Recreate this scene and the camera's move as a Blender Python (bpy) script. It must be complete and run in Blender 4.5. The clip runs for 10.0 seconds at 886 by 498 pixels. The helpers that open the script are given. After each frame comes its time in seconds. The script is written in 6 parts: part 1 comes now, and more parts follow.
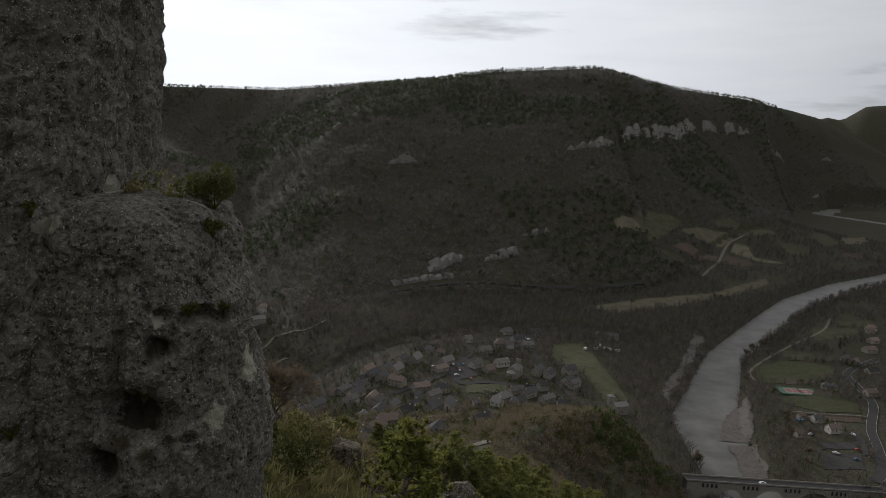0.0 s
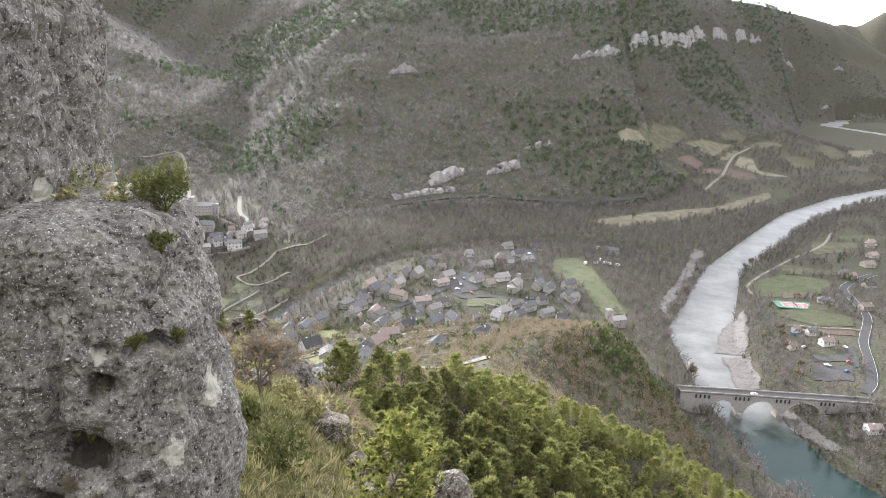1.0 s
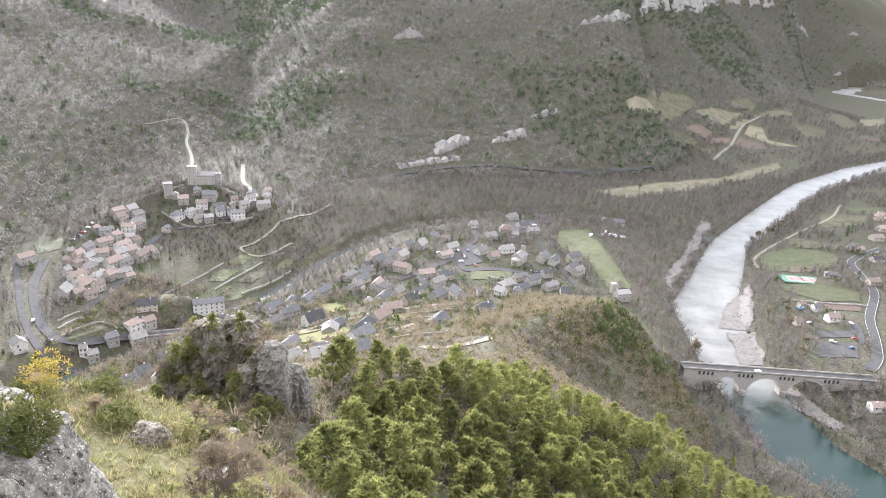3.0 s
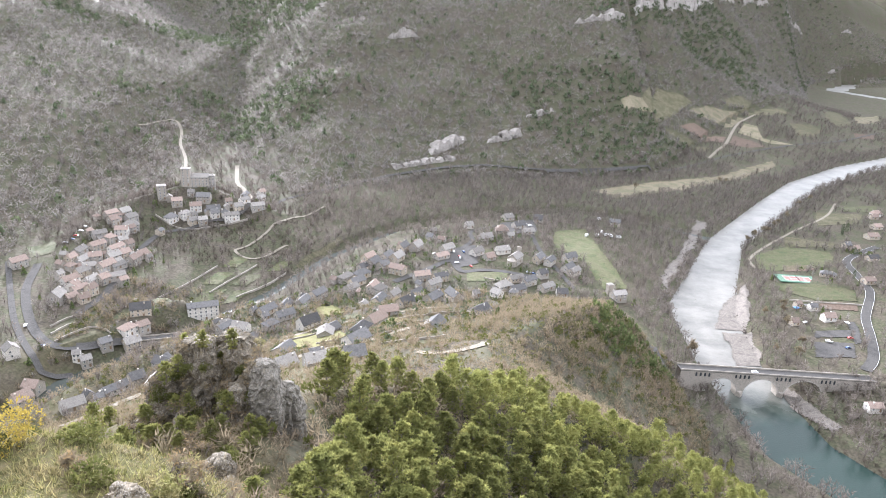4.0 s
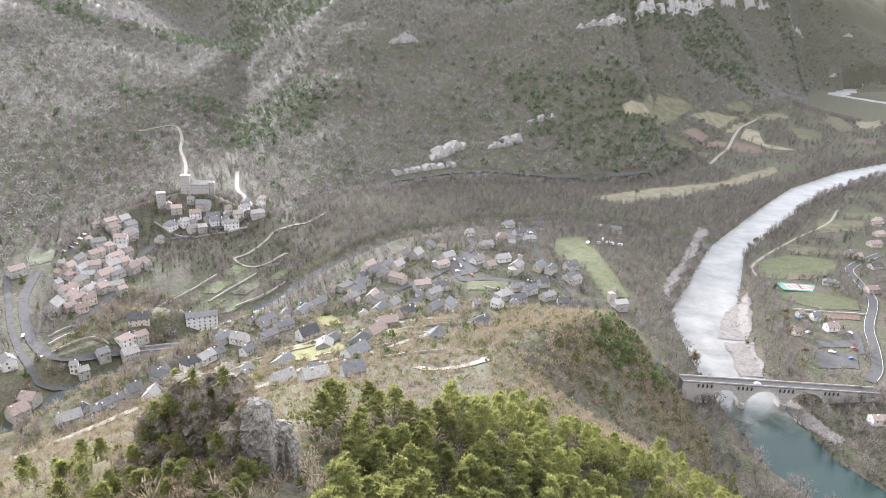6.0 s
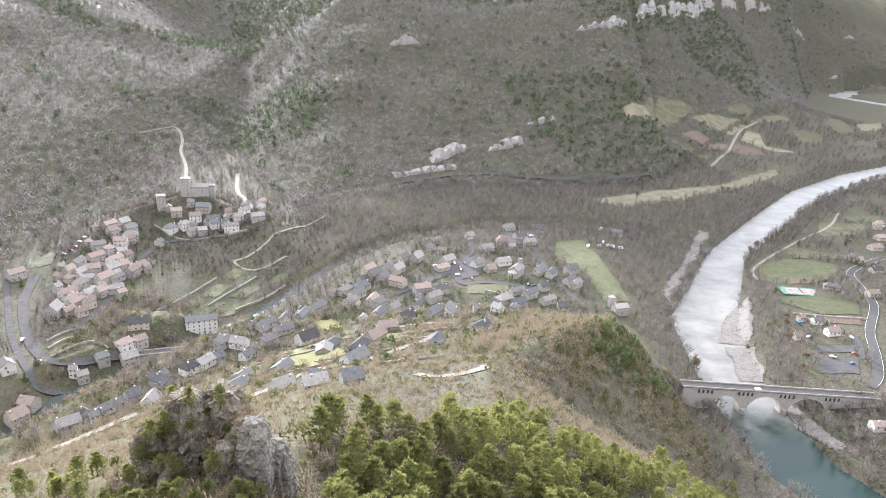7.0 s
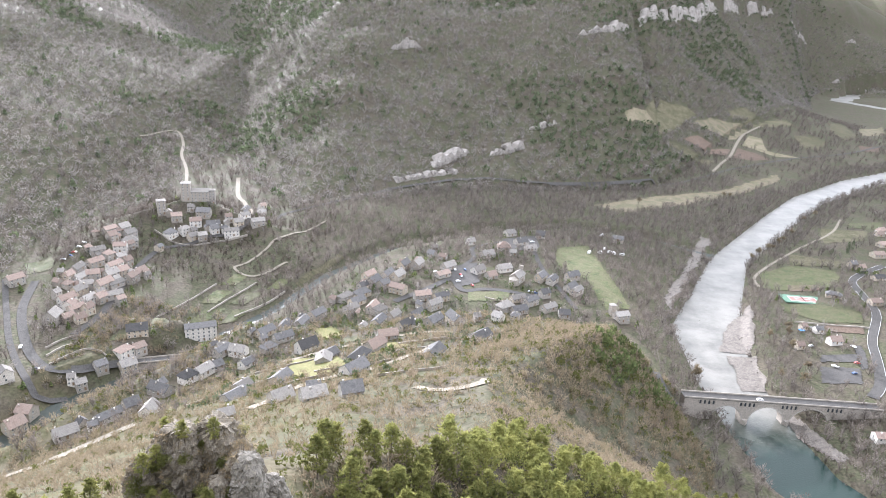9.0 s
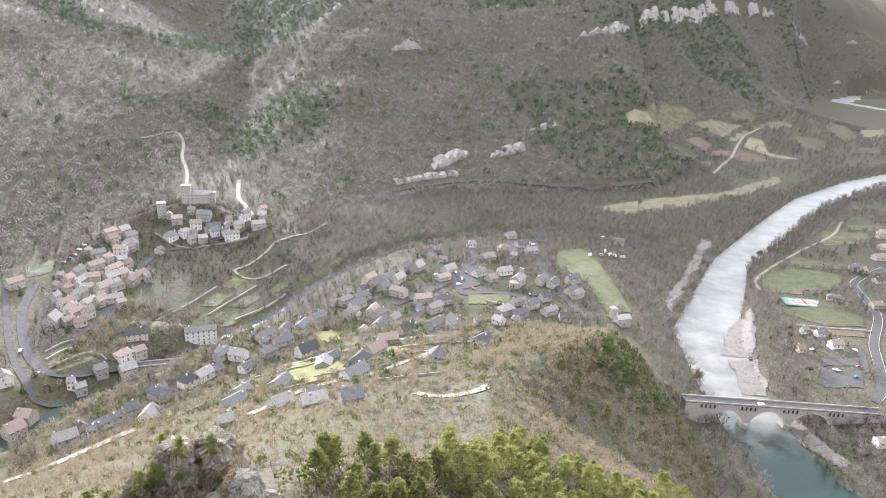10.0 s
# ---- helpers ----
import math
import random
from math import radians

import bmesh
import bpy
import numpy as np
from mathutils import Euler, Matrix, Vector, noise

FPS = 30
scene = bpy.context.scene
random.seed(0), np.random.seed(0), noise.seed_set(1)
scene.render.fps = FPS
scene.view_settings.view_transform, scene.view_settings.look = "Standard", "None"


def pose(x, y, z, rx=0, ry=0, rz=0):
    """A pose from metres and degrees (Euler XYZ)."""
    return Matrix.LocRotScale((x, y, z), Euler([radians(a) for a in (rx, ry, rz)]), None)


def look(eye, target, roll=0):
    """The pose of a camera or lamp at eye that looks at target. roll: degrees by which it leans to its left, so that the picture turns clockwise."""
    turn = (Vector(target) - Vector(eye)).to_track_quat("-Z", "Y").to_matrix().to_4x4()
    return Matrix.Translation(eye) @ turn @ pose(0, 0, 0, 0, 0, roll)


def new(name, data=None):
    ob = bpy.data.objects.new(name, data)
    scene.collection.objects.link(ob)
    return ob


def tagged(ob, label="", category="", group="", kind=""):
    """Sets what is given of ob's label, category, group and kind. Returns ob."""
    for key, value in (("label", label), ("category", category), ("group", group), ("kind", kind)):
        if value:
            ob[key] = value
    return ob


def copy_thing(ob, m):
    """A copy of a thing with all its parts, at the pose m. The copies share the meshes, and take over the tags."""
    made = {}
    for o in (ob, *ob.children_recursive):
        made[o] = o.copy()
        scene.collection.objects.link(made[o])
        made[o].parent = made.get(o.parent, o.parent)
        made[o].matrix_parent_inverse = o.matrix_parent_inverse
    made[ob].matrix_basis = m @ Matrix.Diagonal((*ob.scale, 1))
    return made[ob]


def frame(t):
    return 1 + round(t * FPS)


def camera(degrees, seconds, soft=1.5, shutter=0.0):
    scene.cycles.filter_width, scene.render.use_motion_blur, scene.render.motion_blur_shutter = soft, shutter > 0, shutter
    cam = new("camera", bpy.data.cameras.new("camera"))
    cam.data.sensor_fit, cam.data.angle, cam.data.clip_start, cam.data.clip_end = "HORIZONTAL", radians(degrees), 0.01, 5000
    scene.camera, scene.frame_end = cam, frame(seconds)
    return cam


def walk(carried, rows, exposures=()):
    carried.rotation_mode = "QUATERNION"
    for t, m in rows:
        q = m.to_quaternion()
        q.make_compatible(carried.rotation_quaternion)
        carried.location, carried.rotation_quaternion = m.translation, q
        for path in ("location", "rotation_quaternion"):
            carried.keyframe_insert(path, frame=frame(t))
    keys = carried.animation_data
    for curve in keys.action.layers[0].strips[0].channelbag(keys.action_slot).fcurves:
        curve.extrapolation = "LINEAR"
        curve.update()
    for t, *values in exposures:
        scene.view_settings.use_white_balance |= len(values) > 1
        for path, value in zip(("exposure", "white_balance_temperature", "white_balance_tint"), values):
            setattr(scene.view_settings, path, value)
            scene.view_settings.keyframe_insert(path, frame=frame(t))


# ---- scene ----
cam = camera(66.0, 10.0, soft=0.9)
PATH = [
    (0, (2.89, 15.229, 218.361), (2.884, 17.202, 218.038), 2.7),
    (0.5, (3.002, 16.769, 219.351), (3.002, 18.711, 218.873), 2.7),
    (1, (3.167, 18.208, 220.362), (3.169, 20.124, 219.788), 2.8),
    (1.5, (3.316, 19.737, 221.364), (3.321, 21.634, 220.73), 2.7),
    (2, (3.461, 21.225, 222.353), (3.466, 23.111, 221.686), 2.8),
    (2.5, (3.761, 22.463, 223.582), (3.766, 24.345, 222.904), 2.8),
    (2.7, (3.913, 23.111, 224.011), (3.903, 24.995, 223.341), 3.1),
    (4, (3.808, 26.987, 226.081), (3.813, 28.871, 225.407), 2.9),
    (4.5, (3.847, 28.383, 226.899), (3.851, 30.267, 226.227), 2.9),
    (5, (3.916, 29.556, 227.744), (3.919, 31.44, 227.074), 2.9),
    (5.5, (3.993, 30.586, 228.641), (3.995, 32.471, 227.973), 2.9),
    (7, (4.263, 33.073, 231.756), (4.263, 34.959, 231.091), 3.0),
    (7.5, (4.216, 34.043, 232.534), (4.215, 35.93, 231.87), 3.1),
    (8, (4.204, 34.95, 233.438), (4.202, 36.837, 232.775), 3.1),
    (8.5, (4.281, 35.714, 234.263), (4.278, 37.601, 233.601), 3.1),
    (9, (4.259, 36.474, 235.186), (4.256, 38.362, 234.525), 3.2),
    (9.5, (4.267, 37.273, 236.116), (4.263, 39.16, 235.454), 3.2),
    (10, (4.266, 38.057, 236.882), (4.261, 39.945, 236.222), 3.2),
]
walk(cam, [(t, look(eye, target, roll)) for t, eye, target, roll in PATH],
     exposures=[(0, -1.72, 6050, 12), (0.2, -1.3, 6050, 12), (0.5, 0.0, 5800, 13), (0.8, 0.78, 5750, 14), (1.3, 1.28, 5700, 15), (2.5, 1.42, 5680, 16), (10, 1.42, 5680, 16)])
# ---------------------------------------------------------------- light
SUN_AZ, SUN_EL = -23.0, 15.5          # degrees from +y, and above the horizon
world = bpy.data.worlds.new("sky")
scene.world = world
world.use_nodes = True
wn, wl = world.node_tree.nodes, world.node_tree.links
wn.clear()
w_out = wn.new("ShaderNodeOutputWorld")
w_bg = wn.new("ShaderNodeBackground")
w_sky = wn.new("ShaderNodeTexSky")
w_sky.sky_type = "NISHITA"
w_sky.sun_disc = False
w_sky.sun_elevation, w_sky.sun_rotation = radians(SUN_EL), radians(SUN_AZ)
w_sky.air_density, w_sky.dust_density, w_sky.ozone_density = 1.0, 1.2, 1.5
w_co = wn.new("ShaderNodeTexCoord")
w_map = wn.new("ShaderNodeMapping")
w_map.inputs["Scale"].default_value = (1.0, 1.0, 7.0)
w_noise = wn.new("ShaderNodeTexNoise")
w_noise.inputs["Scale"].default_value, w_noise.inputs["Detail"].default_value, w_noise.inputs["Roughness"].default_value = 2.6, 7, 0.6
w_ramp = wn.new("ShaderNodeValToRGB")
w_ramp.color_ramp.elements[0].position, w_ramp.color_ramp.elements[1].position = 0.14, 0.42
w_mix = wn.new("ShaderNodeMix")
w_mix.data_type = "RGBA"
w_mul = wn.new("ShaderNodeMix")
w_mul.data_type, w_mul.blend_type = "RGBA", "MULTIPLY"
w_mul.inputs[0].default_value = 1.0
w_tint = wn.new("ShaderNodeValToRGB")
w_tint.color_ramp.elements[0].color, w_tint.color_ramp.elements[1].color = (0.84, 0.86, 0.89, 1), (1.2, 1.18, 1.13, 1)
wl.new(w_co.outputs["Generated"], w_map.inputs["Vector"])
wl.new(w_map.outputs["Vector"], w_noise.inputs["Vector"])
wl.new(w_noise.outputs["Fac"], w_ramp.inputs["Fac"])
wl.new(w_noise.outputs["Fac"], w_tint.inputs["Fac"])
# thin cloud, brighter towards the sun
w_dot = wn.new("ShaderNodeVectorMath")
w_dot.operation = "DOT_PRODUCT"
w_dot.inputs[1].default_value = (math.sin(radians(SUN_AZ)) * math.cos(radians(SUN_EL)), math.cos(radians(SUN_AZ)) * math.cos(radians(SUN_EL)), math.sin(radians(SUN_EL)))
wl.new(w_co.outputs["Generated"], w_dot.inputs[0])
w_pow = wn.new("ShaderNodeMath")
w_pow.operation, w_pow.inputs[1].default_value = "POWER", 2.0
w_max = wn.new("ShaderNodeMath")
w_max.operation, w_max.inputs[1].default_value = "MAXIMUM", 0.0
wl.new(w_dot.outputs["Value"], w_max.inputs[0])
wl.new(w_max.outputs[0], w_pow.inputs[0])
w_lum = wn.new("ShaderNodeMath")
w_lum.operation, w_lum.inputs[1].default_value, w_lum.inputs[2].default_value = "MULTIPLY_ADD", 24.0, 9.5
wl.new(w_pow.outputs[0], w_lum.inputs[0])
w_cloud = wn.new("ShaderNodeMix")
w_cloud.data_type, w_cloud.blend_type = "RGBA", "MULTIPLY"
w_cloud.inputs[0].default_value = 1.0
w_cloud.inputs[6].default_value = (1.0, 1.0, 0.985, 1)
wl.new(w_lum.outputs[0], w_cloud.inputs[7])
wl.new(w_ramp.outputs["Color"], w_mix.inputs[0])
wl.new(w_sky.outputs["Color"], w_mix.inputs[6])
wl.new(w_cloud.outputs[2], w_mix.inputs[7])
wl.new(w_mix.outputs[2], w_mul.inputs[6])
wl.new(w_tint.outputs["Color"], w_mul.inputs[7])
wl.new(w_mul.outputs[2], w_bg.inputs["Color"])
w_bg.inputs["Strength"].default_value = 0.10
wl.new(w_bg.outputs[0], w_out.inputs["Surface"])

sun = new("sun", bpy.data.lights.new("sun", "SUN"))
sun.data.energy, sun.data.angle, sun.data.color = 4.8, radians(1.5), (1.0, 0.94, 0.86)
_sd = Vector((math.sin(radians(SUN_AZ)) * math.cos(radians(SUN_EL)), math.cos(radians(SUN_AZ)) * math.cos(radians(SUN_EL)), math.sin(radians(SUN_EL))))
sun.matrix_world = look(_sd * 900, (0, 0, 0))
# ---------------------------------------------------------------- materials
def material(name, colors, scale=1.0, detail=6, rough=0.85, bump=0.0, bump_scale=None, metal=0.0, fine=None, rand=0.0, spec=0.3, island=False, transmit=0.0):
    """Colours mixed by two scales of noise in metres; rand varies the value from piece to piece."""
    m = bpy.data.materials.new(name)
    m.use_nodes = True
    n, l = m.node_tree.nodes, m.node_tree.links
    b = n["Principled BSDF"]
    b.inputs["Roughness"].default_value, b.inputs["Metallic"].default_value = rough, metal
    b.inputs["Specular IOR Level"].default_value = spec
    if transmit:
        b.inputs["Subsurface Weight"].default_value = 0.0
    geo = n.new("ShaderNodeNewGeometry")
    t1 = n.new("ShaderNodeTexNoise")
    t1.inputs["Scale"].default_value, t1.inputs["Detail"].default_value = 1.0 / scale, detail
    t1.inputs["Roughness"].default_value = 0.62
    l.new(geo.outputs["Position"], t1.inputs["Vector"])
    ramp = n.new("ShaderNodeValToRGB")
    e = ramp.color_ramp.elements
    for i, c in enumerate(colors):
        pos = 0.28 + 0.44 * i / max(1, len(colors) - 1)
        el = e[i] if i < 2 else e.new(pos)
        el.position = pos
        el.color = (*c, 1)
    l.new(t1.outputs["Fac"], ramp.inputs["Fac"])
    col = ramp.outputs["Color"]
    if fine:
        t2 = n.new("ShaderNodeTexNoise")
        t2.inputs["Scale"].default_value, t2.inputs["Detail"].default_value = 1.0 / fine, 4
        l.new(geo.outputs["Position"], t2.inputs["Vector"])
        r2 = n.new("ShaderNodeMapRange")
        r2.inputs[1].default_value, r2.inputs[2].default_value, r2.inputs[3].default_value, r2.inputs[4].default_value = 0.3, 0.7, 0.65, 1.3
        l.new(t2.outputs["Fac"], r2.inputs[0])
        mx = n.new("ShaderNodeMix")
        mx.data_type, mx.blend_type = "RGBA", "MULTIPLY"
        mx.inputs[0].default_value = 1.0
        l.new(col, mx.inputs[6])
        l.new(r2.outputs[0], mx.inputs[7])
        col = mx.outputs[2]
    if rand:
        src = n.new("ShaderNodeObjectInfo").outputs["Random"] if not island else geo.outputs["Random Per Island"]
        r3 = n.new("ShaderNodeMapRange")
        r3.inputs[3].default_value, r3.inputs[4].default_value = 1 - rand, 1 + rand
        l.new(src, r3.inputs[0])
        mx = n.new("ShaderNodeMix")
        mx.data_type, mx.blend_type = "RGBA", "MULTIPLY"
        mx.inputs[0].default_value = 1.0
        l.new(col, mx.inputs[6])
        l.new(r3.outputs[0], mx.inputs[7])
        col = mx.outputs[2]
    l.new(col, b.inputs["Base Color"])
    if bump:
        t4 = n.new("ShaderNodeTexNoise")
        t4.inputs["Scale"].default_value, t4.inputs["Detail"].default_value = 1.0 / (bump_scale or scale), 8
        l.new(geo.outputs["Position"], t4.inputs["Vector"])
        bp = n.new("ShaderNodeBump")
        bp.inputs["Strength"].default_value, bp.inputs["Distance"].default_value = 1.0, bump
        l.new(t4.outputs["Fac"], bp.inputs["Height"])
        l.new(bp.outputs["Normal"], b.inputs["Normal"])
    if transmit:
        out = n["Material Output"]
        tr = n.new("ShaderNodeBsdfTranslucent")
        l.new(col, tr.inputs["Color"])
        ms = n.new("ShaderNodeMixShader")
        ms.inputs[0].default_value = transmit
        l.new(b.outputs[0], ms.inputs[1])
        l.new(tr.outputs[0], ms.inputs[2])
        l.new(ms.outputs[0], out.inputs["Surface"])
    return m


M_GROUND = material("leaf_litter_and_scrub", [(.05, .044, .034), (.086, .074, .056), (.066, .068, .041), (.108, .093, .07)], scale=22, fine=1.6, bump=0.5, bump_scale=2.5, spec=.03)
M_DRY = material("dry_winter_grass", [(.19, .155, .075), (.30, .26, .13), (.20, .20, .07), (.37, .325, .18)], scale=1.6, fine=0.35, rand=.4, island=True, transmit=.35, spec=.1)
M_MEADOW = material("meadow_grass", [(.054, .064, .031), (.07, .077, .036), (.09, .086, .048), (.06, .066, .031)], scale=9, fine=1.2, bump=0.1, bump_scale=1.0, rand=.2, spec=.1)
M_PASTURE = material("rough_pasture", [(.078, .073, .046), (.105, .094, .062), (.07, .068, .04), (.115, .10, .068)], scale=16, fine=1.6, rand=.25, spec=.03)
M_PALE = material("pale_stubble", [(.125, .11, .074), (.175, .15, .105), (.115, .108, .068), (.15, .132, .088)], scale=18, fine=1.4, rand=.2, spec=.03)
M_PLOUGH = material("ploughed_earth", [(.085, .064, .05), (.12, .09, .07), (.10, .08, .062)], scale=16, fine=1.2, rand=.2, spec=.03)
M_LAWN = material("sunlit_lawn", [(.105, .105, .042), (.14, .13, .06), (.085, .095, .034)], scale=7, fine=0.8, spec=.03)
M_ASPHALT = material("worn_asphalt", [(.056, .053, .05), (.08, .076, .071), (.066, .062, .058)], scale=5, fine=0.5, rough=.95, spec=.05)
M_TRACK = material("pale_gravel_track", [(.16, .142, .115), (.22, .195, .155), (.13, .115, .09)], scale=3, fine=0.4, spec=.03)
M_GRAVEL = material("river_gravel", [(.085, .073, .061), (.14, .122, .104), (.062, .053, .044)], scale=7, fine=.8, bump=.3, bump_scale=1.0)
M_ROCKFAR = material("pale_cliff_limestone", [(.16, .145, .125), (.32, .295, .265), (.23, .20, .17)], scale=5, fine=1.2, bump=1.2, bump_scale=2.0)
M_BARK = material("grey_bark", [(.09, .075, .06), (.15, .125, .10), (.12, .10, .085)], scale=.4, fine=.05, bump=.02, bump_scale=.05)
M_TWIG = material("bare_twigs", [(.135, .106, .076), (.235, .188, .13), (.17, .142, .09), (.31, .25, .175)], scale=13, fine=1.2, rand=.2, transmit=.4, spec=.1)
M_TWIG_FAR = material("bare_winter_wood", [(.138, .126, .114), (.205, .187, .17), (.17, .152, .135)], scale=60, fine=9, rand=.2, transmit=.35, spec=.1)
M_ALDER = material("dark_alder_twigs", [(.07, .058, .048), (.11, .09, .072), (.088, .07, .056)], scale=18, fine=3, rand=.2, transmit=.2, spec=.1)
M_RIVERWOOD = material("riverside_twigs", [(.125, .108, .094), (.185, .16, .139), (.155, .131, .112)], scale=40, fine=6, rand=.2, transmit=.3, spec=.1)
M_GORSE = material("yellow_gorse", [(.22, .17, .035), (.34, .26, .055), (.26, .22, .05)], scale=.6, fine=.1, rand=.2, transmit=.3, spec=.1)
M_PINE = material("pine_needles", [(.122, .132, .046), (.192, .196, .064), (.275, .262, .088)], scale=3.0, fine=.5, rand=.3, transmit=.5, spec=.1)
M_PINE_YOUNG = material("young_pine_needles", [(.20, .22, .055), (.30, .31, .08), (.38, .36, .11)], scale=1.2, fine=.2, rand=.25, transmit=.5, spec=.1)
M_PINE_FAR = material("dark_conifer", [(.08, .10, .06), (.105, .125, .072), (.13, .14, .085)], scale=30, fine=4, rand=.2, island=True, transmit=.3, spec=.1)
M_BUSH = material("evergreen_shrub", [(.06, .068, .022), (.10, .106, .032), (.135, .125, .046)], scale=.8, fine=.12, rand=.25, transmit=.3, spec=.1)
M_HERB = material("olive_herbage", [(.10, .10, .038), (.15, .14, .055), (.19, .16, .07)], scale=9, fine=1, rand=.3, island=True, transmit=.3, spec=.1)
M_OAK = material("evergreen_oak", [(.07, .09, .036), (.105, .128, .05), (.15, .158, .064)], scale=6, fine=1, rand=.3, island=True, transmit=.3, spec=.1)
M_RUSSET = material("dry_leaves", [(.20, .135, .065), (.27, .19, .09), (.25, .18, .105)], scale=2, rand=.25, transmit=.2)
M_STONEWALL = material("rubble_stone", [(.25, .225, .19), (.35, .315, .27), (.29, .26, .22)], scale=1.5, fine=.35, bump=.05, bump_scale=.4, rand=.12)
M_RENDER_W = material("lime_render_white", [(.54, .51, .46), (.64, .60, .55)], scale=3, fine=.5, rand=.1)
M_RENDER_C = material("lime_render_cream", [(.38, .33, .26), (.47, .41, .33)], scale=3, fine=.5, rand=.14)
M_RENDER_G = material("lime_render_grey", [(.31, .285, .25), (.39, .36, .32)], scale=3, fine=.5, rand=.14)
M_SLATE = material("slate_roof", [(.075, .073, .072), (.125, .12, .116), (.095, .091, .088)], scale=2.2, fine=.4, rough=.9, rand=.4, spec=.1, bump=.03, bump_scale=.3)
M_LAUZE = material("stone_tile_roof", [(.17, .158, .142), (.24, .222, .2), (.14, .132, .12)], scale=1.6, fine=.35, rough=.95, rand=.3, spec=.1, bump=.05, bump_scale=.35)
M_TILE = material("clay_tile_roof", [(.18, .138, .115), (.25, .192, .16), (.2, .165, .14)], scale=2, fine=.35, rand=.25, spec=.1, bump=.04, bump_scale=.3)
M_GLASSDARK = material("window_glass", [(.03, .035, .04), (.05, .055, .06)], scale=2, rough=.12, spec=.6)
M_WHITE = material("white_paint", [(.74, .74, .72), (.8, .8, .78)], scale=1.5, rough=.5)
M_WOOD = material("weathered_wood", [(.16, .11, .07), (.24, .17, .11)], scale=.8, fine=.1)
M_BLUE = material("blue_tarpaulin", [(.04, .2, .5), (.05, .26, .58)], scale=1, rough=.4)
M_BLACK = material("black_rubber", [(.02, .02, .02), (.035, .035, .035)], scale=.3)
M_COURT_G = material("green_court", [(.08, .15, .10), (.10, .18, .125)], scale=5, fine=.7)
M_COURT_R = material("red_court", [(.26, .11, .095), (.31, .14, .12)], scale=5, fine=.7)
M_CARBLUE = material("blue_car_paint", [(.05, .08, .16), (.06, .1, .2)], scale=1, rough=.25, spec=.6)
M_CARRED = material("red_car_paint", [(.3, .04, .03), (.36, .05, .04)], scale=1, rough=.25, spec=.6)
M_CARGREY = material("silver_car_paint", [(.45, .46, .48), (.5, .51, .53)], scale=1, rough=.3, spec=.6)



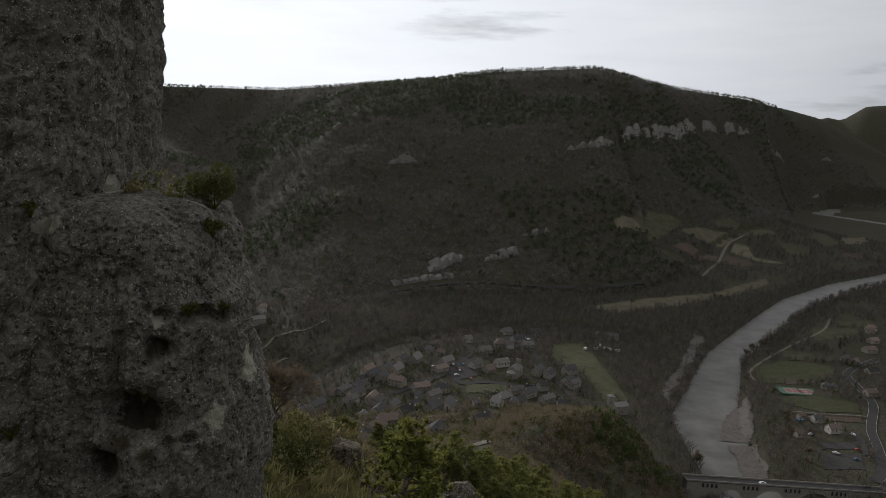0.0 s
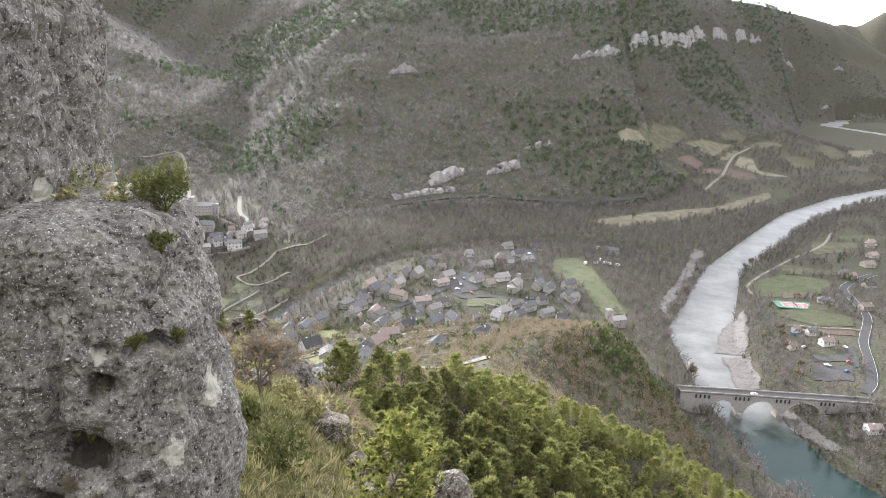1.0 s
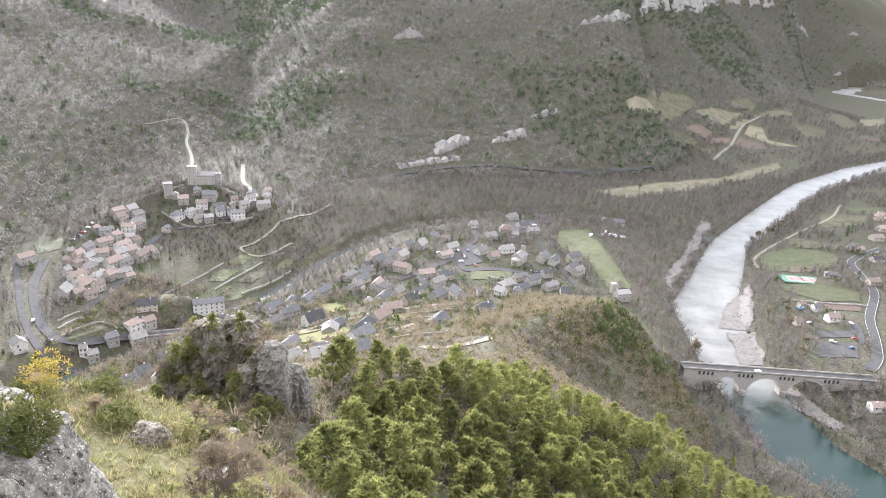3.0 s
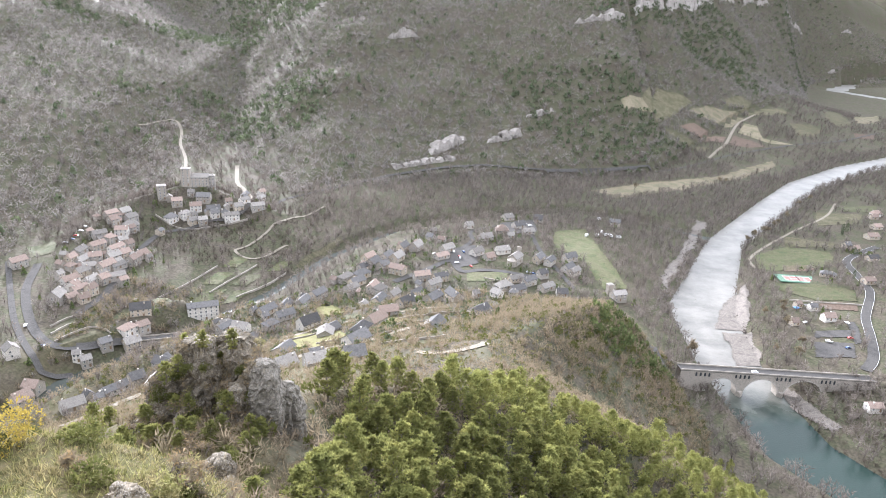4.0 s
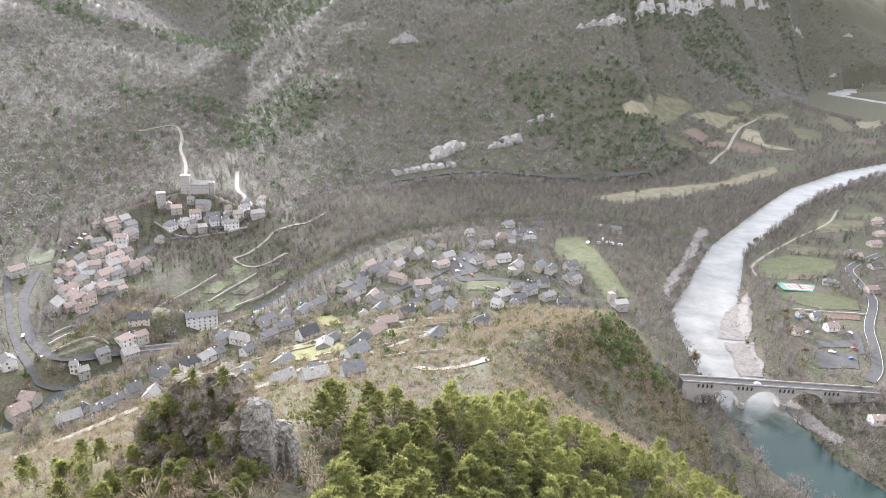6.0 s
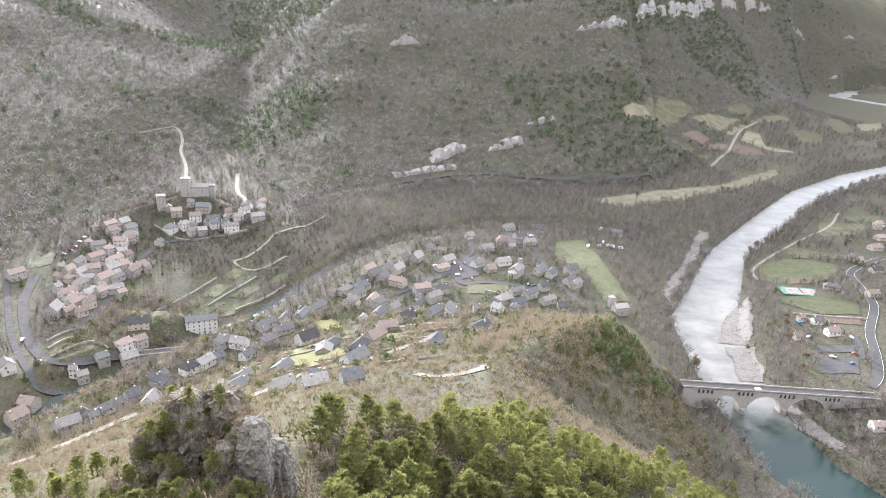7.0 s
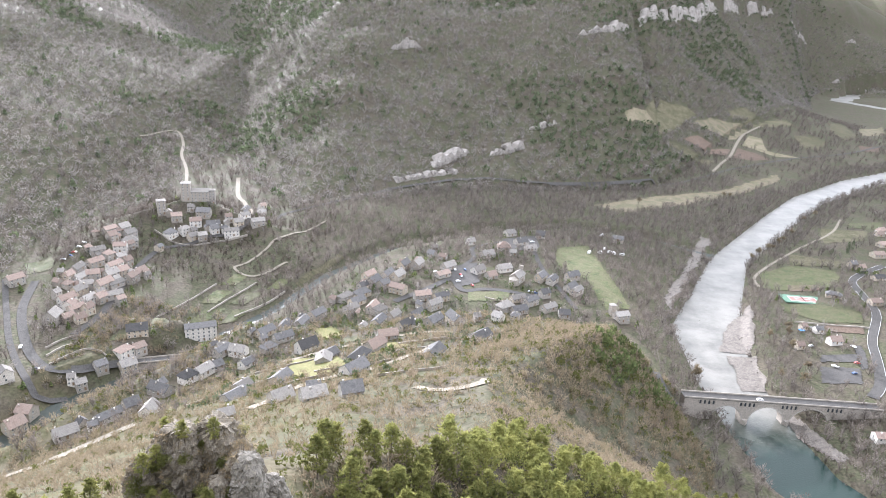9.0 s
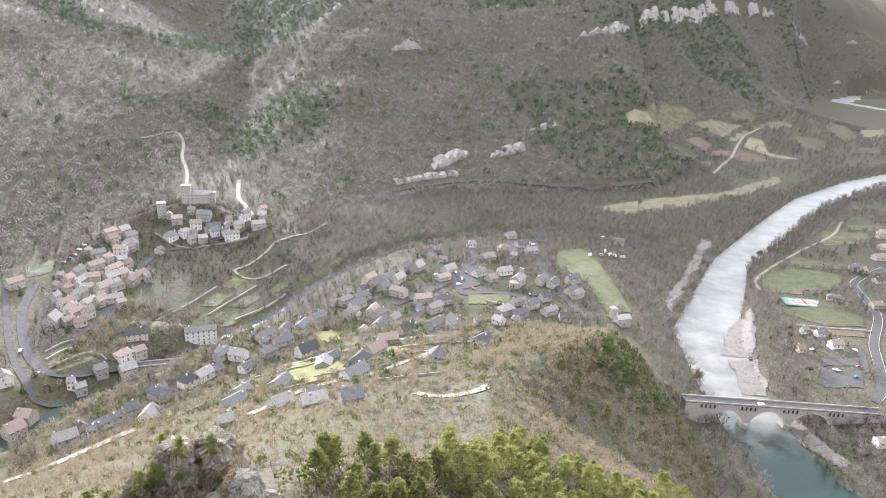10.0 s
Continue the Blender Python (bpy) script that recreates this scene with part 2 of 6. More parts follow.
def rock_material(tone=1.0, warm_to=(.26, .235, .18), hue=(1, .965, .90)):
    """Grey limestone: broad tone, white lichen flecks, dark pits, pale scars with edges of their own."""
    m = bpy.data.materials.new("grey_limestone")
    m.use_nodes = True
    n, l = m.node_tree.nodes, m.node_tree.links
    b = n["Principled BSDF"]
    b.inputs["Roughness"].default_value, b.inputs["Specular IOR Level"].default_value = .95, .2
    geo = n.new("ShaderNodeNewGeometry")

    def tex(scale, detail, rough=.6):
        t = n.new("ShaderNodeTexNoise")
        t.inputs["Scale"].default_value, t.inputs["Detail"].default_value, t.inputs["Roughness"].default_value = 1 / scale, detail, rough
        l.new(geo.outputs["Position"], t.inputs["Vector"])
        return t.outputs["Fac"]

    def ramp(fac, stops):
        r = n.new("ShaderNodeValToRGB")
        for i, (pos, c) in enumerate(stops):
            e = r.color_ramp.elements[i] if i < 2 else r.color_ramp.elements.new(pos)
            e.position, e.color = pos, (*c, 1)
        l.new(fac, r.inputs["Fac"])
        return r.outputs["Color"]

    def mix(kind, fac, a, c):
        x = n.new("ShaderNodeMix")
        x.data_type, x.blend_type = "RGBA", kind
        if isinstance(fac, float):
            x.inputs[0].default_value = fac
        else:
            l.new(fac, x.inputs[0])
        l.new(a, x.inputs[6])
        if isinstance(c, tuple):
            x.inputs[7].default_value = (*c, 1)
        else:
            l.new(c, x.inputs[7])
        return x.outputs[2]
    base = ramp(tex(1.3, 8), [(.3, (.10, .093, .083)), (.43, (.25, .238, .22)), (.54, (.165, .157, .145)), (.70, (.36, .345, .32))])
    base = mix("MULTIPLY", 1.0, base, tuple(tone * c for c in hue))
    grain = ramp(tex(.16, 8, .7), [(.34, (.34, .33, .31)), (.44, (.74, .73, .72)), (.54, (1.02, 1.02, 1.02)), (.66, (1.5, 1.47, 1.4))])
    col = mix("MULTIPLY", 1.0, base, grain)
    pits = ramp(tex(.15, 5, .6), [(.36, (.28, .26, .24)), (.43, (1, 1, 1))])
    col = mix("MULTIPLY", 1.0, col, pits)
    fleck = ramp(tex(.055, 3, .6), [(.60, (0, 0, 0)), (.655, (.75, .75, .75))])
    col = mix("MIX", fleck, col, (.62, .61, .57))
    warm = ramp(tex(.8, 5), [(.55, (0, 0, 0)), (.75, (.55, .55, .55))])
    col = mix("MIX", warm, col, warm_to)
    for (x, y, z), r in (((-2.42, 33.8, 211.7), .62), ((-3.0, 32.3, 210.7), .42), ((-4.25, 31.75, 213.45), .3), ((-6.27, 33.8, 216.6), .4), ((-7.0, 31.9, 215.8), .42)):
        dist = n.new("ShaderNodeVectorMath")
        dist.operation = "DISTANCE"
        dist.inputs[1].default_value = (x, y, z)
        l.new(geo.outputs["Position"], dist.inputs[0])
        half = n.new("ShaderNodeMath")
        half.operation, half.inputs[1].default_value = "MULTIPLY", .33 / r
        l.new(dist.outputs["Value"], half.inputs[0])
        wob = n.new("ShaderNodeMath")
        wob.operation, wob.inputs[1].default_value = "MULTIPLY_ADD", .9
        l.new(tex(.4, 6), wob.inputs[0])
        l.new(half.outputs[0], wob.inputs[2])
        f = ramp(wob.outputs[0], [(.66, (1, 1, 1)), (.72, (0, 0, 0))])
        col = mix("MIX", f, col, (.44, .415, .33))
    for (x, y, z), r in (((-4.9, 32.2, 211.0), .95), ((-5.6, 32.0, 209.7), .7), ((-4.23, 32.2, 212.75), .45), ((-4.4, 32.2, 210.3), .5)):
        # dark brown patches with ragged edges, centred on the hollows
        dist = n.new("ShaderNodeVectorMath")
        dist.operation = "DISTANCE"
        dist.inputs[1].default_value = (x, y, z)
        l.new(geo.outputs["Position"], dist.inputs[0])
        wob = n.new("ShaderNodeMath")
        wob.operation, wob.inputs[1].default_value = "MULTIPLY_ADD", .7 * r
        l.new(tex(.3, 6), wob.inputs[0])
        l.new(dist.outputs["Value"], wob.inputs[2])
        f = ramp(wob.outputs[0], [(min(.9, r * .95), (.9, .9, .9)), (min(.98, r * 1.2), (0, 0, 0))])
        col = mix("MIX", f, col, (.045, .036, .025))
    l.new(col, b.inputs["Base Color"])
    h1, h2 = tex(.30, 10, .65), tex(.06, 5, .6)
    add = n.new("ShaderNodeMath")
    add.operation, add.inputs[1].default_value = "MULTIPLY_ADD", .25
    l.new(h2, add.inputs[0])
    l.new(h1, add.inputs[2])
    bp = n.new("ShaderNodeBump")
    bp.inputs["Strength"].default_value, bp.inputs["Distance"].default_value = 1.0, .11
    l.new(add.outputs[0], bp.inputs["Height"])
    l.new(bp.outputs["Normal"], b.inputs["Normal"])
    return m


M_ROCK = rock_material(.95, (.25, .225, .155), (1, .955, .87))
M_PILLAR = rock_material(.8, (.22, .19, .14), (1, .95, .86))
M_OUTCROP = rock_material(.72, (.19, .14, .07), (1, .89, .72))


def water_material():
    """Pale shallow riffles above the bridge, a deep green pool below it."""
    m = bpy.data.materials.new("river_water")
    m.use_nodes = True
    n, l = m.node_tree.nodes, m.node_tree.links
    b = n["Principled BSDF"]
    b.inputs["IOR"].default_value = 1.33
    geo = n.new("ShaderNodeNewGeometry")
    sep = n.new("ShaderNodeSeparateXYZ")
    l.new(geo.outputs["Position"], sep.inputs[0])
    t = n.new("ShaderNodeTexNoise")
    t.inputs["Scale"].default_value, t.inputs["Detail"].default_value, t.inputs["Roughness"].default_value = 1 / 34, 9, .68
    l.new(geo.outputs["Position"], t.inputs["Vector"])
    r = n.new("ShaderNodeValToRGB")
    r.color_ramp.elements[0].color, r.color_ramp.elements[1].color = (.07, .066, .055, 1), (.165, .156, .134, 1)
    r.color_ramp.elements[0].position, r.color_ramp.elements[1].position = .32, .62
    l.new(t.outputs["Fac"], r.inputs["Fac"])
    wob = n.new("ShaderNodeMath")
    wob.operation, wob.inputs[1].default_value = "MULTIPLY_ADD", 60.0
    l.new(t.outputs["Fac"], wob.inputs[0])
    l.new(sep.outputs["Y"], wob.inputs[2])
    mr = n.new("ShaderNodeMapRange")
    mr.inputs[1].default_value, mr.inputs[2].default_value = 405, 470
    l.new(wob.outputs[0], mr.inputs[0])
    x = n.new("ShaderNodeMix")
    x.data_type = "RGBA"
    x.inputs[6].default_value = (.014, .027, .022, 1)
    for sock, deep, riffle in (("Roughness", .2, .46), ("Specular IOR Level", .16, .4)):
        lv = n.new("ShaderNodeMapRange")
        lv.inputs[3].default_value, lv.inputs[4].default_value = deep, riffle
        l.new(mr.outputs[0], lv.inputs[0])
        l.new(lv.outputs[0], b.inputs[sock])
    l.new(mr.outputs[0], x.inputs[0])
    l.new(r.outputs["Color"], x.inputs[7])
    l.new(x.outputs[2], b.inputs["Base Color"])
    w = n.new("ShaderNodeTexNoise")
    w.inputs["Scale"].default_value, w.inputs["Detail"].default_value = 1 / 1.3, 5
    l.new(geo.outputs["Position"], w.inputs["Vector"])
    bp = n.new("ShaderNodeBump")
    bp.inputs["Strength"].default_value, bp.inputs["Distance"].default_value = 1.0, .10
    l.new(w.outputs["Fac"], bp.inputs["Height"])
    l.new(bp.outputs["Normal"], b.inputs["Normal"])
    return m


M_WATER = water_material()
M_STREAM = material("dark_stream_water", [(.03, .036, .03), (.055, .06, .05)], scale=6, rough=.5, spec=.08, bump=.06, bump_scale=1.0)


# ---------------------------------------------------------------- small builders
def mesh_from(name, verts, faces, mats, smooth=False, index=None):
    me = bpy.data.meshes.new(name)
    me.from_pydata([tuple(map(float, v)) for v in verts], [], faces)
    for m in (mats if isinstance(mats, (list, tuple)) else [mats]):
        me.materials.append(m)
    if index is not None:
        me.polygons.foreach_set("material_index", index)
    if smooth:
        me.polygons.foreach_set("use_smooth", [True] * len(me.polygons))
    me.update()
    return me


def big_mesh(name, verts, faces, mat, smooth=False):
    """A mesh from numpy arrays: verts n x 3, faces m x 3 or m x 4."""
    verts, faces = np.asarray(verts, np.float32), np.asarray(faces, np.int32)
    me = bpy.data.meshes.new(name)
    k = faces.shape[1]
    me.vertices.add(len(verts))
    me.vertices.foreach_set("co", verts.ravel())
    me.loops.add(faces.size)
    me.loops.foreach_set("vertex_index", faces.ravel())
    me.polygons.add(len(faces))
    me.polygons.foreach_set("loop_start", np.arange(0, faces.size, k, dtype=np.int32))
    me.polygons.foreach_set("use_smooth", np.full(len(faces), smooth))
    me.materials.append(mat)
    me.update(calc_edges=True)
    me.validate()
    return me


def welded(me):
    bm = bmesh.new()
    bm.from_mesh(me)
    bmesh.ops.remove_doubles(bm, verts=bm.verts, dist=.002)
    bm.to_mesh(me)
    bm.free()
    return me


def part(name, me, parent, label="", m=None):
    ob = new(name, me)
    ob.parent = parent
    if m is not None:
        ob.matrix_basis = m
    if label:
        ob["label"] = label
    return ob


def box(x0, y0, z0, x1, y1, z1):
    v = [(x0, y0, z0), (x1, y0, z0), (x1, y1, z0), (x0, y1, z0), (x0, y0, z1), (x1, y0, z1), (x1, y1, z1), (x0, y1, z1)]
    f = [(0, 3, 2, 1), (4, 5, 6, 7), (0, 1, 5, 4), (1, 2, 6, 5), (2, 3, 7, 6), (3, 0, 4, 7)]
    return v, f


def joined(*pieces):
    v, f = [], []
    for pv, pf in pieces:
        f += [tuple(i + len(v) for i in q) for q in pf]
        v += list(pv)
    return v, f


def gz(x, y):
    return float(land(np.array([float(x)]), np.array([float(y)]))[0])


def inside(poly, x, y):
    """Whether points lie in a polygon."""
    res = np.zeros(np.shape(x), bool)
    for (x0, y0), (x1, y1) in zip(poly, list(poly[1:]) + [poly[0]]):
        if y0 != y1:
            res ^= ((y0 > y) != (y1 > y)) & (x < (x1 - x0) * (y - y0) / (y1 - y0) + x0)
    return res


def ribbon(line, width, lift, step=4.0, cross=3):
    """A strip draped along a polyline: a smooth way, its points and quads."""
    pts = [np.array(p[:2], float) for p in line]
    fine = []
    ext = [2 * pts[0] - pts[1]] + pts + [2 * pts[-1] - pts[-2]]
    for i in range(1, len(ext) - 2):
        p0, p1, p2, p3 = ext[i - 1:i + 3]
        n = max(2, int(np.linalg.norm(p2 - p1) / step))
        for j in range(n):
            t = j / n
            fine.append(0.5 * (2 * p1 + (p2 - p0) * t + (2 * p0 - 5 * p1 + 4 * p2 - p3) * t * t + (3 * p1 - p0 - 3 * p2 + p3) * t ** 3))
    fine.append(pts[-1])
    fine = np.array(fine)
    d = np.gradient(fine, axis=0)
    d /= np.linalg.norm(d, axis=1)[:, None] + 1e-9
    nrm = np.stack([-d[:, 1], d[:, 0]], 1)
    offs = np.linspace(-.5, .5, cross)
    grid = fine[:, None] + nrm[:, None] * (offs[None, :, None] * width)
    z = land(grid[..., 0], grid[..., 1])
    z = np.maximum(z, z.mean(1, keepdims=True)) + lift
    v = np.concatenate([grid, z[..., None]], 2).reshape(-1, 3)
    n = len(fine)
    f = [(i * cross + j, i * cross + j + 1, (i + 1) * cross + j + 1, (i + 1) * cross + j) for i in range(n - 1) for j in range(cross - 1)]
    f = [q[::-1] for q in f]
    return v, f, fine
# ---------------------------------------------------------------- the land
# Metres; z = 0 is the river, y runs down the valley's spur towards the far plateau.
TARN = [(640, -260, 40), (470, 0, 40), (340, 190, 38), (240, 300, 32), (210, 352, 36), (207, 398, 36), (208, 452, 38),
        (220, 540, 46), (257, 620, 37), (306, 720, 29), (428, 882, 33), (529, 1010, 36), (678, 1150, 40),
        (800, 1240, 40), (1010, 1400, 42), (1330, 1800, 50), (1490, 2250, 56), (1390, 2560, 62), (1620, 2850, 60), (2400, 3100, 60)]
JONTE = [(-420, 230, 14), (-222, 336, 15), (-211, 375, 15), (-193, 398, 14), (-163, 447, 12), (-128, 520, 10), (-98, 610, 10),
         (-50, 690, 10), (60, 770, 11), (150, 800, 12), (240, 775, 14), (292, 730, 14)]
# the near spur: crest x, y, height, fall to the west (left) and to the east (right)
SPUR = [(-34, -120, 330, .8, 1.2), (-14, -10, 222, .75, 1.2), (-3, 22, 211, .6, 1.1), (2, 40, 206.4, .2, 1.9), (-2.2, 47.5, 206.3, .25, 1.8), (-8.5, 54, 205.4, .5, 1.7), (-15, 60.5, 205, 1.4, 1.4), (-16, 69, 193, 1.2, .9), (-18, 82, 183, .8, .8), (-19, 92, 173, .5, .75),
        (-24, 107, 170, .40, .62), (-28, 120, 164, .42, .46), (-18, 140, 156, .45, .40), (4, 166, 144, .47, .48), (22, 196, 125, .46, .5), (22, 245, 109, .40, .5), (25, 282, 97, .32, .55), (36, 312, 82, .3, .58), (60, 350, 75, .27, .62),
        (92, 400, 62, .22, .7), (116, 440, 45, .2, .75), (128, 478, 16, .15, .7)]
# the old village's knoll beside the tributary
KNOLL = [(-150, 628, 24, .3, .35), (-168, 655, 34, .4, .4), (-246, 684, 50, .5, .45), (-288, 640, 42, .45, .4), (-300, 560, 31, .3, .34), (-276, 470, 21, .25, .3), (-268, 430, 15, .2, .2)]


def smax(a, b, k):
    h = np.clip(0.5 + 0.5 * (a - b) / k, 0, 1)
    return b + (a - b) * h + k * h * (1 - h)


def along(line, x, y):
    """Distance to a polyline, the side (+ left of its way), and its other columns there."""
    best = np.full(x.shape, 1e9)
    side = np.zeros(x.shape)
    extra = [np.zeros(x.shape) for _ in line[0][2:]]
    for p, q in zip(line, line[1:]):
        dx, dy = q[0] - p[0], q[1] - p[1]
        s = np.clip(((x - p[0]) * dx + (y - p[1]) * dy) / max(dx * dx + dy * dy, 1e-9), 0, 1)
        ex, ey = x - p[0] - s * dx, y - p[1] - s * dy
        d = np.hypot(ex, ey)
        near = d < best
        best = np.where(near, d, best)
        side = np.where(near, np.sign(dx * ey - dy * ex), side)
        extra = [np.where(near, a + s * (b - a), e) for a, b, e in zip(p[2:], q[2:], extra)]
    return best, side, extra


def fbm(x, y, size, octaves=4, seed=0.0):
    """Smooth value noise in numpy, about -1 to 1."""
    total, amp, norm = np.zeros(np.shape(x)), 1.0, 0.0
    for o in range(octaves):
        u, v = x / size * 2 ** o + 17.3 * o + seed, y / size * 2 ** o - 9.1 * o + seed * 1.7
        iu, iv = np.floor(u), np.floor(v)
        fu, fv = u - iu, v - iv
        fu, fv = fu * fu * (3 - 2 * fu), fv * fv * (3 - 2 * fv)

        def h(a, b):
            n = np.sin(a * 127.1 + b * 311.7) * 43758.5453
            return (n - np.floor(n)) * 2 - 1
        total = total + amp * ((h(iu, iv) * (1 - fu) + h(iu + 1, iv) * fu) * (1 - fv) + (h(iu, iv + 1) * (1 - fu) + h(iu + 1, iv + 1) * fu) * fv)
        norm += amp
        amp *= 0.5
    return total / norm


FOOT_X = [-2600, -1200, -700, -450, -330, -250, -160, -58, 31, 158, 300, 430, 563, 800, 1000, 1200, 1390, 1600, 2000, 3200]
FOOT_Y = [2600, 2250, 1700, 1320, 1070, 900, 775, 850, 925, 960, 1010, 1200, 1400, 1660, 1980, 2380, 2690, 2740, 2800, 3600]
TOP_X = [-2600, -1200, -545, -270, -34, 103, 369, 468, 658, 1059, 1340, 1611, 1850, 2000, 2200, 2500, 3200]
TOP_Y = [3000, 2500, 2235, 2082, 1950, 1897, 1864, 1893, 2152, 2483, 3050, 3350, 3500, 3520, 3500, 3700, 4500]
TOP_Z = [360, 350, 343, 361, 377, 397, 416, 402, 400, 398, 430, 424, 396, 330, 204, 60, 40]
RISE_U = [-1, 0, .12, .25, .4, .55, .66, .70, .74, .86, 1, 3]
RISE_P = [0, 0, .05, .15, .32, .50, .62, .70, .77, .91, 1, 1.03]
SOFT_P = [0, 0, .10, .24, .42, .58, .69, .73, .77, .90, 1, 1.03]


def land(x, y):
    """The ground's height."""
    x, y = np.asarray(x, float), np.asarray(y, float)
    dt, st, (wt,) = along(TARN, x, y)
    dj, sj, (wj,) = along(JONTE, x, y)
    floor = 3 + 5 * np.clip((dt - wt) / 70, 0, 1) + 12 * np.clip((170 - x) / 260, 0, 1) * np.clip((dt - wt) / 120, 0, 1) * np.where(y > 470, np.clip((dj - 6) / 75, 0.1, 1), 1) + 0.8 * fbm(x, y, 60, 3)

    z = floor
    # the far plateau and its wooded flank
    foot, top = np.interp(x, FOOT_X, FOOT_Y), np.interp(x, TOP_X, TOP_Y)
    gully = 40 * fbm(x, y * 0.25, 210, 3, 3.0) + 14 * fbm(x, y, 90, 3, 5.0)
    u = (y - foot) / (top - foot)
    rise = np.where(x > 350, np.interp(u, RISE_U, RISE_P), np.interp(u, RISE_U, SOFT_P))
    mid = np.clip(u * 4, 0, 1) * np.clip((1.0 - u) * 4, 0, 1)
    zt = np.interp(x, TOP_X, TOP_Z)
    # a shoulder in front of the flank
    shoulder = 20 * np.exp(-((x + 60 + (y - 1500) * 0.22) / 150) ** 2) * np.exp(-((y - 1500) / 330) ** 2)
    ravine = -7 * np.exp(-((x + 330 + (y - 1300) * 0.28) / 120) ** 2) * np.clip((y - 900) / 300, 0, 1) * np.clip((2200 - y) / 300, 0, 1)
    flank = 16 + (zt - 16) * rise + mid * (gully + shoulder + ravine)
    z = np.where(u > 0, np.maximum(z, flank), z)
    # gentle fields below the eastern flank
    z = z + 52 * np.clip((y - 960) / 620, 0, 1) * np.clip((x - 300) / 160, 0, 1) * np.clip(1 - (x - 780) / 300, 0, 1) * np.clip(1 - u, 0, 1) * np.clip((dt - 60) / 260, 0, 1)
    # the western hill across the side valley
    west = 24 + 0.36 * np.clip(-335 - 0.22 * (y - 600) - x, 0, 900) + .12 * np.clip(y - 600, 0, 900) * np.clip((-300 - x) / 160, 0, 1) + 14 * fbm(x, y, 160, 3, 8.0) * np.clip((-380 - x) / 200, 0, 1)
    z = np.where((x < -300) & (u < .9), smax(z, np.minimum(west, 345) - 8, 10), z)
    for line, k in ((SPUR, 8.0), (KNOLL, 6.0)):
        d, s, (h, fl, fr) = along(line, x, y)
        rough = 0.10 * fbm(x, y, 30, 4, 2.0) * np.minimum(d, 60)
        # a rounded crest, with a gentle shelf west of it on the upper part
        open_ = np.clip((150 - y) / 60, 0, 1)
        fe = fl * (1 - 0.6 * open_)
        soft = 1 + (5.5 * open_ if k > 7 else 0)
        ridge = h - (fe + fr) / 2 * (np.sqrt(d * d + soft * soft) - soft * .5) + (fr - fe) / 2 * s * d
        ridge = ridge - np.where(s > 0, .6 * fl * open_ * np.clip(d - 24, 0, None) + 0.2 * np.clip(d - np.interp(y, [285, 345], [150, 105]), 0, 200), 0) + rough - 0.8
        if k > 7:
            # the long western flank below the crest
            p, q = x / 100, (y - 250) / 100
            flank_w = 102.8 + 16.2 * p - 43.5 * q - 8.93 * p * p - 1.69 * p * q + 5.09 * q * q + rough * .4
            w = np.where(s > 0, 1, 0) * np.clip((d - 12) / 36, 0, 1) * np.clip((y - 104) / 30, 0, 1) * np.clip((500 - y) / 40, 0, 1)
            ridge = ridge + (flank_w - ridge) * w * w * (3 - 2 * w)
        z = smax(z, ridge, k)
    # distant hills down the valley
    az, r = np.degrees(np.arctan2(x - 3, y - 15)), np.hypot(x - 3, y - 15)
    far = 218 + 4500 * np.tan(np.radians(np.interp(az, [24, 27, 28.2, 29.2, 30.6, 33, 40], [0, 2.2, 2.7, 2.5, 3.5, 3.7, 3.0])))
    t = np.clip((r - 3750) / 750, 0, 1)
    z = np.where((az > 24) & (az < 60), np.maximum(z, far * t * t * (3 - 2 * t)), z)
    # river beds
    level = 8 * np.clip((780 - y) / 330, 0, 1)
    z = np.where(dj < wj + 9, np.minimum(z, np.maximum(level + (dj - wj * .5) * 0.8, level - 1.2)), z)
    bank = np.clip((dt - wt * 0.5) / 9, -1, 1)
    z = np.where(dt < wt * 0.5 + 9, np.minimum(z, np.where(bank < 0, -1.6, -1.6 + 4.2 * bank)), z)
    return z + 0.25 * fbm(x, y, 8, 3, 4.0) * np.clip((dt - wt * 0.5) / 12, 0, 1)
# ---------------------------------------------------------------- ground, water, roads and fields
def build_ground():
    az = np.concatenate([np.arange(-180, -42, 6.0), np.arange(-42, 42, 0.38), np.arange(42, 180.01, 6.0)])
    rad = np.concatenate([np.geomspace(1.5, 250, 330), np.arange(254, 1300, 4.0), np.geomspace(1310, 4950, 150)])
    a, r = np.meshgrid(np.radians(az), rad)
    x, y = 3 + r * np.sin(a), 18 + r * np.cos(a)
    z = land(x, y)
    rows, cols = x.shape
    idx = np.arange(rows * cols).reshape(rows, cols)
    f = np.stack([idx[:-1, :-1], idx[:-1, 1:], idx[1:, 1:], idx[1:, :-1]], -1).reshape(-1, 4)[:, ::-1]
    me = big_mesh("ground", np.stack([x, y, z], -1).reshape(-1, 3), f, M_GROUND, True)
    d, s, _ = along(SPUR, x, y)
    grass = np.clip((165 - y) / 50, 0, 1) * np.clip((75 - d) / 30, 0, 1) * np.where(s > 0, 1, np.clip(1 - d / 9, 0, 1))
    grass = np.maximum(grass, np.clip((400 - y) / 60, 0, 1) * np.where(s > 0, 1, 0) * np.clip((d - 30) / 40, 0, 1) * 0.42)
    grass = np.clip(grass + 0.45 * fbm(x, y, 18, 4, 6.0) * (grass > 0.02), 0, 1)
    at = me.attributes.new("grass", "FLOAT", "POINT")
    at.data.foreach_set("value", grass.ravel().astype(np.float32))
    return tagged(new("ground", me), "valley ground of leaf litter, scrub and dry winter grass", "ground", kind="structure")


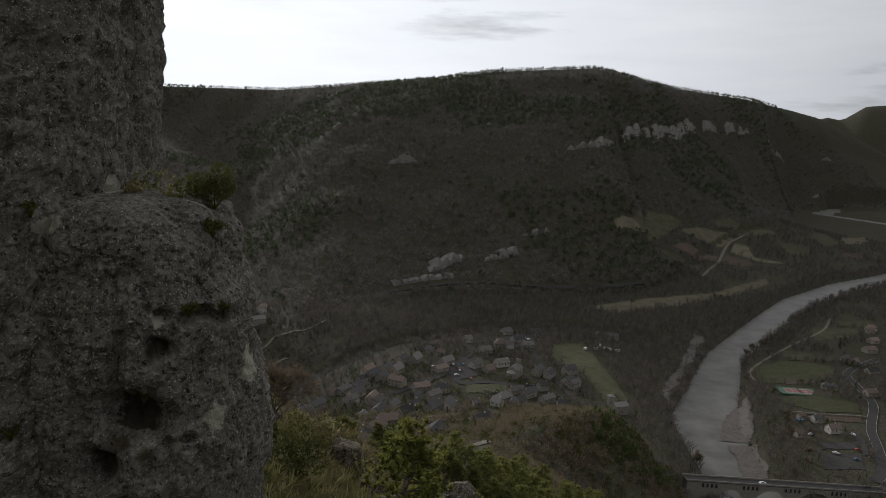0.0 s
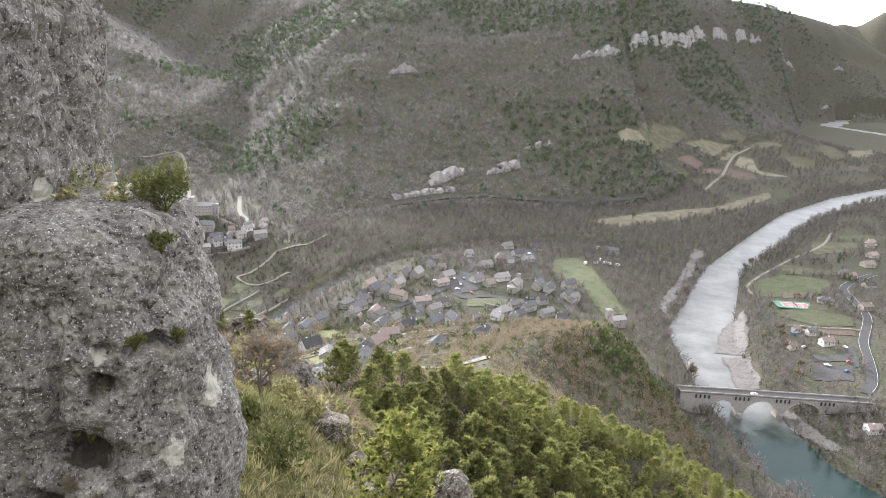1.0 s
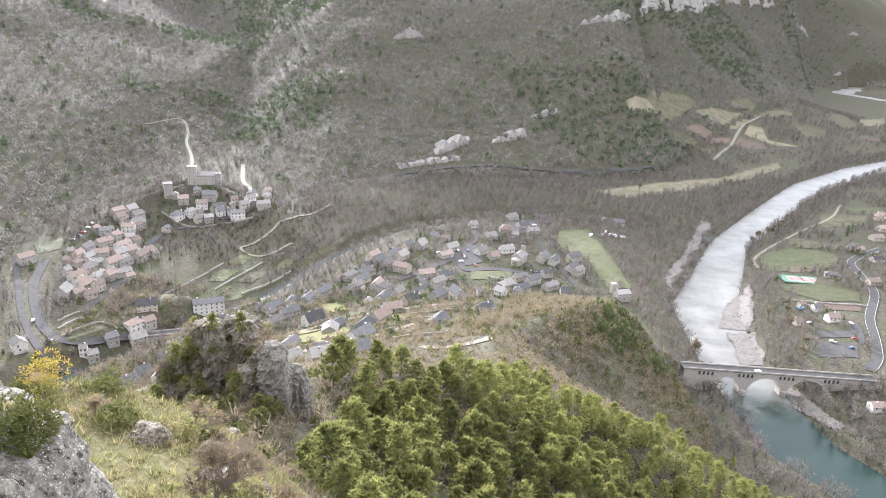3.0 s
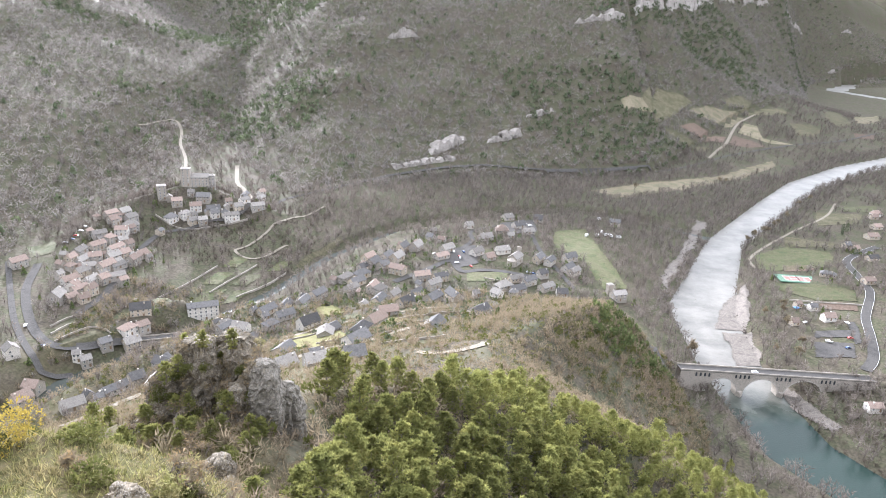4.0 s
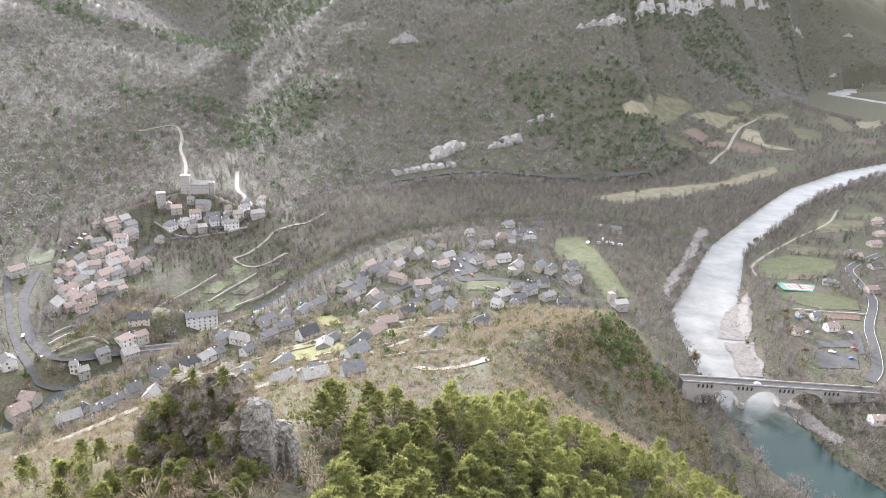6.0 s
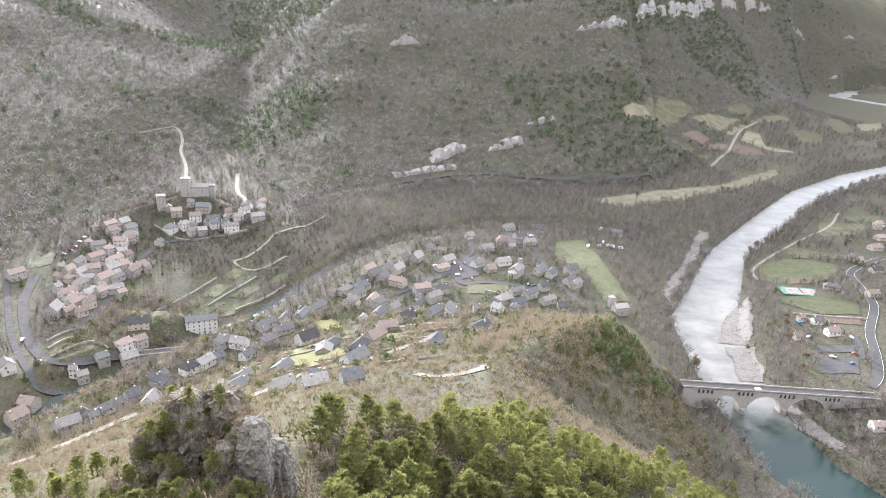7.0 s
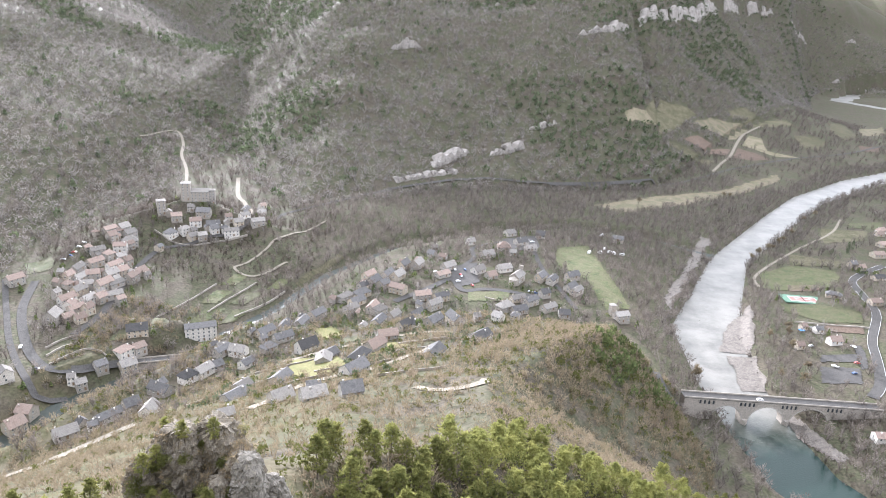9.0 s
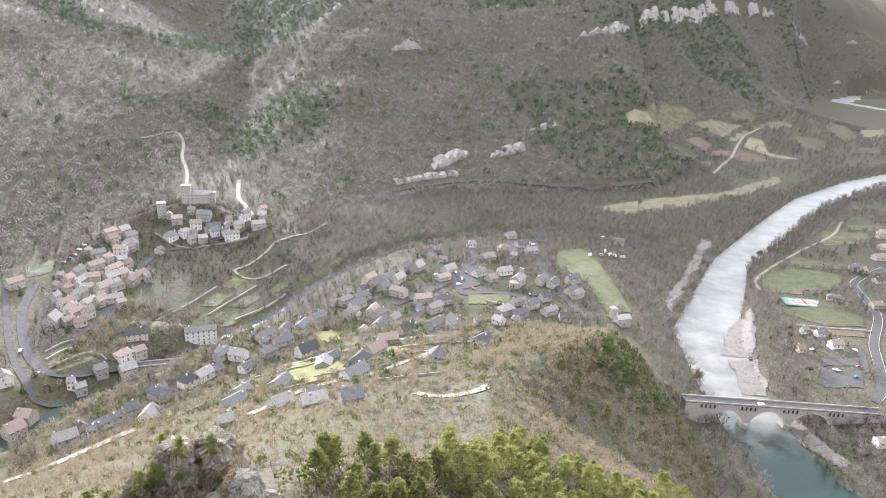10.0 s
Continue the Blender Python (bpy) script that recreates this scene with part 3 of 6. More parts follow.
def mix_grass(base, other):
    """The ground's material: litter and scrub, passing into dry grass where the land is open."""
    n, l = base.node_tree.nodes, base.node_tree.links
    b = n["Principled BSDF"]
    src = b.inputs["Base Color"].links[0].from_socket
    at = n.new("ShaderNodeAttribute")
    at.attribute_name = "grass"
    geo = n.new("ShaderNodeNewGeometry")
    t = n.new("ShaderNodeTexNoise")
    t.inputs["Scale"].default_value, t.inputs["Detail"].default_value = 0.7, 12
    t.inputs["Roughness"].default_value = 0.7
    l.new(geo.outputs["Position"], t.inputs["Vector"])
    r = n.new("ShaderNodeValToRGB")
    for i, (pos, c) in enumerate(((.32, (.05, .04, .022)), (.43, (.10, .083, .042)), (.52, (.066, .066, .026)), (.6, (.13, .108, .06)))):
        e = r.color_ramp.elements[i] if i < 2 else r.color_ramp.elements.new(pos)
        e.position, e.color = pos, (*c, 1)
    l.new(t.outputs["Fac"], r.inputs["Fac"])
    m = n.new("ShaderNodeMix")
    m.data_type = "RGBA"
    l.new(at.outputs["Fac"], m.inputs[0])
    l.new(src, m.inputs[6])
    l.new(r.outputs["Color"], m.inputs[7])
    l.new(m.outputs[2], b.inputs["Base Color"])


mix_grass(M_GROUND, M_DRY)
build_ground()


def water_strip(name, line, level, label, mat):
    pts = [np.array(p, float) for p in line]
    v, f = [], []
    fine = []
    for p, q in zip(pts, pts[1:]):
        n = max(2, int(np.linalg.norm(q[:2] - p[:2]) / 12))
        fine += [p + (q - p) * i / n for i in range(n)]
    fine = np.array(fine + [pts[-1]])
    d = np.gradient(fine[:, :2], axis=0)
    d /= np.linalg.norm(d, axis=1)[:, None]
    for i, p in enumerate(fine):
        w = p[2] * 0.5 + (7 if p[2] > 20 else 1)
        nx, ny = -d[i, 1] * w, d[i, 0] * w
        z = level(p[1])
        v += [(p[0] + nx, p[1] + ny, z), (p[0] - nx, p[1] - ny, z)]
        if i:
            f.append((2 * i - 2, 2 * i - 1, 2 * i + 1, 2 * i))
    return tagged(new(name, mesh_from(name, v, f, mat)), label, "river", kind="structure")


water_strip("water_1", TARN, lambda y: 0.0, "wide pale green river with rippled reflecting surface", M_WATER)
water_strip("water_2", JONTE, lambda y: 8 * min(1, max(0, (780 - y) / 330)) - 0.35, "narrow shallow tributary stream", M_STREAM)

# plan, in metres
ROAD_EAST = [(462, 710), (425, 682), (400, 656), (391, 621), (379, 580), (344, 525), (326, 487), (309, 454), (294, 437)]
ROAD_FOOT = [(-168, 735), (-121, 798), (-61, 866), (32, 940), (110, 953), (166, 964), (252, 994), (348, 1041), (460, 1140), (617, 1262), (770, 1355), (914, 1479)]
ROAD_VILLAGE = [(-168, 735), (-187, 649), (-214, 633), (-230, 619), (-246, 606), (-249, 582), (-247, 542), (-235, 473), (-237, 439)]
ROAD_WEST = [(-308, 517), (-290, 470), (-257, 420), (-231, 395), (-216, 398), (-199, 413), (-184, 427)]
ROAD_SIDE = [(-330, 515), (-298, 465), (-266, 418), (-232, 379), (-222, 375), (-212, 382)]
TRACK_ZIG = [(-121, 720), (-146, 655), (-167, 596), (-174, 579), (-155, 571), (-135, 607)]
STREET = [(-32, 528), (-6, 562), (12, 587), (22, 564), (41, 571), (65, 571), (89, 566)]
SQUARE_LANE = [(12, 587), (20, 617), (33, 647), (34, 683), (70, 712), (92, 691), (97, 638), (110, 578), (115, 550)]
TRACK_SLOPE = [(-187.8, 286.8), (-164.9, 284.3), (-154.6, 298.1), (-136.7, 310.2)]
TERRACE_ROAD = [(-72.6, 280.5), (-62.0, 312.7), (-39.1, 333.8), (-17.6, 351.1), (5.1, 396.8)]
TERRACE_LANE = [(-90.2, 403.1), (-56.3, 409.4), (-23.5, 425.7), (8.4, 426.0)]
TRACK_FAR = [(-300, 800), (-320, 860), (-336, 900), (-358, 944), (-369, 980), (-384, 1014), (-397, 1028), (-407, 1006), (-419, 960)]
TRACK_TURN = [(-4.5, 285.5), (7.7, 268.2), (20.8, 266.4), (23.7, 274.2)]
TRACK_FIELDS = [(430, 1125), (469, 1188), (495, 1228), (541, 1320), (574, 1380), (605, 1420), (640, 1460)]
PATH_EAST = [(304, 640), (315, 673), (383, 747), (467, 827), (516, 895)]
GREEN = [[(118, 698), (154, 720), (166, 569), (142, 559), (136, 616), (113, 655)], [(27, 563), (61, 570), (61, 550), (26, 543)], [(514, 877), (560, 883), (545, 848), (502, 855)], [(320, 678), (363, 704), (399, 687), (392, 661), (370, 640), (319, 632), (306, 639)], [(306, 598), (342, 595), (368, 581), (355, 557), (323, 558), (301, 585)], [(-336, 550), (-316, 565), (-307, 537), (-322, 529)], [(-223, 369), (-207, 376), (-195, 340)]]
PASTURE = [[(468, 850), (519, 837), (487, 794), (436, 786)], [(-226, 392), (-215, 416), (-202, 413), (-224, 392)], [(-188, 441), (-179, 454), (-175, 448), (-183, 437)], [(-120, 572), (-115, 594), (-95, 647), (-90, 644), (-109, 599), (-113, 571)], [(867, 1628), (945, 1709), (878, 1514), (824, 1470), (817, 1510)], [(326, 1191), (385, 1314), (404, 1313), (465, 1334), (432, 1291), (346, 1183)], [(368, 1190), (389, 1202), (456, 1192), (440, 1166), (401, 1174)], [(568, 1456), (621, 1506), (645, 1501), (620, 1464), (567, 1434)], [(594, 1440), (650, 1496), (727, 1534), (732, 1504), (663, 1466), (608, 1442)], [(702, 1435), (748, 1446), (764, 1420), (717, 1358), (676, 1350)], [(381, 744), (426, 714), (435, 699), (363, 704)]]
STUBBLE = [[(193, 889), (292, 953), (400, 1008), (546, 1148), (537, 1116), (432, 1007), (322, 916), (221, 855)], [(440, 1291), (501, 1373), (592, 1434), (600, 1420), (548, 1347), (491, 1320)], [(589, 1386), (612, 1380), (590, 1298), (621, 1287), (652, 1275), (593, 1269), (550, 1315)], [(982, 1700), (1122, 1833), (1023, 1655), (909, 1559)], [(283, 1154), (326, 1191), (346, 1183), (287, 1135)]]
EARTH = [[(533, 1292), (559, 1272), (575, 1245), (534, 1221), (497, 1222)], [(405, 1226), (445, 1261), (515, 1278), (493, 1236), (441, 1225)], [(333, 647), (365, 647), (358, 633), (328, 630)], [(324, 556), (351, 551), (343, 536), (317, 542)], [(837, 1439), (889, 1449), (865, 1411), (819, 1395)]]
LAWN = [[(-77.3, 357.4), (-83.9, 406.1), (-52.9, 384.6), (-45.0, 360.3), (-55.6, 333.8)], [(-42.0, 402.1), (-22.3, 412.3), (-14.0, 393.5), (-35.4, 374.7)], [(-82, 467), (-72, 478), (-59.8, 449.5), (-73.2, 440.3)]]
PARKING = [[(292, 501), (318, 499), (312, 488), (286, 488)], [(282, 481), (308, 478), (298, 455), (271, 458)], [(323, 515), (330, 515), (315, 478), (309, 476)], [(12, 618), (36, 635), (37, 587), (15, 569)], [(65, 719), (103, 741), (101, 694), (65, 674)]]
GRAVELBANK = [[(223, 501), (244, 499), (231, 449), (212, 449)], [(219, 505), (240, 551), (279, 597), (261, 546), (242, 506)], [(199, 572), (225, 625), (271, 709), (309, 780), (297, 787), (248, 683), (205, 605)], [(225, 424), (229, 441), (236, 402), (244, 372), (236, 368), (228, 392)]]



def drape(name, poly, mat, label, lift=0.4, step=None, rag=0.35, low=-99.0):
    p = np.array(poly, float)
    lo, hi = p.min(0), p.max(0)
    s = step or max(1.2, float((hi - lo).max()) / 110)
    gx, gy = np.arange(lo[0], hi[0] + s, s), np.arange(lo[1], hi[1] + s, s)
    X, Y = np.meshgrid(gx, gy)
    cx, cy = X[:-1, :-1] + s / 2, Y[:-1, :-1] + s / 2
    rg = min(6.0, max(1.5, s * 2)) * rag * 2
    keep = inside(poly, cx + rg * fbm(cx, cy, 14, 3, 1.0), cy + rg * fbm(cx, cy, 14, 3, 5.0))
    idx = np.arange(X.size).reshape(X.shape)
    q = np.stack([idx[:-1, :-1], idx[:-1, 1:], idx[1:, 1:], idx[1:, :-1]], -1)[keep]
    if not len(q):
        return None
    used = np.unique(q)
    back = np.full(X.size, -1)
    back[used] = np.arange(len(used))
    v = np.stack([X.ravel()[used], Y.ravel()[used], np.maximum(land(X.ravel()[used], Y.ravel()[used]) + lift, low + .35 * fbm(X.ravel()[used], Y.ravel()[used], 9, 3, 2.0))], 1)
    ob = new(name, big_mesh(name, v, back[q], mat, True))
    return tagged(ob, label, name.replace("_", " "), kind="structure")


GARDENS = [[(-178, 478), (-166, 486), (-160, 510), (-172, 506)], [(-158, 486), (-148, 494), (-142, 516), (-153, 512)], [(-180, 512), (-168, 516), (-163, 540), (-176, 536)], [(-160, 518), (-148, 522), (-140, 546), (-152, 542)],
           [(-200, 455), (-190, 462), (-186, 478), (-197, 472)], [(-214, 430), (-204, 436), (-200, 450), (-211, 444)], [(-176, 545), (-164, 550), (-158, 572), (-170, 568)], [(-140, 552), (-130, 558), (-124, 580), (-134, 576)],
           [(40, 610), (54, 612), (54, 626), (42, 624)], [(-60, 420), (-48, 424), (-46, 436), (-58, 434)]]
for poly in GARDENS:
    drape("garden", poly, M_MEADOW, "small green kitchen garden plot", lift=.3)
for poly in GREEN:
    drape("meadow", poly, M_MEADOW, "green mown meadow on the valley floor")
for poly in PASTURE:
    drape("pasture", poly, M_PASTURE, "small green pasture between hedges")
for poly in STUBBLE:
    drape("stubble_field", poly, M_PALE, "pale dry stubble field")
for poly in EARTH:
    drape("ploughed_field", poly, M_PLOUGH, "brown ploughed field")
for poly in LAWN:
    drape("lawn", poly, M_LAWN, "yellow-green garden lawn in winter sun")
for poly in PARKING:
    drape("car_park", poly, M_ASPHALT, "worn grey asphalt car park")
for poly in GRAVELBANK:
    drape("gravel_bank", poly, M_GRAVEL, "pale river gravel bank", lift=.5, rag=.6, low=.35)


def road(name, line, width, mat, label, lift=0.45):
    v, f, fine = ribbon(line, width, lift)
    return tagged(new(name, mesh_from(name, v, f, mat, True)), label, "road", kind="structure"), fine


ROADS = []
for nm, line, w, mat, lab in (
        ("road_1", ROAD_EAST, 7.5, M_ASPHALT, "grey asphalt valley road with white edge lines"),
        ("road_2", ROAD_FOOT, 5.0, M_ASPHALT, "asphalt road along the foot of the slope"),
        ("road_3", ROAD_VILLAGE, 5.5, M_ASPHALT, "asphalt village road"),
        ("road_4", ROAD_WEST, 6.0, M_ASPHALT, "curving asphalt road by the stream"),
        ("road_5", ROAD_SIDE, 4.0, M_ASPHALT, "narrow asphalt side road"),
        ("road_6", STREET, 6.0, M_ASPHALT, "village street of worn asphalt"),
        ("road_7", SQUARE_LANE, 4.5, M_ASPHALT, "narrow village lane"),
        ("road_8", TERRACE_ROAD, 3.6, M_TRACK, "pale lane between terrace gardens"),
        ("road_9", TERRACE_LANE, 3.2, M_TRACK, "pale lane between terrace gardens"),
        ("track_1", TRACK_ZIG, 2.6, M_TRACK, "earth track with a hairpin bend"),
        ("track_2", TRACK_SLOPE, 5.0, M_TRACK, "pale gravel track above the quay"),
        ("track_3", TRACK_FAR, 4.0, M_TRACK, "bright gravel track in the side valley"),
        ("track_4", TRACK_TURN, 4.0, M_TRACK, "pale gravel turning place on the ridge"),
        ("track_5", TRACK_FIELDS, 5.0, M_TRACK, "field track between pale fields"),
        ("road_10", [(160, 410), (150, 417), (146, 432), (148, 455), (151, 480)], 6.0, M_ASPHALT, "asphalt road climbing from the stone bridge"),
        ("track_7", [(-262, 880), (-238, 800), (-222, 770), (-205, 735), (-196, 705)], 5.0, M_TRACK, "pale lane running up behind the castle"),
        ("track_6", PATH_EAST, 3.0, M_TRACK, "riverside gravel path")):
    ROADS.append((road(nm, line, w, mat, lab)[1], w))

for nm, off in (("edge_line_1", 3.4), ("edge_line_2", -3.4)):
    fine = ROADS[0][0]
    d = np.gradient(fine, axis=0)
    d /= np.linalg.norm(d, axis=1)[:, None] + 1e-9
    side = fine + np.stack([-d[:, 1], d[:, 0]], 1) * off
    v, f, _ = ribbon([tuple(p) for p in side[::2]], .14, .55, 4.0, 2)
    tagged(new("trim_" + nm, mesh_from(nm, v, f, M_WHITE)), "white painted line along the road edge", "road marking", kind="structure")
# ---------------------------------------------------------------- rocks
def noise3(x, y, z, size, octaves=5, seed=0.0, ridged=False):
    total, amp, norm = np.zeros(np.shape(x)), 1.0, 0.0
    for o in range(octaves):
        k = 2 ** o / size
        u, v, w = x * k + seed + 3.7 * o, y * k + seed * 1.3 + 7.9 * o, z * k - seed + 1.1 * o
        iu, iv, iw = np.floor(u), np.floor(v), np.floor(w)
        fu, fv, fw = [t * t * (3 - 2 * t) for t in (u - iu, v - iv, w - iw)]

        def h(a, b, c):
            n = np.sin(a * 127.1 + b * 311.7 + c * 74.7) * 43758.5453
            return (n - np.floor(n)) * 2 - 1
        lo = (h(iu, iv, iw) * (1 - fu) + h(iu + 1, iv, iw) * fu) * (1 - fv) + (h(iu, iv + 1, iw) * (1 - fu) + h(iu + 1, iv + 1, iw) * fu) * fv
        hi = (h(iu, iv, iw + 1) * (1 - fu) + h(iu + 1, iv, iw + 1) * fu) * (1 - fv) + (h(iu, iv + 1, iw + 1) * (1 - fu) + h(iu + 1, iv + 1, iw + 1) * fu) * fv
        val = lo * (1 - fw) + hi * fw
        total = total + amp * ((1 - 2 * np.abs(val)) if ridged else val)
        norm += amp
        amp *= 0.55
    return total / norm


def crag(name, mat, cx, cy, rx, ry, z0, profile, seed, cols=200, rows=200, rough=0.35, power=3.0, turn=0.0, size=2.4, dents=(), facing=False):
    """A rock column: a rounded square plan, its radius following profile (height, factor, shift x) from the foot up, broken by noise."""
    if facing:
        m = int(cols * .84)
        th = np.concatenate([np.linspace(radians(-175), radians(45), m, endpoint=False), np.linspace(radians(45), radians(185), cols - m, endpoint=False)])
    else:
        th = np.linspace(0, 2 * np.pi, cols, endpoint=False)
    hz = np.linspace(profile[0][0], profile[-1][0], rows)
    fac = np.interp(hz, [p[0] for p in profile], [p[1] for p in profile])
    shx = np.interp(hz, [p[0] for p in profile], [p[2] for p in profile])
    T, Hh = np.meshgrid(th, hz)
    sup = (np.abs(np.cos(T)) ** power + np.abs(np.sin(T)) ** power) ** (-1 / power)
    X = rx * sup * np.cos(T) * fac[:, None] + shx[:, None]
    Y = ry * sup * np.sin(T) * fac[:, None]
    ct, st = math.cos(radians(turn)), math.sin(radians(turn))
    X, Y = cx + X * ct - Y * st, cy + X * st + Y * ct
    Z = z0 + Hh
    nx, ny = np.cos(T + radians(turn)), np.sin(T + radians(turn))
    beds = noise3(Z * 0 + 1.0, Z * 0, Z, size * 0.6, 3, seed + 4) * rough * 0.5
    big = noise3(X, Y, Z * 0.7, size, 4, seed) * rough * 1.5
    crack = np.clip(noise3(X, Y, Z * 0.45, size * 0.8, 4, seed + 9, True) - 0.45, 0, 1) * -rough * 2.2
    fine = noise3(X, Y, Z, size * 0.17, 5, seed + 2) * rough * 0.55 + noise3(X, Y, Z, size * .07, 3, seed + 6, True) * rough * 0.22
    d = big + beds + crack + fine
    for px, py, pz, rr, dp in dents:
        q = ((X - px) ** 2 + (Y - py) ** 2 + ((Z - pz) * 1.25) ** 2) / (rr * rr) + .35 * noise3(X, Y, Z, .5, 3, seed + 8)
        d = d - dp * np.exp(-np.clip(q, 0, 50) ** 1.5)
    d = d * np.clip(fac * 2.2, 0, 1)[:, None]
    X, Y = X + nx * d, Y + ny * d
    Z = Z + noise3(X, Y, Z, size * 0.5, 4, seed + 5) * rough * 0.8 * np.clip(hz / hz.max() * 4, 0, 1)[:, None]
    v = np.stack([X, Y, Z], -1).reshape(-1, 3)
    idx = np.arange(rows * cols).reshape(rows, cols)
    nxt = np.roll(idx, -1, 1)
    q = np.stack([idx[:-1], nxt[:-1], nxt[1:], idx[1:]], -1).reshape(-1, 4)
    return big_mesh(name, v, q, mat, False)


me = crag("rock_tower", M_ROCK, -13.15, 35.4, 6.9, 5.3, 196, [(0, 1.0, 0), (14, 1.0, 0), (24, 1.0, 0), (34, .97, -.1), (44, .7, -1), (46, .02, -1)], 1.5, 280, 330, .40, 3.0, 0,
          dents=[(-7.2, 30.8, 216.4, .45, .5), (-9.5, 30, 214, .5, .4)], facing=True)
tower = tagged(new("rock_tower", me), "weathered grey limestone tower with pitted lichen face", "rock")
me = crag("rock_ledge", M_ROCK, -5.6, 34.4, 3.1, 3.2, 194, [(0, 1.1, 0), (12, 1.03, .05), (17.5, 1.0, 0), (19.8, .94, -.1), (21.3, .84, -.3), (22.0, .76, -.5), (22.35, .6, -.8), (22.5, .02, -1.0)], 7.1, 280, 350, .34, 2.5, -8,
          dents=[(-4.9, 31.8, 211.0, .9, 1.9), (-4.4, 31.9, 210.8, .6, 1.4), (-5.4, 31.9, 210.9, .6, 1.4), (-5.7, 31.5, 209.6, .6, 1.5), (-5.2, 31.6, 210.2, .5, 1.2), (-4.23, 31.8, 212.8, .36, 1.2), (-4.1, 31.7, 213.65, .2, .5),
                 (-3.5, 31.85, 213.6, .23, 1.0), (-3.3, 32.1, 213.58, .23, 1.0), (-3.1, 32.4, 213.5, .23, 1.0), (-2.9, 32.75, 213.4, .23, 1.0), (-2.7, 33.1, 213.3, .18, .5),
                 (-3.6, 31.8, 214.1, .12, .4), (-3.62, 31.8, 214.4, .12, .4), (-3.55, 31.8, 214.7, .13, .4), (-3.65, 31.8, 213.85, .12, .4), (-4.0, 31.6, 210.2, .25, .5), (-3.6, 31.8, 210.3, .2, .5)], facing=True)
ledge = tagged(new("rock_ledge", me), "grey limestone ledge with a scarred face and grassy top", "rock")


def points_of(me):
    co = np.empty(len(me.vertices) * 3, np.float32)
    me.vertices.foreach_get("co", co)
    return co.reshape(-1, 3)


LEDGE_POINTS, TOWER_POINTS, ROCK_POINTS = points_of(ledge.data), points_of(tower.data), []
OUTCROP = [(-42, 117, 2.6, 2.6, 144, 19, 12.9), (-37.5, 121, 3.2, 3.4, 146, 25.5, 14.1), (-33.5, 122, 3.6, 4.2, 147, 28.5, 2.2), (-28.5, 124, 4.2, 3.8, 147, 28.5, 5.2), (-21.4, 116.2, 2.3, 2.6, 147, 28.4, 8.8), (-19.8, 118.2, 2.2, 3.6, 146, 24.5, 15.3),
           (-38, 114, 2.6, 2.4, 146, 19, 4.4), (-26, 117, 3.8, 3.2, 148, 22.5, 3.9), (-33, 114.5, 2.8, 2.4, 147, 20.5, 9.3), (-23.5, 120, 2.8, 3.2, 148, 25.5, 11.7), (-22, 96, 1.8, 1.8, 160, 13.5, 6.1), (-19.2, 91.5, 1.6, 1.6, 160, 13.5, 7.7), (-21.2, 82.2, 1.7, 1.5, 172, 10.2, 10.4)]
for x, y, rx, ry, z0, h, sd in OUTCROP:
    me = crag("outcrop_rock", M_PILLAR if x > -21.9 and y > 100 else M_OUTCROP, x, y, rx, ry, z0, [(0, 1.35, 0), (h * .55, 1.05, 0), (h * .8, .95, .1), (h * .93, .75, 0), (h * .99, .4, 0), (h, .02, 0)], sd, 84, 96, min(1.15, rx * .36), 4.2, sd * 30, 3.2)
    tagged(new("outcrop_rock", me), "craggy limestone outcrop overgrown with shrubs", "rock", "outcrop rocks")
    ROCK_POINTS.append(points_of(me))


def bluff(line, height, seed, label, rough=3.0, gap=0.0, lean=0.25):
    """A band of pale cliff set into the hillside along a line: broken face, ragged top, a ledge running back into the slope."""
    p = np.array(line, float)
    seg = np.concatenate([[0], np.cumsum(np.hypot(*np.diff(p, axis=0).T))])
    n = int(np.clip(seg[-1] / 1.1, 24, 260))
    s_ = np.linspace(0, seg[-1], n)
    x, y = np.interp(s_, seg, p[:, 0]), np.interp(s_, seg, p[:, 1])
    dx, dy = np.gradient(x), np.gradient(y)
    ln = np.hypot(dx, dy)
    nx, ny = -dy / ln, dx / ln
    ends = np.clip(np.minimum(s_, seg[-1] - s_) / (height * .6), 0.05, 1)
    top = height * ends * np.clip(0.55 + 0.85 * fbm(s_, s_ * 0, height * .55, 5, seed), gap, 1.25)
    foot = land(x, y) - 3
    v, rows = [], 22
    for k in range(rows):
        t = k / (rows - 3)
        if k < rows - 2:
            z = foot + (top + 3) * t
            off = lean * top * t + rough * noise3(s_, s_ * 0, z * .45, 6.0, 5, seed) - rough * 1.2 * np.clip(noise3(s_, s_ * 0, z * .1, 9, 3, seed + 3, True) - .4, 0, 1)
        else:
            z = foot + (top + 3) * (1.0 if k == rows - 2 else .6)
            off = off + (6 if k == rows - 2 else 14)
        v.append(np.stack([x + nx * off, y + ny * off, z], 1))
    v = np.concatenate(v)
    i = np.arange(rows * n).reshape(rows, n)
    q = np.stack([i[:-1, :-1], i[:-1, 1:], i[1:, 1:], i[1:, :-1]], -1).reshape(-1, 4)
    return tagged(new("cliff", big_mesh("cliff", v, q, M_ROCKFAR, False)), label, "cliff", "cliffs on the far slope")


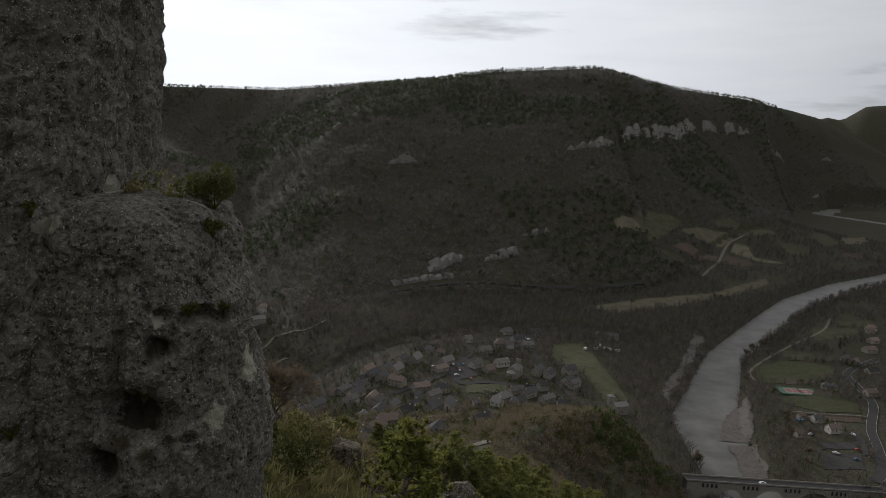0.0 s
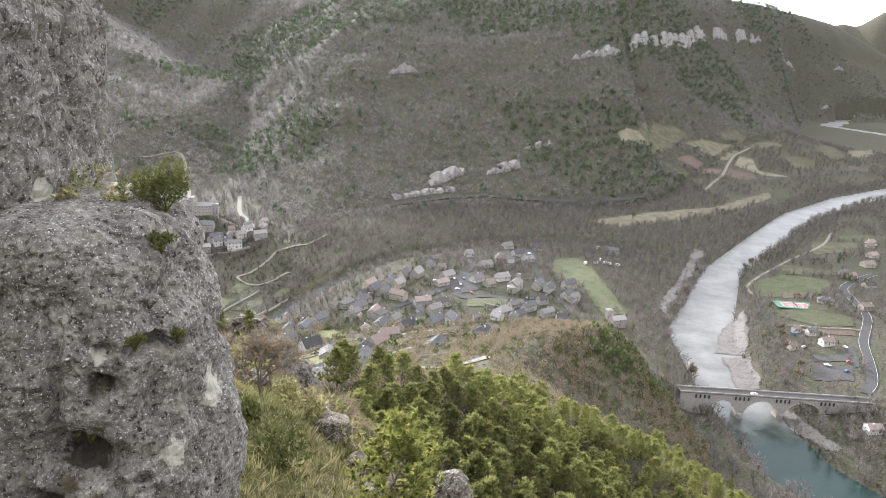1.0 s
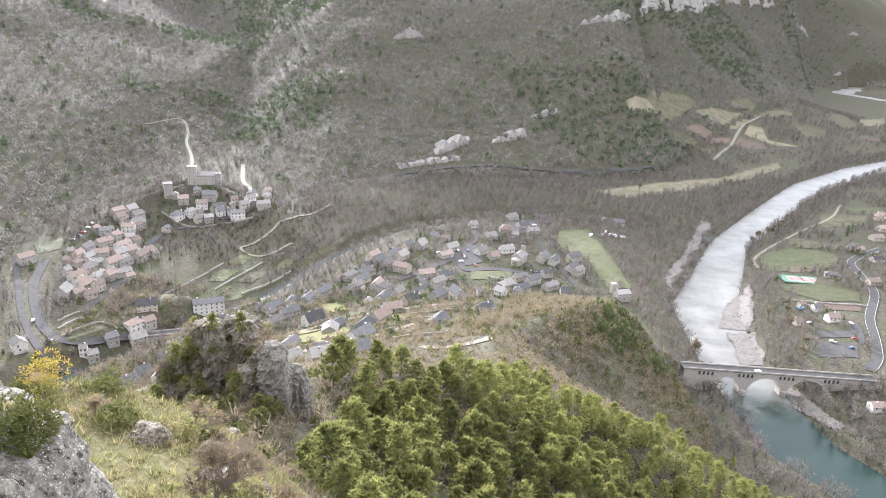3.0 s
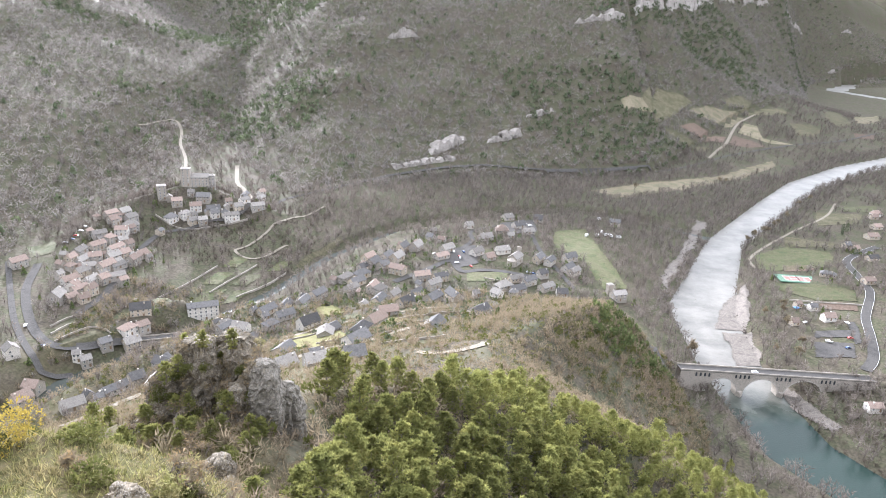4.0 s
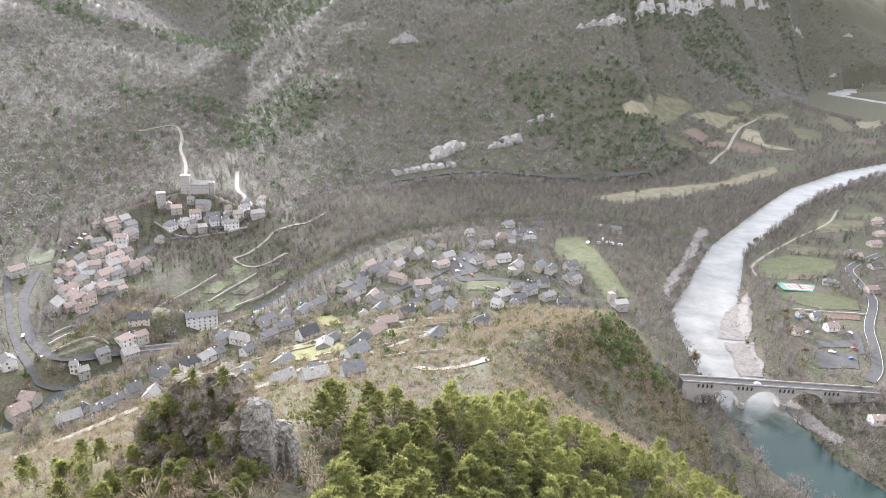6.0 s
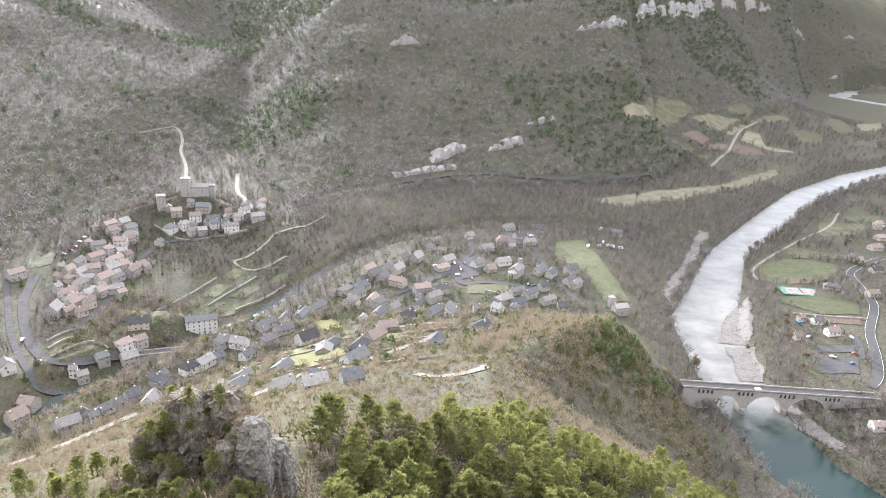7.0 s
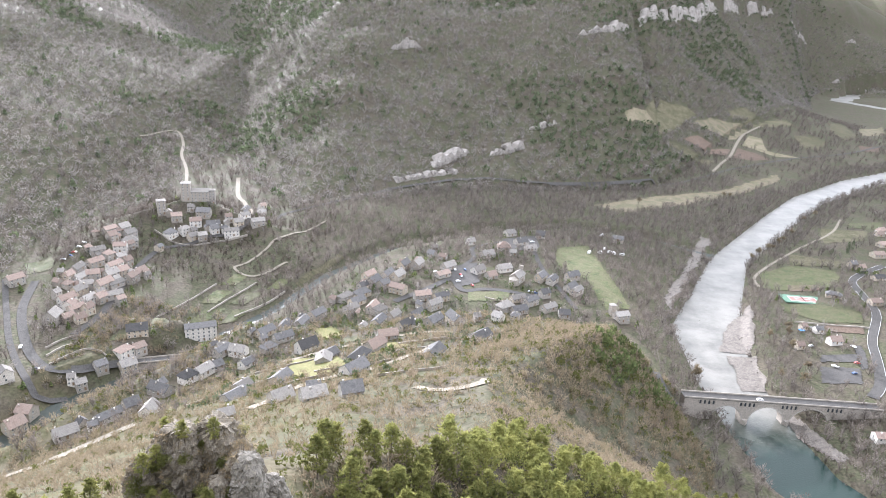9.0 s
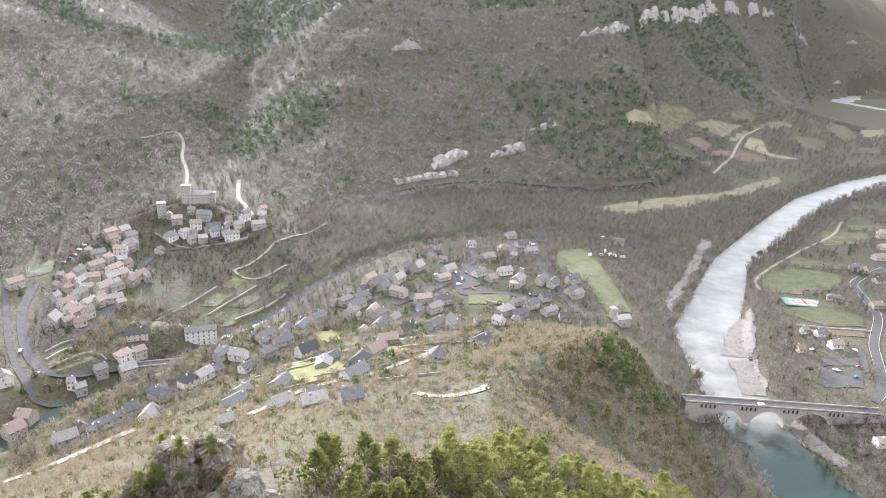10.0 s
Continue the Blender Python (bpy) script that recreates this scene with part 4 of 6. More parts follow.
CLIFFS = [([(228, 1352), (294, 1360), (340, 1430)], 20), ([(372, 1485), (430, 1555), (479, 1602), (560, 1720), (640, 1870), (690, 1950)], 46), ([(715, 1975), (790, 2065)], 46),
          ([(830, 2105), (890, 2180)], 50), ([(905, 2195), (970, 2262)], 52), ([(1130, 2500), (1260, 2720), (1400, 2900)], 30), ([(1640, 3060), (1700, 3090)], 22),
          ([(-16, 945), (8, 974), (34, 1012)], 27), ([(62, 1009), (90, 1018), (118, 1040)], 22), ([(124, 1088), (170, 1102)], 10), ([(-110, 1284), (-55, 1290)], 30),
          ([(-160, 1283), (-148, 1283)], 16), ([(78, 1488), (92, 1490)], 34), ([(1610, 2885), (1715, 2915)], 36), ([(-60, 880), (-20, 920), (20, 950)], 9), ([(1480, 2790), (1520, 2810)], 22)]
for i, (line, h) in enumerate(CLIFFS):
    bluff(line, h * .8, 2.0 + 3.3 * i, "pale broken limestone cliff band in the wooded slope")
# ---------------------------------------------------------------- houses
hrng = random.Random(11)
WIN = {}


def window_mesh(w, h):
    key = (w, h)
    if key not in WIN:
        frame_ = joined(box(-w / 2 - .1, -.09, -.12, w / 2 + .1, .02, 0), box(-.03, -.075, 0, .03, .02, h), box(-w / 2 - .07, -.07, 0, -w / 2, .02, h), box(w / 2, -.07, 0, w / 2 + .07, .02, h), box(-w / 2 - .07, -.07, h, w / 2 + .07, .02, h + .07))
        WIN[key] = (mesh_from("window", *frame_, M_WHITE), mesh_from("pane", *box(-w / 2, -.05, 0, w / 2, .01, h), M_GLASSDARK))
    return WIN[key]


DOOR = mesh_from("door", *joined(box(-.5, -.08, 0, .5, .02, 2.1), box(-.62, -.05, 0, -.5, .02, 2.22), box(.5, -.05, 0, .62, .02, 2.22)), M_WOOD)


def house(x, y, yaw, length, depth, eaves, wall, roof, label, pitch=0.62, hip=False, windows=True, name="house", category="house", base=None):
    zs = []
    c, s = math.cos(radians(yaw)), math.sin(radians(yaw))
    for dx in (-length / 2, length / 2):
        for dy in (-depth / 2, depth / 2):
            zs.append(gz(x + dx * c - dy * s, y + dx * s + dy * c))
    lo = min(zs) if base is None else base
    up = min(max(zs) - lo, 4.0)
    ob = tagged(new(name), label, category)
    ob.matrix_basis = pose(x, y, lo, 0, 0, yaw)
    L, D, E, R = length / 2, depth / 2, eaves + up * .45, depth / 2 * pitch
    if hip:
        v, f = box(-L, -D, -1.2, L, D, E)
    else:
        v = [(-L, -D, -1.2), (L, -D, -1.2), (L, D, -1.2), (-L, D, -1.2), (-L, -D, E), (L, -D, E), (L, D, E), (-L, D, E), (-L, 0, E + R), (L, 0, E + R)]
        f = [(0, 3, 2, 1), (0, 1, 5, 4), (2, 3, 7, 6), (1, 2, 6, 9, 5), (3, 0, 4, 8, 7), (4, 5, 9, 8), (6, 7, 8, 9)]
    part("wall", mesh_from("wall", v, f, wall), ob)
    o, t = 0.45, 0.22
    lowz = E - o * pitch
    if hip:
        a = max(L - D, 0.3)
        top = [(-L - o, -D - o, lowz), (L + o, -D - o, lowz), (L + o, D + o, lowz), (-L - o, D + o, lowz), (-a, 0, E + R), (a, 0, E + R)]
        v = top + [(p[0], p[1], p[2] + t) for p in top]
        f = [(0, 1, 5, 4), (2, 3, 4, 5), (1, 2, 5), (3, 0, 4), (6, 10, 11, 7), (8, 11, 10, 9), (7, 11, 8), (9, 10, 6), (0, 6, 7, 1), (1, 7, 8, 2), (2, 8, 9, 3), (3, 9, 6, 0)]
    else:
        pr = [(-D - o, lowz), (0, E + R), (D + o, lowz), (D + o, lowz + t), (0, E + R + t), (-D - o, lowz + t)]
        v = [(-L - .3, q[0], q[1]) for q in pr] + [(L + .3, q[0], q[1]) for q in pr]
        f = [(0, 1, 7, 6), (1, 2, 8, 7), (2, 3, 9, 8), (3, 4, 10, 9), (4, 5, 11, 10), (5, 0, 6, 11), (0, 5, 4, 1), (1, 4, 3, 2), (6, 7, 10, 11), (7, 8, 9, 10)]
    part("roof", mesh_from("roof", v, f, roof), ob)
    if windows:
        cx = L * hrng.choice((-.7, .7, -.3, .4))
        cy = D * hrng.choice((-.3, .3))
        zc = E + R * (1 - abs(cy) / D)
        v, f = joined(box(cx - .35, cy - .3, zc - .6, cx + .35, cy + .3, zc + 1.1), box(cx - .42, cy - .37, zc + 1.1, cx + .42, cy + .37, zc + 1.22))
        part("chimney", mesh_from("chimney", v, f, wall), ob)
        frame_, pane = window_mesh(0.95, 1.35)

        def fit_window(m):
            w = part("window", frame_, ob, "", m)
            part("pane", pane, w, "dark glass pane")
        floors = max(1, int(E / 2.8))
        n = max(2, int(length / 3.1))
        for fl in range(floors):
            for i in range(n):
                wx = -L + (i + .5) * length / n
                zz = E - (floors - fl) * 2.75 + 1.0
                if fl == 0 and i == n // 2:
                    part("door", DOOR, ob, "", pose(wx, -D, max(up * .45, zz - .95), 0, 0, 0))
                else:
                    fit_window(pose(wx, -D, zz, 0, 0, 0))
            for sgn, ang in ((-1, -90), (1, 90)):
                if depth > 6:
                    fit_window(pose(sgn * L, hrng.uniform(-.4, .4) * D, E - (floors - fl) * 2.75 + 1.0, 0, 0, ang))
    return ob


WALLS = [(M_RENDER_W, "white-rendered"), (M_RENDER_C, "cream-rendered"), (M_RENDER_G, "grey-rendered"), (M_STONEWALL, "rubble-stone")]
ROOFS = [(M_SLATE, "dark slate roof"), (M_LAUZE, "grey stone-tile roof"), (M_TILE, "faded red clay-tile roof")]
PLACED = []


def village(rows, group, walls, roofs, eaves, depth=7.5, tail="beside its neighbours"):
    for x, y, yaw, ln in rows:
        w, wn_ = WALLS[hrng.choice(walls)]
        r, rn = ROOFS[hrng.choice(roofs)]
        e = hrng.uniform(*eaves)
        ln = min(ln, 15) * .88
        dp = min(depth * hrng.uniform(.85, 1.15), max(4.5, ln * .95))
        ob = house(x, y, yaw, ln, dp, e, w, r, f"{wn_} house with {rn}, {tail}", pitch=hrng.uniform(.62, .95), hip=hrng.random() < .1)
        ob["group"] = group
        PLACED.append((x, y, max(ln, dp) * .62))


# x, y, heading, length
CASTLE_ROWS = [(-249, 648, 25, 11), (-231, 647, 22, 12), (-214, 646, 23, 14), (-202, 642, 33, 7), (-247, 627, 60, 12), (-247, 600, 71, 7), (-228, 630, 47, 10), (-219, 630, 29, 9), (-194, 637, 24, 16), (-211, 640, 33, 9), (-192, 652, 35, 10), (-174, 654, 30, 14), (-190, 722, 88, 19), (-205, 719, -86, 24), (-237, 636, 58, 12), (-227, 659, 2, 23), (-195, 746, 47, 8), (-202, 655, 28, 7), (-189, 662, 53, 11)]
LOWER_ROWS = [(-289, 600, 60, 13), (-282, 611, 62, 11), (-275, 607, 62, 12), (-284, 593, 59, 9), (-284, 567, 46, 13), (-272, 582, 13, 12), (-271, 597, 33, 18), (-269, 592, 58, 8), (-274, 566, 60, 9), (-263, 551, 67, 15), (-258, 563, 66, 8), (-266, 569, 55, 9), (-240, 547, 70, 10), (-240, 531, 83, 13), (-231, 539, 50, 5)]
SOUTH_ROWS = [(-265, 483, 66, 14), (-251, 469, 58, 12), (-251, 486, 72, 12), (-243, 470, 74, 8), (-238, 497, 43, 14), (-229, 489, 53, 7), (-244, 490, 66, 9), (-251, 458, 58, 9), (-242, 457, 51, 8), (-275, 488, 70, 6), (-259, 476, -88, 9), (-319, 510, 62, 14)]
MIDDLE_ROWS = [(-284, 534, 89, 18), (-279, 552, 63, 16), (-269, 529, 23, 11), (-275, 521, 78, 13), (-265, 511, 35, 11), (-253, 513, 70, 15), (-247, 519, 63, 14), (-250, 501, 47, 6), (-266, 502, 68, 12), (-257, 533, 66, 12), (-252, 542, 65, 10), (-283, 519, 82, 10), (-277, 507, 70, 8)]
FARM = [(-223, 361, -6, 10), (-222, 348, 61, 11)]
BANK_HOUSES = [(-214, 392, 19, 5), (-209, 392, 44, 7), (-204, 407, 49, 8), (-191, 415, 46, 11), (-197, 424, 62, 12), (-191, 431, 53, 9), (-197, 444, 25, 15), (-259, 454, -85, 13), (-244, 378, -43, 9)]
QUAY_ROW = [(-182, 328, 44, 13), (-168, 345, 55, 16), (-160, 354, 46, 9), (-170, 332, 37, 5), (-144, 341, -89, 11), (-152, 373, -21, 15), (-142, 388, 58, 11), (-136, 396, 66, 13), (-131, 404, 50, 9), (-133, 422, 63, 13), (-123, 423, -13, 12), (-135, 427, 40, 7), (-112, 404, 60, 10)]
TERRACE_HOUSES = [(-92, 320, 58, 13), (-95, 341, 64, 10), (-80, 273, 31, 7), (-63, 294, 44, 11), (-47, 285, 27, 12), (-50, 300, 20, 7), (-75, 341, 69, 13), (-30, 277, 24, 10), (-60, 378, -85, 11)]
SLOPE_HOUSES = [(-37, 337, 53, 15), (-59, 386, 60, 14), (-39, 372, 69, 20), (-33, 394, 58, 17), (-28, 421, 20, 14), (2, 364, 68, 20), (-79, 422, 46, 15), (29, 407, 49, 20)]
STREET_HOUSES = [(-114, 453, 58, 16), (-106, 474, 83, 24), (-95, 480, 77, 24), (-87, 496, 60, 16), (-100, 446, 43, 18), (-105, 428, 54, 11), (-39, 474, 71, 24), (-18, 445, 53, 18), (0, 451, 57, 24), (-30, 494, 61, 12), (-14, 501, 56, 24), (14, 453, -62, 19), (29, 455, 14, 5), (43, 454, -39, 8), (55, 459, -23, 6)]
SQUARE_HOUSES = [(-31, 608, 68, 19), (-34, 579, 64, 20), (-19, 611, 67, 16), (-59, 582, 60, 17), (-53, 565, 65, 15), (-43, 581, 66, 16), (-31, 547, -25, 17), (-44, 559, 54, 11), (-11, 538, 22, 18), (4, 539, 38, 15), (-1, 522, 48, 24), (-61, 521, 50, 17), (-47, 507, 77, 14), (-41, 502, 56, 11), (-71, 531, 57, 19), (-59, 537, 46, 21), (-61, 557, 53, 10), (-63, 505, 51, 12)]
NORTH_HOUSES = [(-7, 647, -29, 8), (4, 639, -15, 8), (9, 612, 46, 24), (4, 592, 40, 18), (46, 655, 32, 18), (72, 667, -8, 8), (83, 704, 31, 24), (91, 685, 16, 13), (64, 682, 2, 17), (107, 735, -13, 11), (74, 737, 33, 13), (36, 610, 50, 22), (60, 619, 28, 17), (47, 600, 37, 11), (31, 696, 27, 9), (-5, 671, 5, 7)]
CHURCH_LANE = [(92, 606, 60, 21), (102, 603, 60, 22), (122, 616, 32, 16), (117, 592, 52, 15), (121, 585, 50, 16), (67, 554, 31, 15), (77, 550, 42, 16), (55, 532, 38, 19), (66, 531, 31, 18), (91, 541, 39, 24), (102, 531, 2, 10), (191, 738, -18, 13), (91, 569, 32, 10)]
EAST_BANK = [(532, 834, 15, 14), (500, 778, 15, 12), (522, 822, 10, 11), (472, 739, 12, 16), (424, 701, 20, 9), (428, 692, 20, 8), (431, 667, 15, 14), (390, 602, 10, 12), (361, 616, -25, 15), (311, 519, 8, 11), (309, 540, 5, 7), (300, 546, 15, 6), (281, 512, 10, 7), (272, 390, 0, 10)]


village(CASTLE_ROWS, "hilltop village houses", (0, 1, 2, 3), (1, 1, 0, 2), (4, 6.5), 7, "on the castle hill")
village(LOWER_ROWS, "hilltop village houses", (0, 1, 2, 3), (1, 1, 2, 2), (4, 6.5), 7, "on the old village hill")
village(MIDDLE_ROWS, "hilltop village houses", (1, 2, 3, 3), (1, 2, 2), (4, 6.5), 7, "on the old village hill")
village(FARM, "houses by the stream", (3, 1), (2, 2), (4.5, 5.5), 8.5, "beside the stream")
village(SOUTH_ROWS, "hilltop village houses", (1, 2, 3, 0), (1, 2, 2), (4, 6.5), 7, "on the old village hill")
village(BANK_HOUSES, "houses by the stream", (0, 0, 2, 1), (1, 0, 2), (5, 6.5), 8.5, "beside the stream")
village(QUAY_ROW, "houses along the quay", (0, 1, 2, 3), (0, 0, 1), (3.6, 5.5), 7, "along the stream quay")
village(TERRACE_HOUSES, "houses on the terraces", (0, 2, 1), (0, 0, 1), (3, 4), 8, "on a garden terrace")
village(SLOPE_HOUSES, "houses on the terraces", (0, 1, 2), (0, 0, 0, 2), (3.2, 5.2), 8, "on a garden terrace")
village(STREET_HOUSES, "houses along the street", (1, 2, 3, 0), (0, 0, 1), (3.6, 5.5), 7.5, "along the village street")
village(SQUARE_HOUSES, "houses round the square", (1, 2, 3), (0, 2, 1, 0), (4, 6.5), 7.5, "near the village square")
village(NORTH_HOUSES, "houses beyond the square", (0, 2, 2), (0, 1, 2), (3.2, 5), 9, "beyond the square")
village(CHURCH_LANE, "houses on the church lane", (1, 2, 3), (0, 1, 0), (3.4, 5.5), 7.5, "on the church lane")
village(EAST_BANK, "houses on the east bank", (0, 1, 1), (2, 2, 2, 0), (3, 4.2), 8, "on the east bank")

# ---------------------------------------------------------------- castle, church, hotel and other single buildings
house(-250, 678, 12, 8.5, 8.5, 17, M_STONEWALL, M_LAUZE, "square stone castle tower above the old village", .25, True, True, "castle_tower", "castle")
house(-238, 682, 12, 17, 10, 11, M_STONEWALL, M_LAUZE, "long stone castle hall with stone-tile roof", .55, False, True, "castle_hall", "castle")
house(-227, 684, 12, 6, 6, 14, M_RENDER_G, M_LAUZE, "grey castle stair tower beside the hall", .3, True, True, "stair_tower", "castle")
house(-264, 651, 30, 7.5, 7.5, 13, M_STONEWALL, M_LAUZE, "square stone watchtower on the village rock", .2, True, True, "watchtower", "tower")
house(-163, 466, 24, 21, 9, 10.0, M_RENDER_W, M_SLATE, "four-storey cream hotel beside the old bridge", .5, False, True, "hotel", "hotel")
church = house(70, 596, 62, 15, 9, 7, M_STONEWALL, M_LAUZE, "village church with stone-tile roof and round apse", .75, False, True, "church", "church")
apse = crag("apse", M_STONEWALL, 0, 0, 4.2, 4.2, 0, [(0, 1, 0), (6.0, 1, 0), (6.4, 1.08, 0), (8.6, .02, 0)], 3.0, 24, 12, .02, 2.0)
part("apse", apse, church, "", pose(-7.5, 0, -.5))
part("bell_gable", mesh_from("bell_gable", *joined(box(6.6, -2, 8, 7.6, 2, 13.5), box(6.5, -2.2, 13.5, 7.7, 2.2, 14)), M_STONEWALL), church)
house(150, 541, 20, 12, 8, 6, M_STONEWALL, M_LAUZE, "old stone barn at the meadow edge", .6, False, True, "stone_barn", "barn")
house(145, 551, 20, 4.5, 4.5, 9, M_STONEWALL, M_LAUZE, "slender stone dovecote tower beside the barn", .35, True, False, "dovecote", "tower")

# sheds, lean-tos and small outbuildings between the houses
for rows, w, r, e, tail in ((LOWER_ROWS[::2] + MIDDLE_ROWS[::2], (2, 3), (1, 2), (3, 5), "on the old village hill"), (CASTLE_ROWS[::3], (2, 3), (1, 0), (3, 5), "on the castle hill"),
                            (SQUARE_HOUSES[::2], (1, 2), (0, 2), (3, 4.5), "near the village square"), (STREET_HOUSES[:9:2] + QUAY_ROW[1::2], (0, 2), (0, 1), (2.5, 3.5), "along the village street")):
    near = []
    for x, y, a, ln in rows:
        k, g = hrng.choice((-1, 1)), hrng.uniform(.3, .7)
        c, t = math.cos(radians(a)), math.sin(radians(a))
        near.append((x + c * ln * g * k - t * 6.5, y + t * ln * g * k + c * 6.5, a + hrng.choice((0, 90)), hrng.choice((5, 6, 7))))
    village(near, "outbuildings in the village", w, r, e, 5.5, tail)


PLACED += [(-250, 678, 6), (-238, 682, 11), (-264, 651, 6), (-163, 466, 14), (70, 596, 12), (150, 541, 9), (330, 609, 20)]
# ---------------------------------------------------------------- bridges
def arch_bridge(name, a, b, za, zb, width, arches, spring, label, parapet=0.9, niches=True):
    """A stone arch bridge from a to b; arches: (start, end, crown) along its length."""
    ob = tagged(new(name), label, "bridge")
    ax, ay = a
    L = math.hypot(b[0] - ax, b[1] - ay)
    ob.matrix_basis = pose(ax, ay, 0, 0, 0, math.degrees(math.atan2(b[1] - ay, b[0] - ax)))
    deck = lambda s: za + (zb - za) * s / L
    n = int(L / 0.8)
    xs = sorted(set([round(i * L / n, 3) for i in range(n + 1)] + [q for a0 in arches for q in a0[:2]]))

    def under(x):
        for s0, s1, crown in arches:
            if s0 < x < s1:
                u = (x - (s0 + s1) / 2) / ((s1 - s0) / 2)
                return spring + (crown - spring) * math.sqrt(max(0, 1 - u * u))
        return -2.5
    v, f = [], []
    for x0, x1 in zip(xs, xs[1:]):
        xm = (x0 + x1) / 2
        inside_arch = any(s0 < xm < s1 for s0, s1, _ in arches)
        lo0 = under(x0) if inside_arch and under(x0) > -2 else (spring if inside_arch else -2.5)
        lo1 = under(x1) if inside_arch and under(x1) > -2 else (spring if inside_arch else -2.5)
        if not inside_arch:
            lo0 = lo1 = -2.5
        k = len(v)
        for yy in (-width / 2, width / 2):
            v += [(x0, yy, lo0), (x1, yy, lo1), (x1, yy, deck(x1) - .35), (x0, yy, deck(x0) - .35)]
        f += [(k, k + 1, k + 2, k + 3), (k + 7, k + 6, k + 5, k + 4), (k, k + 4, k + 5, k + 1)]
    for s0, s1, _ in arches:
        for x in (s0, s1):
            k = len(v)
            v += [(x, -width / 2, -2.5), (x, width / 2, -2.5), (x, width / 2, spring + .01), (x, -width / 2, spring + .01)]
            f.append((k, k + 1, k + 2, k + 3))
    part("arch_body", welded(mesh_from("arch_body", v, f, M_STONEWALL)), ob, "grey stone arches and spandrels")
    nl = 24
    pieces = []
    for i in range(nl):
        x0, x1 = i * L / nl, (i + 1) * L / nl
        vv, ff = box(x0, -width / 2 - .35, 0, x1, width / 2 + .35, .35)
        pieces.append(([(p[0], p[1], p[2] + deck(p[0]) - .35) for p in vv], ff))
    part("deck", welded(mesh_from("deck", *joined(*pieces), M_ASPHALT)), ob, "grey asphalt deck")
    for sg in (-1, 1):
        pieces = []
        for i in range(nl):
            x0, x1 = i * L / nl, (i + 1) * L / nl
            vv, ff = box(x0, sg * (width / 2 + .2) - .15, 0, x1, sg * (width / 2 + .2) + .15, parapet)
            pieces.append(([(p[0], p[1], p[2] + deck(p[0])) for p in vv], ff))
        part("parapet", welded(mesh_from("parapet", *joined(*pieces), M_STONEWALL)), ob)
    for s0, s1, crown in arches:
        pieces = []
        m = 22
        for i in range(m):
            a0, a1 = math.pi * i / m, math.pi * (i + 1) / m
            c, r = (s0 + s1) / 2, (s1 - s0) / 2
            q = []
            for ang in (a0, a1):
                for k in (0.0, .75):
                    q.append((c - (r + k) * math.cos(ang), spring + (crown - spring + k) * math.sin(ang)))
            vv = [(q[0][0], -width / 2 - .12, q[0][1]), (q[1][0], -width / 2 - .12, q[1][1]), (q[3][0], -width / 2 - .12, q[3][1]), (q[2][0], -width / 2 - .12, q[2][1])]
            vv += [(p[0], -width / 2 + .1, p[2]) for p in vv]
            pieces.append((vv, [(0, 3, 2, 1), (1, 2, 6, 5), (0, 4, 7, 3), (4, 5, 6, 7)]))
        part("arch_ring", welded(mesh_from("arch_ring", *joined(*pieces), M_RENDER_G)), ob, "paler cut-stone arch ring")
    if niches:
        # small round-headed recesses over the piers, their shade drawn as flat dark panels
        seen = [0.5 * (arches[i][1] + arches[i + 1][0]) for i in range(len(arches) - 1)] + [arches[0][0] - 3, arches[-1][1] + 3]
        for c in seen:
            for dx in (-4.2, -1.4, 1.4, 4.2):
                top = deck(c + dx) - 1.1
                lo = under(c + dx) + 1.6 if under(c + dx) > 0 else top - 2.6
                lo = max(lo, top - 2.6)
                if top - lo < .8:
                    continue
                pts = [(-.6, lo), (.6, lo), (.6, top - .7)] + [(.6 * math.cos(t), top - .7 + .7 * math.sin(t)) for t in (.6, 1.2, 1.9, 2.5)] + [(-.6, top - .7)]
                vv = [(c + dx + p[0], -width / 2 - .05, p[1]) for p in pts]
                part("niche", mesh_from("niche", vv, [tuple(range(len(vv)))], M_GLASSDARK), ob, "flat dark panel painted as recess shade between spandrel columns")
                for e in (-1.2, 1.2):
                    part("column", mesh_from("column", *box(c + dx + e - .16, -width / 2 - .3, lo, c + dx + e + .16, -width / 2 + .02, top + .2), M_STONEWALL), ob)
    for i in range(len(arches) - 1):
        p0, p1 = arches[i][1], arches[i + 1][0]
        c = (p0 + p1) / 2
        w = (p1 - p0) / 2
        vv = [(c - w - .3, -width / 2 + .3, -2.5), (c, -width / 2 - 2.6, -2.5), (c + w + .3, -width / 2 + .3, -2.5), (c - w - .2, -width / 2 + .3, spring + 2), (c, -width / 2 - 1.9, spring + 1.2), (c + w + .2, -width / 2 + .3, spring + 2)]
        part("cutwater", mesh_from("cutwater", vv, [(0, 1, 4, 3), (1, 2, 5, 4), (3, 4, 5)], M_STONEWALL), ob)
    return ob


arch_bridge("road_bridge", (157.6, 410), (286, 417), 18.0, 12.0, 7.0, [(17.5, 38.2, 12.4), (42.6, 65.2, 11.9), (69.6, 94, 11.2)], 1.5, "stone road bridge with three wide arches over the river")
arch_bridge("village_bridge", (-190, 421), (-134, 437), 12.4, 14.0, 6.0, [(24, 44, 11.8)], 6.5, "old single-arch stone bridge over the stream", niches=False)
# ---------------------------------------------------------------- plants
prng = np.random.default_rng(7)


def blade(base, tip, width, rg):
    d = tip - base
    side = np.cross(d, rg.normal(size=3))
    side = side / (np.linalg.norm(side) + 1e-9) * width
    return [base - side, base + side, tip]


